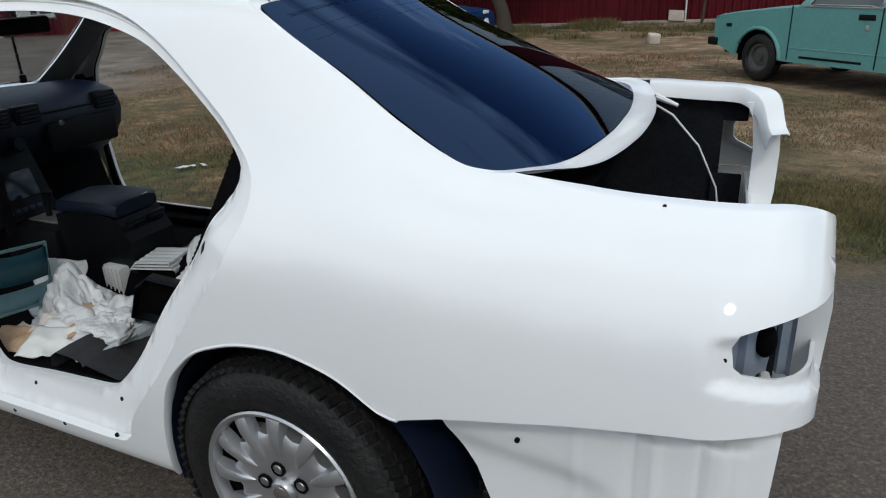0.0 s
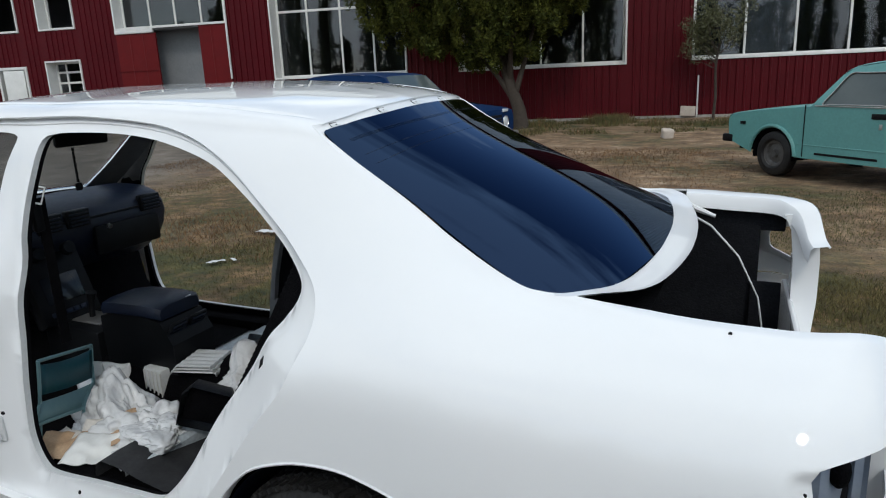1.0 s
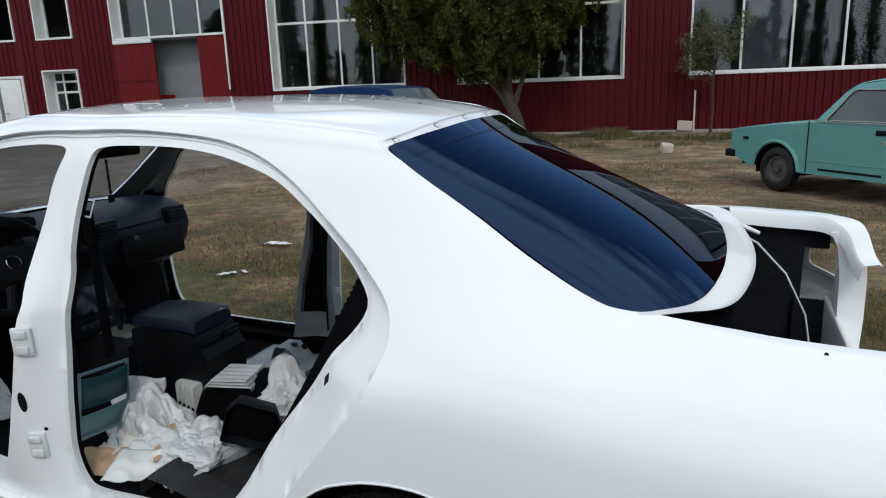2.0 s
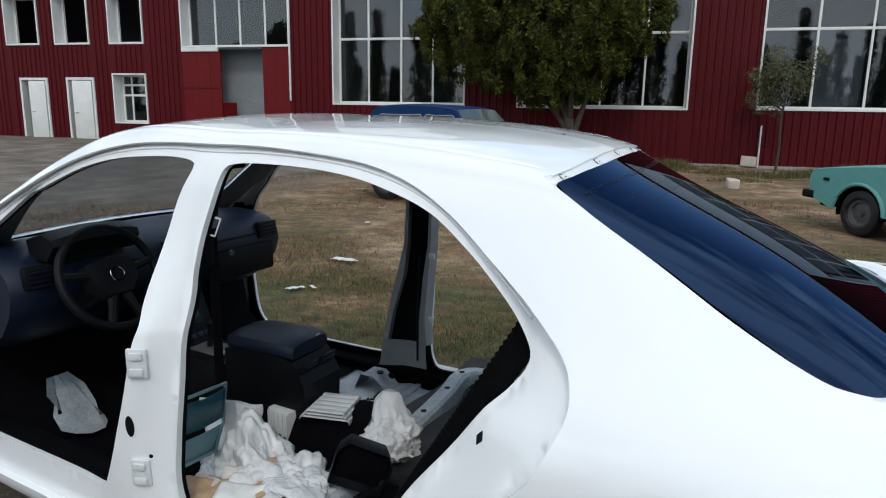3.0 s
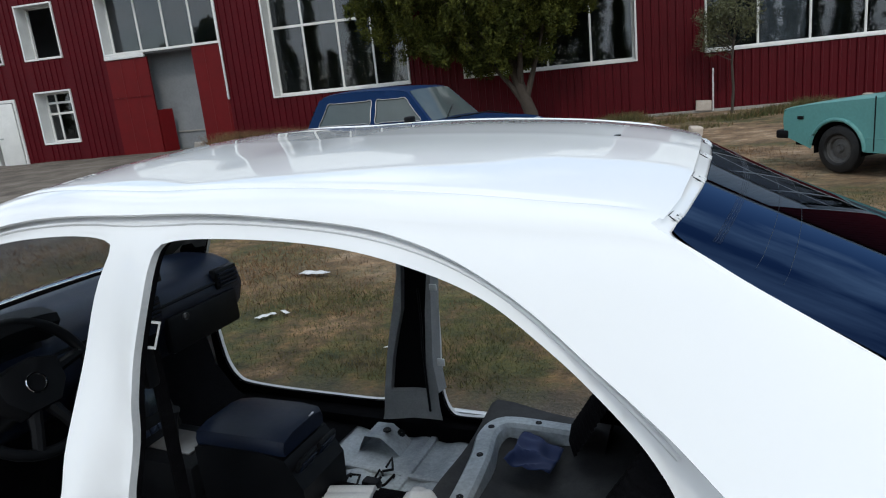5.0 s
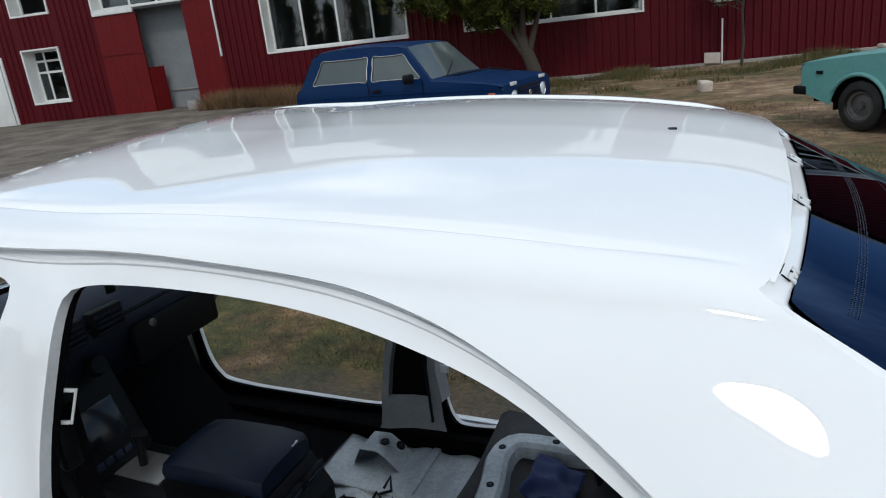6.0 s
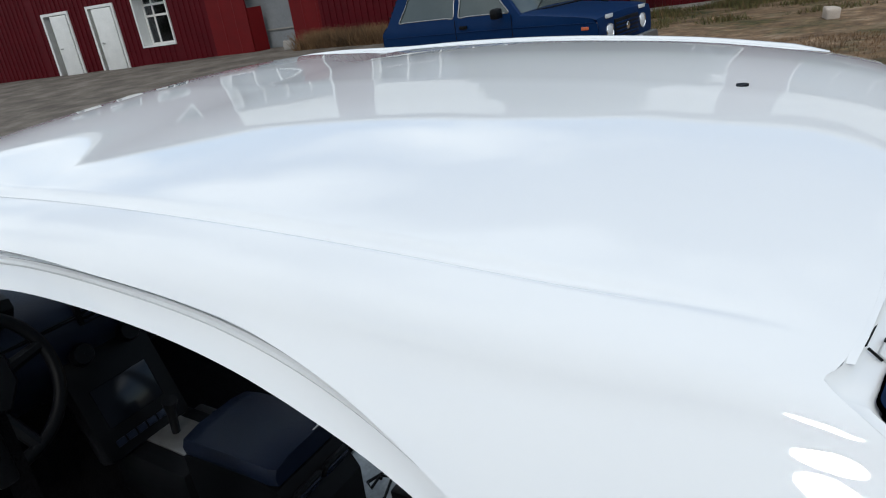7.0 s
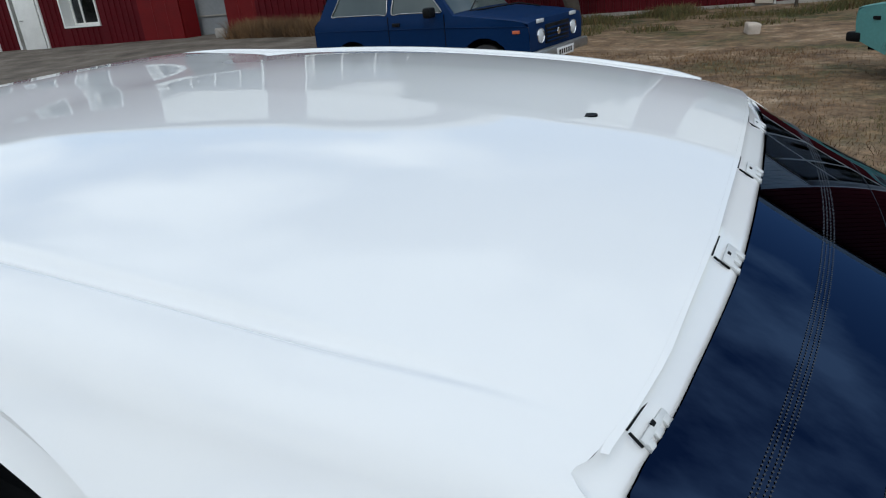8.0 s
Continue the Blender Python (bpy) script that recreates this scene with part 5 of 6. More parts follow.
strip([(-2.08, .96), (-2.10, 1.03), (-2.0, 1.06), (-1.93, 1.045), (-1.92, 1.02), (-1.97, .96)], -.58, -.24, 12, .015, "instrument_hood", BLACK, dash)
part("dial_glass", boxed(-2.02, -2.0, -.55, -.27, .93, 1.02), SCREEN, dash, smooth=False)
# middle of the dashboard with radio screen, dials and keys
stack_m = Matrix.Translation((-1.99, -.04, .70)) @ Matrix.Rotation(radians(-22), 4, 'Y')
stack = part("radio_console", boxed(-.06, .02, -.14, .14, -.22, .17, bevel=.02, m=stack_m), BLACK, dash)
part("radio_screen", boxed(.020, .024, -.095, .085, -.13, -.01, bevel=.003, m=stack_m), SCREEN, stack)
for y in (-.07, .07):
    part("knob", lathe([(.001, .028), (.026, .028), (.030, .02), (.032, 0)], 24, 'Z'), BLACK, stack).matrix_local = stack_m @ Matrix.Translation((.02, y, .07)) @ Matrix.Rotation(radians(90), 4, 'Y')
bm = bmesh.new()
tri_pts = [(.021, -.002 + .016 * math.cos(q), .135 + .016 * math.sin(q)) for q in (math.pi / 2, math.pi * 7 / 6, math.pi * 11 / 6)]
loft(bm, [[stack_m @ Vector(q) for q in tri_pts], [stack_m @ (Vector(q) + Vector((.005, 0, 0))) for q in tri_pts]], caps=True)
part("warning_button", bm, RED, stack, "faded red triangle button", smooth=False)
for k in range(6):
    part("key", boxed(.020, .026, -.10 + .034 * k, -.072 + .034 * k, -.185, -.165, bevel=.002, m=stack_m), NAVY, stack)
# armrest and tunnel console
con = part("centre_console", boxed(-2.02, -1.66, -.12, .12, .28, .50, bevel=.025), BLACK, car)
part("gear_plate", boxed(-1.93, -1.72, -.06, .06, .500, .508, bevel=.003), STEEL, con)
part("gear_lever", tubed([(-1.84, 0, .50), (-1.83, 0, .58), (-1.82, 0, .62)], [.012, .014, .024], 10), BLACK, con)
rest = bmesh.new()
loft(rest, [[Vector((x, y, z)) for y, z in ((-.10, .27), (-.112, .50), (-.112, t), (.112, t), (.112, .50), (.10, .27))] for x, t in ((-1.63, .575), (-1.55, .595), (-1.37, .60), (-1.285, .585), (-1.23, .50))], caps=True)
box_ = part("armrest_box", rest, BLACK, con, "black vinyl armrest box", angle=30)
lid = bmesh.new()
loft(lid, [[Vector((x, y * w, t + h)) for y, h in ((-.118, 0), (-.122, .022), (-.112, .042), (-.06, .052), (.06, .052), (.112, .042), (.122, .022), (.118, 0))] for x, t, w in ((-1.622, .580, .86), (-1.61, .590, .97), (-1.55, .598, 1.0), (-1.37, .604, 1.0), (-1.30, .600, .97), (-1.285, .592, .86))], caps=True)
part("armrest_lid", lid, NAVY, con, "padded dark blue armrest lid")
for y0, y1 in ((-.098, -.006), (.006, .098)):
    tilt_m = Matrix.Translation((-1.262, 0, .548)) @ Matrix.Rotation(radians(32), 4, 'Y')
    vent = part("rear_vent", boxed(-.006, .010, y0, y1, -.042, .042, bevel=.008, m=tilt_m), BLACK, con)
    for k in range(4):
        part("slat", boxed(.010, .014, y0 + .010, y1 - .010, -.030 + .018 * k, -.022 + .018 * k, m=tilt_m), NAVY, vent, smooth=False)
part("paper_tag", boxed(-1.325, -1.285, .085, .112, .644, .647, m=Matrix.Rotation(radians(2), 4, 'Z')), BAG, con, smooth=False)
rail_ = part("seat_rail", boxed(-2.15, -1.45, .245, .285, .31, .335, bevel=.006), STEEL, car, "bare steel seat rail")
for x in (-2.05, -1.85, -1.65):
    part("bolt_hole", lathe([(.001, 0), (.009, 0), (.010, -.003)], 12, 'Z', (x, .265, .3358)), BLACK, rail_)
# steering wheel
sw_m = Matrix.Translation((-1.865, -.415, .895)) @ Matrix.Rotation(radians(64), 4, 'Y')
ring = bmesh.new()
loft(ring, [[sw_m @ Vector((math.cos(a) * (.185 + .016 * math.cos(b)), math.sin(a) * (.185 + .016 * math.cos(b)), .016 * math.sin(b))) for b in np.linspace(0, 2 * math.pi, 10, endpoint=False)] for a in np.linspace(0, 2 * math.pi, 49)])
wheel_ob = part("steering_wheel", ring, BLACK, car)
pad = bmesh.new()
loft(pad, [[sw_m @ Vector((x * k, y * k, h)) for x, y in ((-.05, -.10), (-.07, -.03), (-.075, .03), (-.05, .10), (.02, .095), (.075, .05), (.075, -.05), (.02, -.095))] for k, h in ((1.0, -.03), (1.0, .01), (.9, .028), (.5, .036))], caps=True)
part("horn_pad", pad, BLACK, wheel_ob)
for a in (-1.75, 1.75, 0.35, -0.35):
    part("spoke", tubed([sw_m @ Vector((math.cos(a) * r, math.sin(a) * r, h)) for r, h in ((.05, 0), (.12, .004), (.18, 0))], [.022, .017, .016], 8), BLACK, wheel_ob)
em = bmesh.new()
loft(em, [[sw_m @ Vector((math.cos(a) * (.026 + .003 * math.cos(b)), math.sin(a) * (.026 + .003 * math.cos(b)), .040 + .003 * math.sin(b))) for b in np.linspace(0, 2 * math.pi, 6, endpoint=False)] for a in np.linspace(0, 2 * math.pi, 25)])
part("badge", em, CHROME, wheel_ob)
part("steering_column", tubed([sw_m @ Vector((0, 0, -.02)), sw_m @ Vector((0, 0, -.22))], [.05, .07], 12), BLACK, car)
# toe board with worn white paint
toe = bmesh.new()
loft(toe, [[Vector((x + .01 * noise.noise((y * 7, z * 7, 1)), y, z)) for y in np.linspace(-.72, .72, 30)] for x, z in ((-2.1, .235), (-2.22, .30), (-2.32, .42), (-2.36, .62), (-2.36, .82))], closed=False)
part("toe_board", toe, BLACK_SOFT, car)
worn = bmesh.new()
loft(worn, [[Vector((x + .004 * noise.noise((y * 9, x * 9, 3)), -.42 + w * (k / 9 - .5) * 2 + .06 * noise.noise((k, x * 6, 5)), z)) for k in range(10)] for x, z, w in ((-2.02, .262, .03), (-2.06, .265, .06), (-2.11, .275, .08), (-2.17, .315, .09), (-2.24, .375, .07), (-2.28, .43, .03))], closed=False)
part("worn_patch", worn, DULL_WHITE, car, "bare whitish floor metal")
# rear-view mirror with a hanging chain
mir = part("rear_view_mirror", boxed(-.014, .014, -.11, .11, -.03, .03, bevel=.012, m=Matrix.Translation((-1.74, .02, 1.275)) @ Matrix.Rotation(radians(-14), 4, 'Z')), BLACK, car)
part("stem", tubed([(-1.745, .02, 1.29), (-1.80, .02, 1.345)], .008, 8), BLACK, mir)
chain = bmesh.new()
for k in range(9):
    box(chain, -.004, .004, -.004, .004, -.007, .007, m=Matrix.Translation((-1.735, -.03, 1.235 - .015 * k)) @ Matrix.Rotation(radians(45 * (k % 2)), 4, 'Z'))
box(chain, -.006, .006, -.014, .014, -.016, .016, bevel=.004, m=Matrix.Translation((-1.735, -.03, 1.09)))
part("hanging_chain", chain, BLACK, mir)
# front belt of the near pillar: webbing, guide loop and reel
part("belt_webbing", boxed(-1.128, -1.124, -.612, -.582, .72, 1.17), BLACK_SOFT, car, smooth=False)
guide_m = Matrix.Translation((-1.098, -.615, 1.182)) @ Matrix.Rotation(radians(-40), 4, 'Z') @ Matrix.Rotation(radians(-20), 4, 'X')
guide = bmesh.new()
for dims in ((-.003, .003, -.013, -.009, -.027, .027), (-.003, .003, .009, .013, -.027, .027), (-.003, .003, -.009, .009, .022, .027), (-.003, .003, -.009, .009, -.027, -.022)):
    box(guide, *dims, bevel=.0012, m=guide_m)
part("belt_guide", guide, PRIMER, car, "white belt guide loop", smooth=False)
part("belt_anchor", boxed(-1.145, -1.120, -.625, -.595, 1.07, 1.15, bevel=.008), BLACK, car)
for k in range(5):      # loose wiring on the floor
    rng = random.Random(40 + k)
    pts = [(-1.32 + .03 * k, .20 + .035 * k, .26)]
    for _ in range(7):
        q = pts[-1]
        pts.append((q[0] + rng.uniform(-.05, .08), q[1] + rng.uniform(-.06, .07), .245 + rng.uniform(0, .03)))
    part("cable", tubed(pts, .005, 6), BLACK, car)
part("cable_plug", boxed(-1.27, -1.21, .24, .28, .26, .30, bevel=.006), BLACK, car)


# the shell stands a little out of square: its far side lies further forward
for ob in car.children_recursive:
    if ob.type == 'MESH' and ob.parent.name.split('.')[0] not in ("wheel", "rim"):
        kind = ob.name.split('.')[0]
        ramp_ = lambda q: min(1.0, max(0.0, q)) ** 2 * (3 - 2 * min(1.0, max(0.0, q)))
        for v in ob.data.vertices:
            k = max(0.0, v.co.y + 0.42)
            # the far sill lies lower
            if v.co.y > .45 and kind in ("aperture_frame", "door_flange", "door_seal", "pillar_trim", "inner_sill", "pillar_foot", "pillar_flange", "pillar_cavity", "pillar_wire", "flange_tab"):
                v.co.z -= (.055 + .03 * ramp_((-1.2 - v.co.x) / .2)) * ramp_((.60 - v.co.z) / .2)
                if kind == "inner_sill":
                    v.co.y += .055
            # the far wing stands higher and squarer at its tail
            if v.co.y > .40 and v.co.x > .42 and v.co.z > .84:
                v.co.z += (.016 * ramp_((v.co.x - .42) / .25) + .026 * ramp_((v.co.x - .93) / .10)) * ramp_((v.co.z - .84) / .12) * ramp_((v.co.y - .40) / .12)
            v.co.x -= 0.062 * k + 0.048 * min(1.0, max(0.0, (v.co.x - 0.62) / 0.3)) * min(1.0, max(0.0, v.co.y / 0.45))
            v.co.z += 0.030 * k * min(1.0, max(0.0, (v.co.z - 1.12) / 0.25))


# ---- loose things lying in the white car ----
def plastic_bag(at, size, seed, label, tip=(0.0, 0.0, 1.0), pull=0.6):
    """A crumpled film bag: a sagging body with sharp creases and one gathered corner."""
    ob = thing("plastic_bag", Matrix.Translation(at), label, "plastic bag")
    bm = bmesh.new()
    made = bmesh.ops.create_icosphere(bm, subdivisions=6, radius=1.0)["verts"]
    off = Vector((seed * 3.1, seed, seed * 2.3))
    way = Vector(tip).normalized()
    east = way.orthogonal().normalized()
    north = way.cross(east)
    rng = random.Random(seed * 17)
    horns = [(Vector((rng.uniform(-1, 1), rng.uniform(-1, 1), rng.uniform(-.1, .8))).normalized(), rng.uniform(.12, .42)) for _ in range(9)]
    for v in made:
        d = v.co.copy()
        turn, tilt = math.atan2(d.dot(east), d.dot(north)), math.acos(max(-1, min(1, d.dot(way))))
        k = 1 + .30 * noise.noise(d * 1.5 + off)
        # pleats run down from the gathered corner, broken by finer creases
        for times, amount in ((4, .20), (9, .12), (19, .05)):
            swing = times * turn + 2.6 * noise.noise(d * 2.2 + off * times) + 1.5 * noise.noise(d * 5 + off)
            k += amount * (.5 - abs(math.sin(swing * .5))) * math.sin(tilt) ** .5
        for size_, amount in ((1.7, .34), (3.6, .16), (7.5, .06)):      # flat facets that meet in sharp creases
            near_, next_ = noise.voronoi(d * size_ + off + Vector((noise.noise(d * 3), noise.noise(d * 3 + off), 0)) * .25)[0][:2]
            k += amount * (min(next_ - near_, .55) - .25)
        k += pull * max(0, d.dot(way)) ** 14 + sum(h * max(0, d.dot(q)) ** 9 for q, h in horns)
        z = max(d.z, -.55) * size[2] * k + .55 * size[2]
        v.co = Vector((d.x * size[0] * k, d.y * size[1] * k, z))
    part("bag_body", bm, BAG, ob, angle=180)
    return ob


plastic_bag((-1.16, -.43, .25), (.145, .10, .125), 1, "crumpled white polythene bag on the car floor", (-.3, .2, 1), .8)
plastic_bag((-1.02, -.46, .27), (.13, .11, .10), 5, "crumpled white film bag beside the sill", (.9, -.1, .4), .6)
plastic_bag((-.95, -.56, .30), (.085, .065, .055), 9, "torn white film bag on the sill", (.5, -.6, .5), .6)
plastic_bag((-.90, -.50, .385), (.085, .075, .035), 12, "flat wrinkled white film on the seat pan", (.7, -.5, .5), .5)
plastic_bag((-1.31, -.42, .25), (.10, .07, .06), 7, "flattened white polythene bag on the dark floor", (-1, .2, .2), .6)
plastic_bag((-.82, -.17, .385), (.085, .08, .065), 2, "small crumpled clear bag on the seat pan", (-.35, .3, 1), 1.3)


def crumpled_sheet(name, m, w, d, seed, mat, label, category, wave=.02, n=18):
    """A thin sheet with folds and a ragged edge."""
    bm = bmesh.new()
    top = []
    for i in range(n + 1):
        row = []
        for j in range(n + 1):
            x, y = w * (i / n - .5), d * (j / n - .5)
            e = 1 + .16 * noise.noise((x * 14 + seed, y * 14, seed * .7))
            z = wave * (noise.noise((x * 9 + seed, y * 9, seed)) + 1.2 * (.4 - abs(noise.noise((x * 15, y * 15 + seed, seed * 2)))))
            row.append(bm.verts.new((x * e, y * e, z)))
        top.append(row)
    for a, b in zip(top, top[1:]):
        for j in range(n):
            bm.faces.new((a[j], b[j], b[j + 1], a[j + 1]))
    ob = part(name, bm, mat, None, angle=35)
    s = ob.modifiers.new("thickness", 'SOLIDIFY')
    s.thickness = .003
    ob.matrix_world = m
    return tagged(ob, label, category)


for i, (x, y, z, a, tip, w, d, mat, lab) in enumerate(((-1.165, -.645, .380, 30, 14, .15, .12, CARD, "torn brown cardboard piece by the sill"), (-1.215, -.62, .37, -10, 18, .12, .10, CREAM, "stained cream paper scrap by the sill"),
                                                       (-1.04, -.625, .388, 22, 16, .165, .125, FRAME_WHITE, "cream-white paper packet lying by the sill"), (-1.11, -.54, .405, 35, 14, .13, .09, CREAM, "torn cream paper sheet among the bags"),
                                                       (-1.035, -.555, .40, -38, 20, .11, .028, CARD, "small folded cardboard flap among the bags"), (-1.07, -.47, .425, 60, 25, .045, .03, CARD, "scrap of brown cardboard on a bag"),
                                                       (-.90, -.60, .385, 70, 18, .10, .08, BAG, "wrinkled white film beside the bags"))):
    crumpled_sheet("paper_scrap", Matrix.Translation((x, y, z)) @ Matrix.Rotation(radians(a), 4, 'Z') @ Matrix.Rotation(radians(tip), 4, 'X'), w, d, i + 3, mat, lab, "scrap", .016)
crumpled_sheet("plastic_film", Matrix.Translation((-1.36, -.36, .40)) @ Matrix.Rotation(radians(25), 4, 'Z') @ Matrix.Rotation(radians(62), 4, 'X'), .19, .20, 21, BAG, "thin white polythene film standing beside the bags", "plastic film", .025)
plate_ = thing("plastic_plate", Matrix.Translation((-.835, -.555, .395)) @ Matrix.Rotation(radians(-18), 4, 'Z') @ Matrix.Rotation(radians(14), 4, 'X'), "white plastic cover with a round hole by the sill", "plastic cover")
part("cover", boxed(-.035, .035, -.055, .055, 0, .006, bevel=.002), PRIMER, plate_)
part("hole", lathe([(.001, .0075), (.010, .0075), (.011, .002)], 16, 'Z', (.005, .018, 0)), BLACK, plate_)
crate = thing("white_box", Matrix.Translation((-1.35, -.09, .25)) @ Matrix.Rotation(radians(-6), 4, 'Z'), "small ribbed white plastic box on the floor", "box")
part("box_body", boxed(-.055, .055, -.05, .05, 0, .15, bevel=.006), PRIMER, crate)
for k in range(5):
    part("rib", boxed(-.052 + .025 * k, -.046 + .025 * k, -.055, -.048, .01, .14), FRAME_WHITE, crate, smooth=False)
pile = thing("plastic_sheets", Matrix.Translation((-1.165, -.045, .412)) @ Matrix.Rotation(radians(16), 4, 'Z'), "pile of ribbed white plastic sheets over the tunnel", "plastic sheet")
for k in range(3):
    bm = bmesh.new()
    loft(bm, [[Vector((x, y, .012 * k + .004 * abs(math.sin((y + .09) * 90)) + h)) for y in np.linspace(-.085, .085, 40)] for x, h in ((-.10 + .012 * k, -.012), (-.095 + .012 * k, 0), (.09 - .01 * k, .002), (.095 - .01 * k, -.012))], closed=False)
    thick(part("sheet", bm, PRIMER, pile), .003)
panel_ = thing("leaning_board", Matrix.Translation((-1.43, -.31, .25)) @ Matrix.Rotation(radians(20), 4, 'Z') @ Matrix.Rotation(radians(12), 4, 'X'), "dusty white panel leaning against the armrest box", "board")
part("board", boxed(-.07, .06, -.004, .004, 0, .27, bevel=.003), PRIMER, panel_)
# small teal folding chair with thin pale tubes
chair = thing("folding_chair", Matrix.Translation((-1.35, -.50, .25)), "small teal folding chair with thin pale tubes", "chair")
corners = lambda a, b, k, dip: Vector(a).lerp(Vector(b), k) - Vector((0, 0, dip * math.sin(k * math.pi)))
for name, mat, edges_ in (("backrest", TEAL, (((.068, -.102, .370), (-.033, .145, .312), .010), ((.064, -.106, .32), (-.037, .141, .26), .008), ((.058, -.112, .268), (-.043, .135, .205), .006))),
                          ("seat", TEAL_PALE, (((.060, -.114, .245), (-.040, .132, .185), .004), ((.085, -.150, .222), (-.005, .085, .165), .010), ((.110, -.180, .205), (.030, .035, .150), .006)))):
    cloth = bmesh.new()
    loft(cloth, [[corners(a, b, k, dip) for k in np.linspace(0, 1, 12)] for a, b, dip in edges_], closed=False)
    thick(part(name, cloth, mat, chair), .004)
for pts in ([(.070, -.106, .385), (.064, -.112, .31), (.056, -.120, .23), (.040, -.130, .12), (.02, -.14, .004)], [(-.034, .150, .325), (-.040, .144, .25), (-.045, .140, .18), (-.06, .15, .09), (-.08, .16, .004)],
            [(.070, -.106, .385), (.02, .02, .356), (-.034, .150, .325)], [(.056, -.120, .235), (.112, -.186, .203), (.125, -.20, .10), (.13, -.20, .004)], [(-.042, .138, .185), (.034, .036, .146), (.06, .03, .07), (.07, .02, .004)], [(.112, -.186, .203), (.034, .036, .146)]):
    part("tube", tubed([tuple(q) for q in smooth_loop(pts, .02, closed=False)], .006, 8), TEAL_PALE, chair)
# black mirror housing standing by the seat pan
mh = thing("mirror_housing", Matrix.Translation((-.80, -.42, .385)) @ Matrix.Rotation(radians(35), 4, 'Z') @ Matrix.Rotation(radians(20), 4, 'Y'), "empty black door-mirror housing", "mirror housing")
sh = bmesh.new()
loft(sh, [[Vector((x * k, h, z * k + .10)) for x, z in ((-.08, -.06), (-.085, .04), (-.06, .075), (.06, .07), (.085, .03), (.075, -.06))] for h, k in ((-.05, 1.0), (-.03, 1.02), (.03, .9), (.06, .6))], closed=True)
part("shell", sh, BLACK, mh)
part("foot", boxed(.05, .13, -.02, .03, -.02, .08, bevel=.01), BLACK, mh)
part("inner_plate", boxed(-.07, .07, -.02, -.01, .05, .16, bevel=.004), BLACK_SOFT, mh)
bag = crumpled_sheet("blue_cloth", Matrix.Translation((-.74, .40, .40)) @ Matrix.Rotation(radians(20), 4, 'Y'), .14, .16, 31, material("blue_cloth_mat", (.01, .03, .12), .7, second=(.008, .02, .08), scale=10), "crumpled blue cloth on the seat pan", "cloth", .03)


# ---- the two parked cars ----
RUSTY = material("dull_wheel_steel", (0.10, 0.10, 0.10), 0.6, 0.4, second=(0.05, 0.045, 0.04), scale=20)


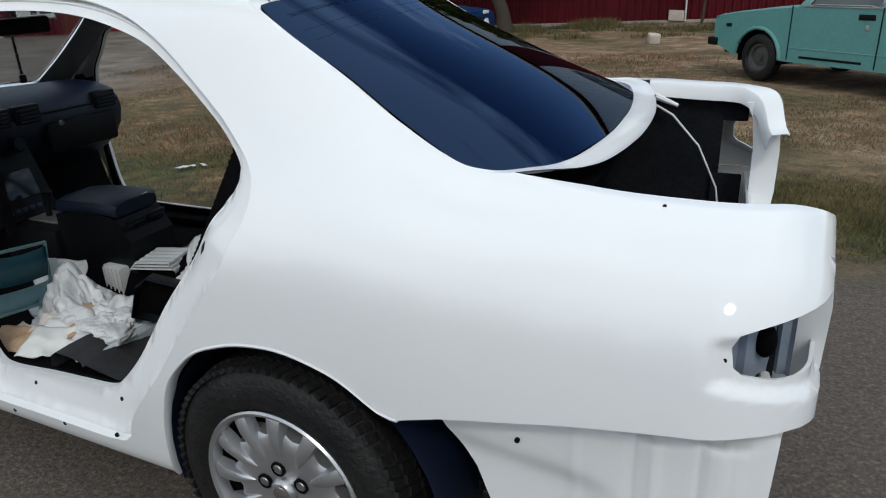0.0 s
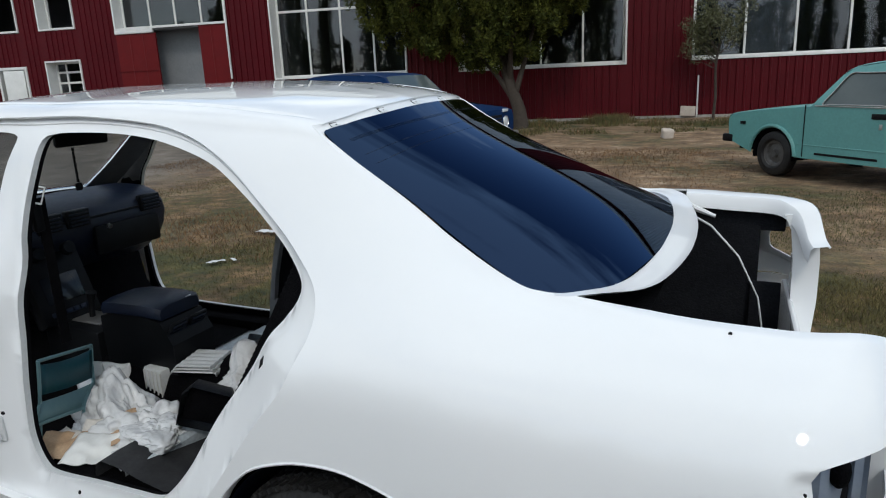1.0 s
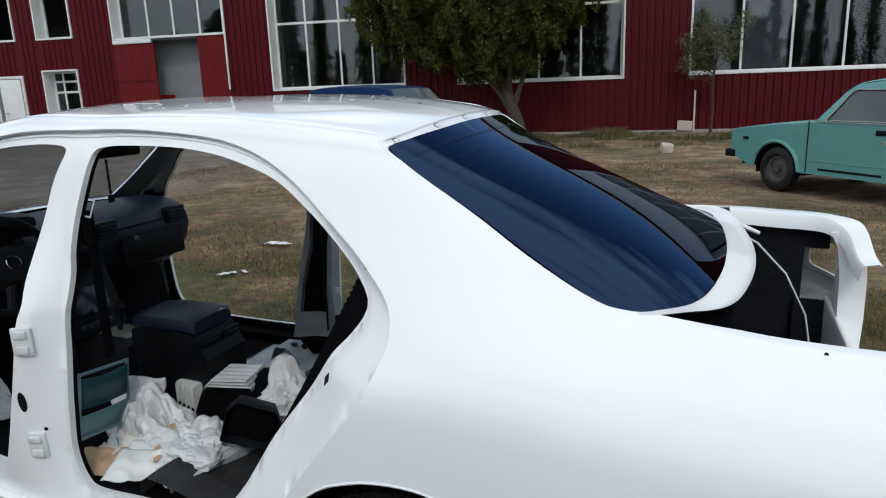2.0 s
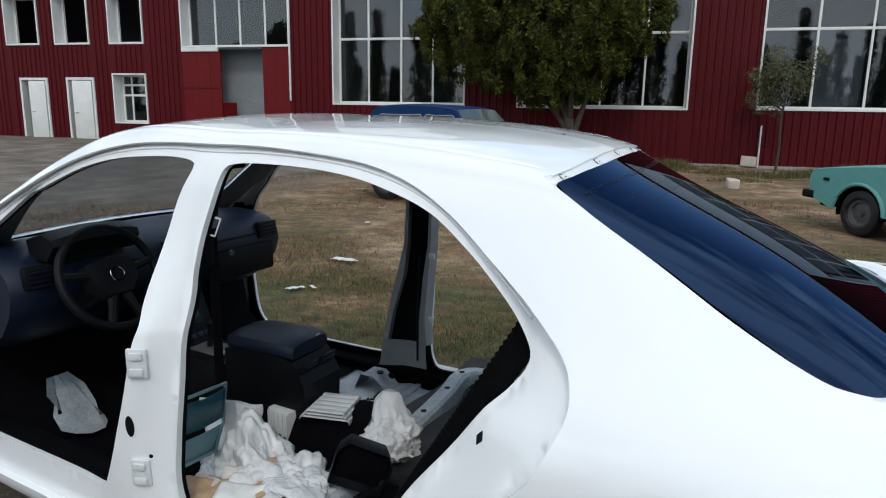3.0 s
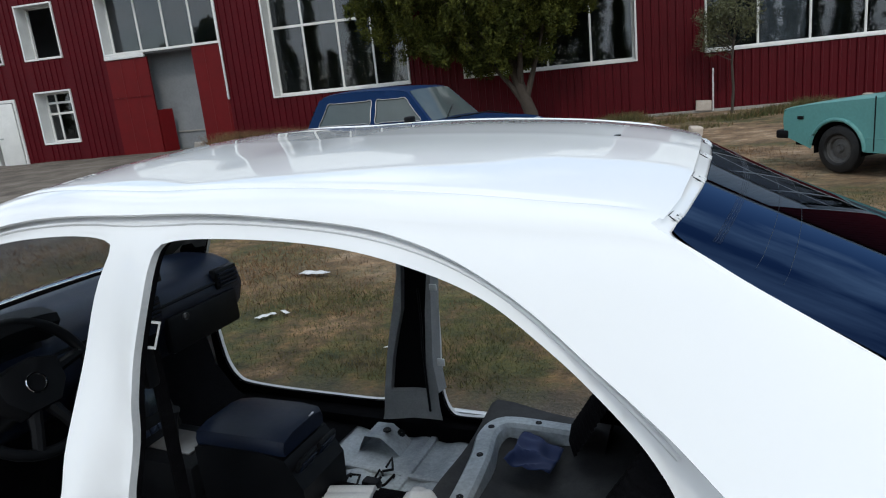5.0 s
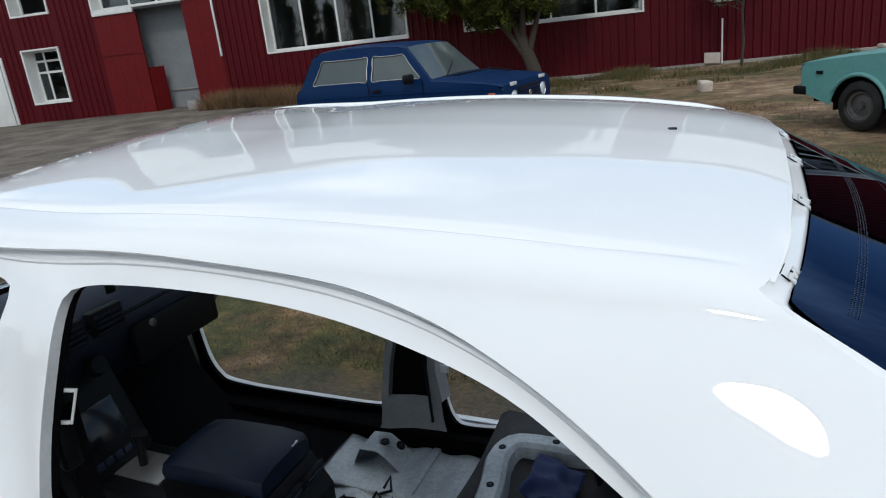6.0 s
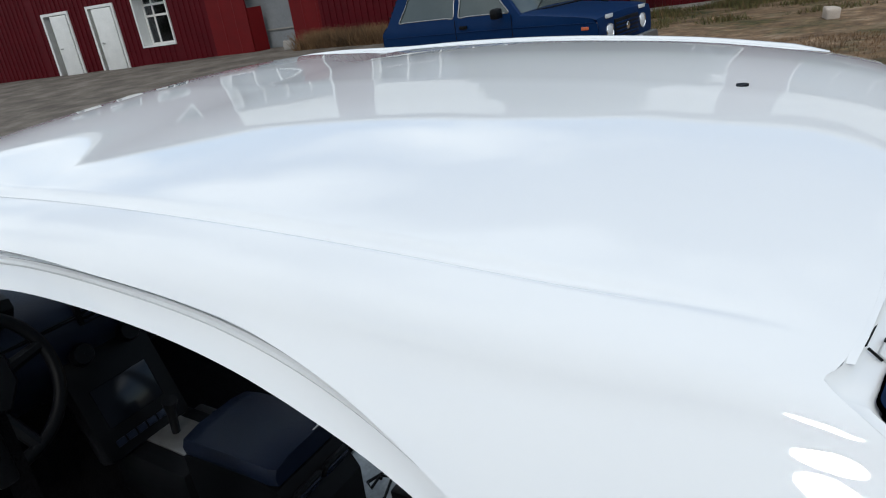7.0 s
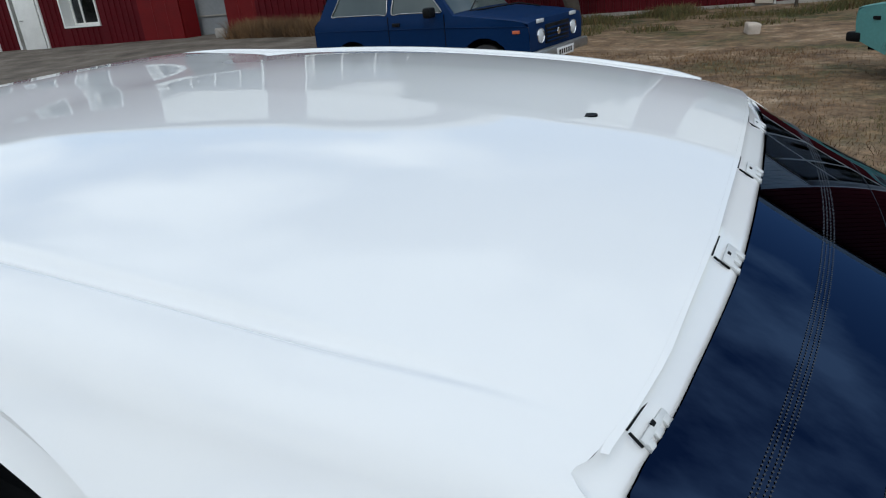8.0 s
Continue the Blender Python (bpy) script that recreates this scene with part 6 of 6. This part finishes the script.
def parked_car(name, m, label, paint, spine, glass_spans, half, side_low, windows, wheels, radius, crown=.02):
    """A saloon or hatchback from its long profile; half(z) is its half-width at a height."""
    ob = thing(name, m, label, "car", group="cars parked by the building")
    outline = [p for p in spine] + side_low
    loop = straight_loop(outline, .06)
    holes = [smooth_loop(straight_loop(w, .12), .03) for w in windows]
    rise = lambda x, z: Vector((x, -half(z), z))
    for sign in (1, -1):
        bm = sheet(loop, holes, (.11, .09), rise)
        if sign < 0:
            bm = mirrored(bm)
        part("side", outward(bm, (0, -sign, 0)), paint, ob, fix=False, angle=60)
        for h in holes:
            gl = sheet(h, [], (.15, .15), lambda x, z: Vector((x, -half(z) + .012, z)))
            if sign < 0:
                gl = mirrored(gl)
            pane = part("side_window", outward(gl, (0, -sign, 0)), GREY_GLASS, ob, fix=False)
            rim_ = bmesh.new()
            pts = [Vector((x, -sign * (half(z) + .002), z)) for x, z in h]
            tube(rim_, [*pts, pts[0]], .008, 6)
            part("window_trim", rim_, STEEL, pane)

    def across(x, z):
        w = half(z)
        ys = (-w, -w + .012, -w + .05, -w * .5, 0, w * .5, w - .05, w - .012, w)
        return [Vector((x, y, z + (.0 if abs(y) == w else .008 if abs(y) > w - .02 else .014 + crown * (1 - (y / w) ** 2)))) for y in ys]
    spans = []
    k = 0
    fine_spine = [tuple(p) for p in spine]
    for i in range(len(fine_spine) - 1):
        kind = "glass" if i in glass_spans else "paint"
        if spans and spans[-1][0] == kind:
            spans[-1][1].append(fine_spine[i + 1])
        else:
            spans.append((kind, [fine_spine[i], fine_spine[i + 1]]))
    for kind, pts in spans:
        bm = bmesh.new()
        if kind == "glass":
            dense = [tuple(np.array(pts[0]) + (np.array(pts[-1]) - np.array(pts[0])) * t) for t in np.linspace(0, 1, 5)]
            loft(bm, [across(*p) for p in dense], closed=False)
            part("screen_surround", bm, paint, ob)
            gl = bmesh.new()
            loft(gl, [[q + Vector((0, 0, .006)) for q in across(*p)[2:7]] for p in dense[:]], closed=False)
            part("windscreen", gl, GREY_GLASS, ob)
        else:
            dense = smooth_loop(pts, .08, closed=False)
            loft(bm, [across(*p) for p in dense], closed=False)
            part("top_panel", bm, paint, ob, angle=50)
    part("underside", boxed(spine[0][0] * .9 if spine[0][0] > 0 else spine[-1][0] * .98, spine[-1][0] * .9 if spine[0][0] > 0 else spine[0][0] * .9, -half(.4) + .12, half(.4) - .12, .30, .42), BLACK_SOFT, ob)
    for wx in wheels:
        for sg in (-1, 1):
            w = new("wheel")
            w.parent = ob
            w.matrix_local = Matrix.Translation((wx, sg * (half(.4) - .10), radius)) @ (Matrix.Rotation(math.pi, 4, 'Z') if sg > 0 else Matrix())
            part("tyre", lathe([(radius * .58, -.06), (radius * .66, -.085), (radius * .86, -.085), (radius * .97, -.065), (radius, -.03), (radius, .04), (radius * .9, .08), (radius * .58, .07)], 40), RUBBER, w)
            part("rim", lathe([(.001, -.03), (radius * .16, -.05), (radius * .2, -.03), (radius * .42, -.02), (radius * .48, -.045), (radius * .57, -.05), (radius * .6, -.065), (radius * .58, .05)], 32), RUSTY, w)
            part("hub_cap", lathe([(.001, -.06), (radius * .12, -.058), (radius * .15, -.035)], 16), RUSTY, w)
            well = bmesh.new()
            loft(well, [[Vector((wx + radius * 1.14 * math.cos(q), sg * y, radius + radius * 1.14 * math.sin(q))) for q in np.linspace(-.2, math.pi + .2, 18)] for y in (half(.4) - .01, half(.4) - .30)], closed=False)
            part("wheel_arch", well, BLACK_SOFT, ob)
    return ob


def arch_line(cx, cz, r, x0, x1, z):
    """The lower edge over a wheel, from x0 to x1."""
    step = 10
    a0 = math.asin(max(-1, min(1, (z - cz) / r)))
    pts = [(cx + r * math.cos(a), cz + r * math.sin(a)) for a in np.linspace(math.pi - a0, a0, step)]
    return pts if x0 < x1 else pts[::-1]


def lamp(ob, name, at, radius, mat, way='X', sign=1):
    """A round lamp with a bezel, facing along x."""
    base = part(name, lathe([(.001, .02), (radius * .6, .018), (radius * .95, .006), (radius, 0)], 24, 'Z'), mat, ob)
    base.matrix_local = Matrix.Translation(at) @ Matrix.Rotation(radians(90 * sign), 4, 'Y')
    part("bezel", lathe([(radius, 0), (radius * 1.08, .012), (radius * 1.14, 0), (radius * 1.12, -.03)], 24, 'Z'), CHROME, base)
    return base


# blue off-roader: local x points to its front
half_niva = lambda z: .80 if z < .97 else .80 - (z - .97) * .33
niva = parked_car("off_road_car", Matrix.Translation((-5.0, 8.0, 0)) @ Matrix.Rotation(-.074, 4, 'Z') @ Matrix.Scale(.966, 4),
                  "dark blue three-door off-road car parked by the wall", BLUE,
                  [(1.72, .44), (1.75, .62), (1.74, .86), (1.66, .93), (1.2, .99), (.64, 1.045), (.20, 1.50), (-.05, 1.55), (-.8, 1.58), (-1.33, 1.555), (-1.50, 1.49), (-1.70, 1.06), (-1.79, .97), (-1.80, .60), (-1.76, .44)],
                  {5, 10}, half_niva, arch_line(-1.1, .36, .40, -2, 2, .44) + arch_line(1.1, .36, .40, -2, 2, .44),
                  [[(-1.46, 1.10), (-.46, 1.10), (-.46, 1.43), (-1.30, 1.43)], [(-.36, 1.10), (.46, 1.10), (.16, 1.43), (-.36, 1.43)]], (-1.1, 1.1), .34)
for y in (-.50, .50):
    lamp(niva, "headlamp", (1.755, y, .74), .085, LAMP_GLASS)
    part("turn_lamp", boxed(1.735, 1.765, y - .09, y + .09, .895, .945, bevel=.01), LAMP_GLASS, niva)
grille = part("grille", boxed(1.74, 1.765, -.36, .36, .62, .86, bevel=.01), BLACK, niva)
for k in range(4):
    part("grille_bar", boxed(1.764, 1.776, -.34, .34, .645 + .05 * k, .665 + .05 * k, bevel=.004), BLUE, grille)
part("badge", lathe([(.001, .006), (.04, .005), (.045, 0)], 20, 'Z'), CHROME, grille).matrix_local = Matrix.Translation((1.776, 0, .74)) @ Matrix.Rotation(radians(90), 4, 'Y')
bump_ = part("bumper", boxed(1.76, 1.86, -.78, .78, .46, .58, bevel=.02), STEEL, niva)
plate = part("number_plate", boxed(1.861, 1.868, -.26, .26, .44, .55, bevel=.003), PLATE, bump_)
for k in range(6):
    part("plate_bar", boxed(1.868, 1.870, -.20 + .07 * k, -.16 + .07 * k, .465, .525), BLACK, plate, smooth=False)
part("side_repeater", boxed(1.52, 1.62, -.815, -.80, .80, .84, bevel=.006), AMBER, niva)
for x in (.52, -.41):
    part("door_seam", boxed(x - .004, x + .004, -.806, -.797, .50, 1.07), BLACK, niva, smooth=False)
part("door_handle", boxed(-.33, -.20, -.822, -.80, .94, .985, bevel=.008), BLACK, niva)
part("waist_line", tubed([(1.70, -.803, .88), (.5, -.806, .90), (-1.75, -.803, .90)], .006, 6), BLUE, niva)
mirror_ = part("door_mirror", boxed(.30, .42, -.98, -.82, 1.04, 1.17, bevel=.03), BLACK, niva)
part("rear_bumper", boxed(-1.88, -1.78, -.78, .78, .46, .58, bevel=.02), STEEL, niva)
for k in range(4):
    part("vent_slot", boxed(-1.57 - .035 * k, -1.55 - .035 * k, -.66 - .022 * k, -.60, 1.37 - .07 * k, 1.41 - .07 * k), BLACK, niva, smooth=False)
part("bonnet_bracket", tubed([(.62, -.5, 1.06), (1.1, .2, 1.10), (1.3, .45, 1.03)], .012, 6), BLACK, niva)
part("wiper", tubed([(.66, -.35, 1.07), (.50, .15, 1.24)], .008, 6), BLACK, niva)

# turquoise saloon: local x points to its tail, the front axle at 0
half_lada = lambda z: .79 if z < .93 else .79 - (z - .93) * .40
lada = parked_car("turquoise_saloon", Matrix.Translation((1.01, 8.69, 0)) @ Matrix.Rotation(-.77, 4, 'Z'),
                  "faded turquoise boxy saloon parked on the worn dirt", TURQUOISE,
                  [(-.66, .42), (-.69, .60), (-.68, .73), (-.60, .775), (0, .85), (.68, .905), (.97, 1.265), (1.10, 1.345), (1.5, 1.395), (2.2, 1.395), (2.52, 1.36), (2.98, .985), (3.36, .945), (3.42, .86), (3.43, .42)],
                  {5, 10}, half_lada, arch_line(2.42, .27, .36, 9, 1, .28) + arch_line(.11, .27, .36, 9, 1, .28),
                  [[(.84, .935), (1.74, .935), (1.74, 1.285), (1.10, 1.285), (1.02, 1.22)], [(1.82, .935), (2.60, .935), (2.42, 1.285), (1.82, 1.285)]], (0.11, 2.42), .29)
part("bumper", boxed(-.80, -.60, -.805, .805, .39, .50, bevel=.025), BLACK, lada)
part("rear_bumper", boxed(3.43, 3.54, -.74, .74, .42, .54, bevel=.02), BLACK, lada)
for y in (-.52, .52):
    part("headlamp", boxed(-.715, -.68, y - .16, y + .16, .58, .72, bevel=.012), LAMP_GLASS, lada)
part("side_repeater", boxed(-.46, -.37, -.806, -.79, .645, .685, bevel=.005), BLACK, lada)
for x in (.60, 1.78):
    part("door_seam", boxed(x - .005, x + .005, -.797, -.787, .30, .92), BLACK, lada, smooth=False)
part("door_handle", boxed(1.50, 1.70, -.80, -.785, .79, .85, bevel=.006), BLACK, lada)
part("lock", boxed(1.60, 1.64, -.797, -.785, .68, .74, bevel=.004), STEEL, lada)
part("rubbing_strip", boxed(.78, 1.62, -.797, -.785, .335, .362, bevel=.004), BLACK, lada)
part("swage_line", tubed([(.50, -.790, .445), (.8, -.791, .445), (3.3, -.790, .445)], .006, 6), TURQUOISE, lada)
lip_ = bmesh.new()
tube(lip_, [(.11 + .38 * math.cos(a), -.795, .27 + .38 * math.sin(a)) for a in np.linspace(.06, math.pi - .2, 24)], .024, 8)
part("arch_lip", lip_, TURQUOISE, lada)
part("wiper", tubed([(.70, -.4, .96), (.83, .1, 1.13)], .008, 6), BLACK, lada)
part("waist_strip", boxed(.74, 1.77, -.799, -.786, .908, .922, bevel=.003), STEEL, lada)


# ---- trees ----
def sprays(name, centres, count, spread, leaf, seed, mat, owner=None, squash=1.0, hang=0.0):
    """A crown of many small pointed leaves set in loose clumps."""
    rng = np.random.RandomState(seed)
    c = np.repeat(np.array(centres), count, 0)
    n = len(c)
    d = rng.normal(size=(n, 3))
    d /= np.linalg.norm(d, axis=1, keepdims=True)
    r = rng.uniform(.25, 1.0, (n, 1)) ** .6 * spread * rng.uniform(.7, 1.25, (n, 1))
    p = c + d * r * np.array([1, 1, squash])
    along = d + rng.normal(size=(n, 3)) * .7 + np.array([0, 0, .5 - hang])
    along /= np.linalg.norm(along, axis=1, keepdims=True)
    side = np.cross(along, rng.normal(size=(n, 3)))
    side /= np.linalg.norm(side, axis=1, keepdims=True)
    size = leaf * rng.uniform(.6, 1.4, (n, 1))
    v = np.stack([p - side * size * .28, p + along * size, p + side * size * .28, p - along * size * .5], 1).reshape(-1, 3)
    me = bpy.data.meshes.new(name)
    f = np.arange(n * 4).reshape(-1, 4)
    me.from_pydata(v.tolist(), [], f.tolist())
    me.materials.append(mat)
    ob = new(name, me)
    if owner is not None:
        ob.parent = owner
    return ob


yard = lambda u, v, z=0.0: (YARD @ Vector((u, v, z)))
base = yard(-1.85, -2.2)
conifer = thing("conifer_tree", Matrix.Translation(base), "broad dark green conifer with a leaning grey trunk", "tree")
trunk = bmesh.new()
tube(trunk, [(.02, 0, -.1), (-.05, 0, .5), (-.28, 0, 1.1), (-.55, .1, 1.9), (-.9, .1, 3.0), (-1.1, .1, 4.4)], [.22, .17, .15, .13, .10, .04], 12)
part("trunk", trunk, BARK, conifer)
for i, pts in enumerate(([(-.1, 0, .6), (-.55, -.1, 1.3), (-1.3, -.2, 2.2), (-2.2, -.2, 2.9)], [(-.15, 0, .9), (.1, .05, 1.7), (.4, 0, 2.6), (.6, 0, 3.6)], [(-.3, .02, 1.2), (-.1, -.4, 2.1), (.3, -.7, 2.9)], [(-.55, .1, 1.9), (-1.5, .3, 2.7), (-2.4, .3, 3.6)], [(-.7, .1, 2.4), (-.6, .5, 3.4), (-.4, .6, 4.6)])):
    part("limb", tubed(pts, [.09, .06, .04, .02][:len(pts)], 8), BARK, conifer)
rng = random.Random(5)
tufts = []
for k in range(5200):
    d = Vector((rng.uniform(-1, 1), rng.uniform(-1, 1), rng.uniform(-1, 1)))
    if not .40 < d.length < 1 or rng.random() > d.length ** 2:
        continue
    lump = 1 + .20 * noise.noise(d * 2.1) + .16 * noise.noise(d * 5)
    p = Vector((-1.25 + d.x * 3.3 * lump, d.y * 2.1 * lump, 4.15 + d.z * 2.5 * lump))
    low = 1.35 + .85 * min(1, abs(p.x + .6) / 2.2) + .45 * noise.noise((p.x * 1.6, p.y, 3))
    if p.z > low:
        tufts.append(tuple(p))
sprays("crown", tufts, 125, .135, .062, 3, NEEDLES, conifer, 1.7)

sap_at = yard(3.1, -1.1)
sapling = thing("young_tree", Matrix.Translation(sap_at), "thin young tree with sparse olive leaves", "tree")
part("trunk", tubed([(0, 0, -.1), (.04, 0, .6), (.0, .02, 1.3), (.06, 0, 1.9), (.1, 0, 2.8)], [.04, .034, .028, .02, .008], 8), BARK, sapling)
twigs = []
for k in range(15):
    r = random.Random(70 + k)
    z0 = r.uniform(1.2, 2.4)
    a = r.uniform(0, 6.28)
    L = r.uniform(.35, .85)
    end = Vector((.05 + math.cos(a) * L, math.sin(a) * L * .8, z0 + r.uniform(.3, .85)))
    part("limb", tubed([(.04, 0, z0), (end.x * .5, end.y * .5, (z0 + end.z) / 2 - .04), tuple(end)], [.014, .009, .004], 6), BARK, sapling)
    twigs += [tuple(end), (end.x * .7, end.y * .7, (z0 + end.z * 2) / 3), (end.x + r.uniform(-.2, .2), end.y, end.z + r.uniform(0, .25))]
sprays("crown", twigs, 130, .22, .045, 8, LEAVES, sapling)

# the belt of conifers across the road, which the window panes mirror
for k in range(84):
    r = random.Random(200 + k)
    x = -66 + 1.38 * k + r.uniform(-1.5, 1.5)
    y = -34 + r.uniform(-4, 4)
    h = r.uniform(5.0, 11.5)
    t = thing("roadside_conifer", Matrix.Translation((x, y, 0)), "tall dark narrow conifer across the road", "tree", "conifers across the road")
    part("trunk", tubed([(0, 0, -.1), (0, 0, h * .95)], [.16, .03], 8), BARK, t)
    cl = [((1 - q) * 1.25 * math.cos(a) * s, (1 - q) * 1.25 * math.sin(a) * s, h * (.08 + .9 * q)) for q in np.linspace(0, .98, 16) for a, s in ((r.uniform(0, 6.28), r.uniform(.2, 1)) for _ in range(5))]
    sprays("crown", cl, 16, .55, .30, 300 + k, NEEDLES, t)

# ---- small things in the yard ----


def stone(name, at, size, seed, mat, label, category="stone"):
    bm = bmesh.new()
    box(bm, -size[0] / 2, size[0] / 2, -size[1] / 2, size[1] / 2, 0, size[2], bevel=min(size) * .18, seg=2)
    bmesh.ops.subdivide_edges(bm, edges=bm.edges, cuts=1, use_grid_fill=True)
    for v in bm.verts:
        v.co += Vector((noise.noise(v.co * 9 + Vector((seed, 0, 0))), noise.noise(v.co * 9 + Vector((0, seed, 0))), noise.noise(v.co * 9 + Vector((0, 0, seed))))) * min(size) * .12
    ob = part(name, bm, mat, None)
    ob.matrix_world = Matrix.Translation((at[0], at[1], at[2] - .02)) @ Matrix.Rotation(seed * 1.7, 4, 'Z')
    return tagged(ob, label, category)


stone("pale_block", (-1.59, 13.15, ground_height(-1.59, 13.15)), (.42, .22, .20), 1.1, STONE, "pale stone block lying in the weeds")
stone("pale_stone", (-16.2, 14.5, ground_height(-16.2, 14.5)), (.30, .26, .28), 2.3, CONCRETE, "rounded grey stone by the gate")
stone("pale_stone", (*yard(6.3, -1.0)[:2], 0), (.26, .22, .22), 3.1, STONE, "small pale stone in the grass")
slab = part("leaning_slab", boxed(-.2, .2, -.03, .03, 0, .28, bevel=.008, m=Matrix.Rotation(radians(-14), 4, 'X') @ Matrix.Rotation(radians(4), 4, 'Y')), WOOD, None)
slab.matrix_world = YARD @ Matrix.Translation((2.55, -.22, .05))
tagged(slab, "pale slab leaning against the wall's foot", "slab")
stick = part("thin_post", boxed(-.02, .02, -.02, .02, 0, 1.12, bevel=.004), FRAME_WHITE, None)
stick.matrix_world = YARD @ Matrix.Translation((2.80, -.19, .03))
tagged(stick, "thin white post standing by the wall", "post")
for i, (x, y, w) in enumerate(((-3.76, 3.28, .26), (-3.46, 2.26, .16), (-3.35, 2.35, .10), (-2.2, 1.9, .06), (-4.9, 5.2, .14), (-1.9, 3.4, .05), (-2.6, 4.4, .07), (-8.5, 9.6, .1), (.3, 5.2, .08), (2.1, 5.9, .12))):
    crumpled_sheet("litter", Matrix.Translation((x, y, ground_height(x, y) + .03)) @ Matrix.Rotation(i * 1.3, 4, 'Z'), w, w * .35, 50 + i, BAG, "scrap of white litter in the grass", "litter", .012)
for i, (u, v, w) in enumerate(((-10.6, -.5, .9), (-10.0, -.45, .6), (-9.2, -.4, .5))):
    heap = crumpled_sheet("rubble", YARD @ Matrix.Translation((u, v, .16)), w, .5, 80 + i, CONCRETE, "low heap of rubble by the gate", "rubble", .10)
for i in range(9):
    r = random.Random(500 + i)
    board = part("board", boxed(-r.uniform(.3, .6), r.uniform(.3, .6), -.04, .04, 0, .03, bevel=.004), WOOD, None)
    board.matrix_world = YARD @ Matrix.Translation((-10.9 + .22 * i, -.7 + r.uniform(-.25, .2), .16 + .02 * i % .1)) @ Matrix.Rotation(r.uniform(-.6, .6), 4, 'Z') @ Matrix.Rotation(r.uniform(-.15, .15), 4, 'Y')
    tagged(board, "weathered board lying by the gate", "board", "boards by the gate")


# ---- grass ----
def blades(name, spots, height, width, seed, mat, label):
    """Bent single blades, three points wide at the foot, as one sheet of stuff."""
    rng = np.random.RandomState(seed)
    p = np.array(spots, float)
    n = len(p)
    a = rng.uniform(0, 6.283, n)
    h = height * rng.uniform(.45, 1.3, n) * p[:, 3]
    side = np.stack([np.cos(a), np.sin(a), 0 * a], 1) * (width * rng.uniform(.7, 1.3, n))[:, None]
    lean = np.stack([rng.normal(0, .45, n), rng.normal(0, .45, n), np.ones(n)], 1)
    q = p[:, :3]
    tip = q + lean * h[:, None]
    v = np.stack([q - side, q + side, tip], 1).reshape(-1, 3)
    me = bpy.data.meshes.new(name)
    me.from_pydata(v.tolist(), [], np.arange(n * 3).reshape(-1, 3).tolist())
    me.materials.append(mat)
    return tagged(new(name, me), label, "grass", kind="stuff")


def scatter(count, x0, x1, y0, y1, seed, keep):
    rng = np.random.RandomState(seed)
    out = []
    while len(out) < count:
        for x, y in zip(rng.uniform(x0, x1, 4000), rng.uniform(y0, y1, 4000)):
            k = keep(x, y)
            if rng.uniform() < k:
                out.append((x, y, ground_height(x, y) - .01, .6 + .7 * k))
                if len(out) >= count:
                    break
    return out


def belt(x, y):
    """How thick the grass stands: a green belt behind the car, thinner beyond."""
    t = y - .12 * x + .6 * noise.noise((x * .55, y * .55, 2))
    if t < 1.62:
        return 0.0
    k = .5 + .9 * noise.noise((x * .9, y * .9, 7))
    return max(0.02, min(1, k)) * (1.0 if t < 3.4 else .55)


def dry_belt(x, y):
    t = y - .12 * x
    if t < 2.3:
        return 0.0
    return max(0, min(1, .25 + 1.3 * noise.noise((x * .45, y * .45, 11))))


def wall_foot(x, y):
    v = -x * .2396 + y * .9709 - 18.72
    u = x * .9709 + y * .2396
    if not -4.6 < v < -.2 or u < -3.5:
        return 0.0
    return max(0, min(1, .15 + 2.2 * noise.noise((x * .9, y * .9, 4)))) * (1 if v > -2.6 else .35)


blades("grass", scatter(110000, -9, 3.5, 1.2, 6.5, 1, belt), .034, .0034, 1, GRASS, "short green grass behind the white car")
blades("grass", scatter(60000, .2, 7, -.5, 7, 6, lambda x, y: belt(x, y) if x > 1.6 or y > 2 else 0), .038, .0036, 6, GRASS, "short green grass beside the yard")
blades("dry_grass", scatter(36000, -10, 6, 2.4, 11, 2, dry_belt), .055, .0048, 2, DRY, "dry straw-coloured grass on the worn ground")
blades("grass", scatter(16000, -6, 14, 12.5, 20, 3, wall_foot), .16, .010, 3, GRASS, "tall weeds along the foot of the wall")
blades("dry_grass", scatter(2200, -6, 14, 12.5, 20, 4, wall_foot), .18, .009, 4, DRY, "dry weeds along the foot of the wall")
blades("weeds", scatter(5000, -18, -8, 13.0, 17, 5, lambda x, y: 1.0 if -1.6 < -x * .2396 + y * .9709 - 18.72 < -.2 and -11.6 < x * .9709 + y * .2396 < -8.6 else 0), .35, .012, 5, DRY, "brown dead weeds beside the gate")
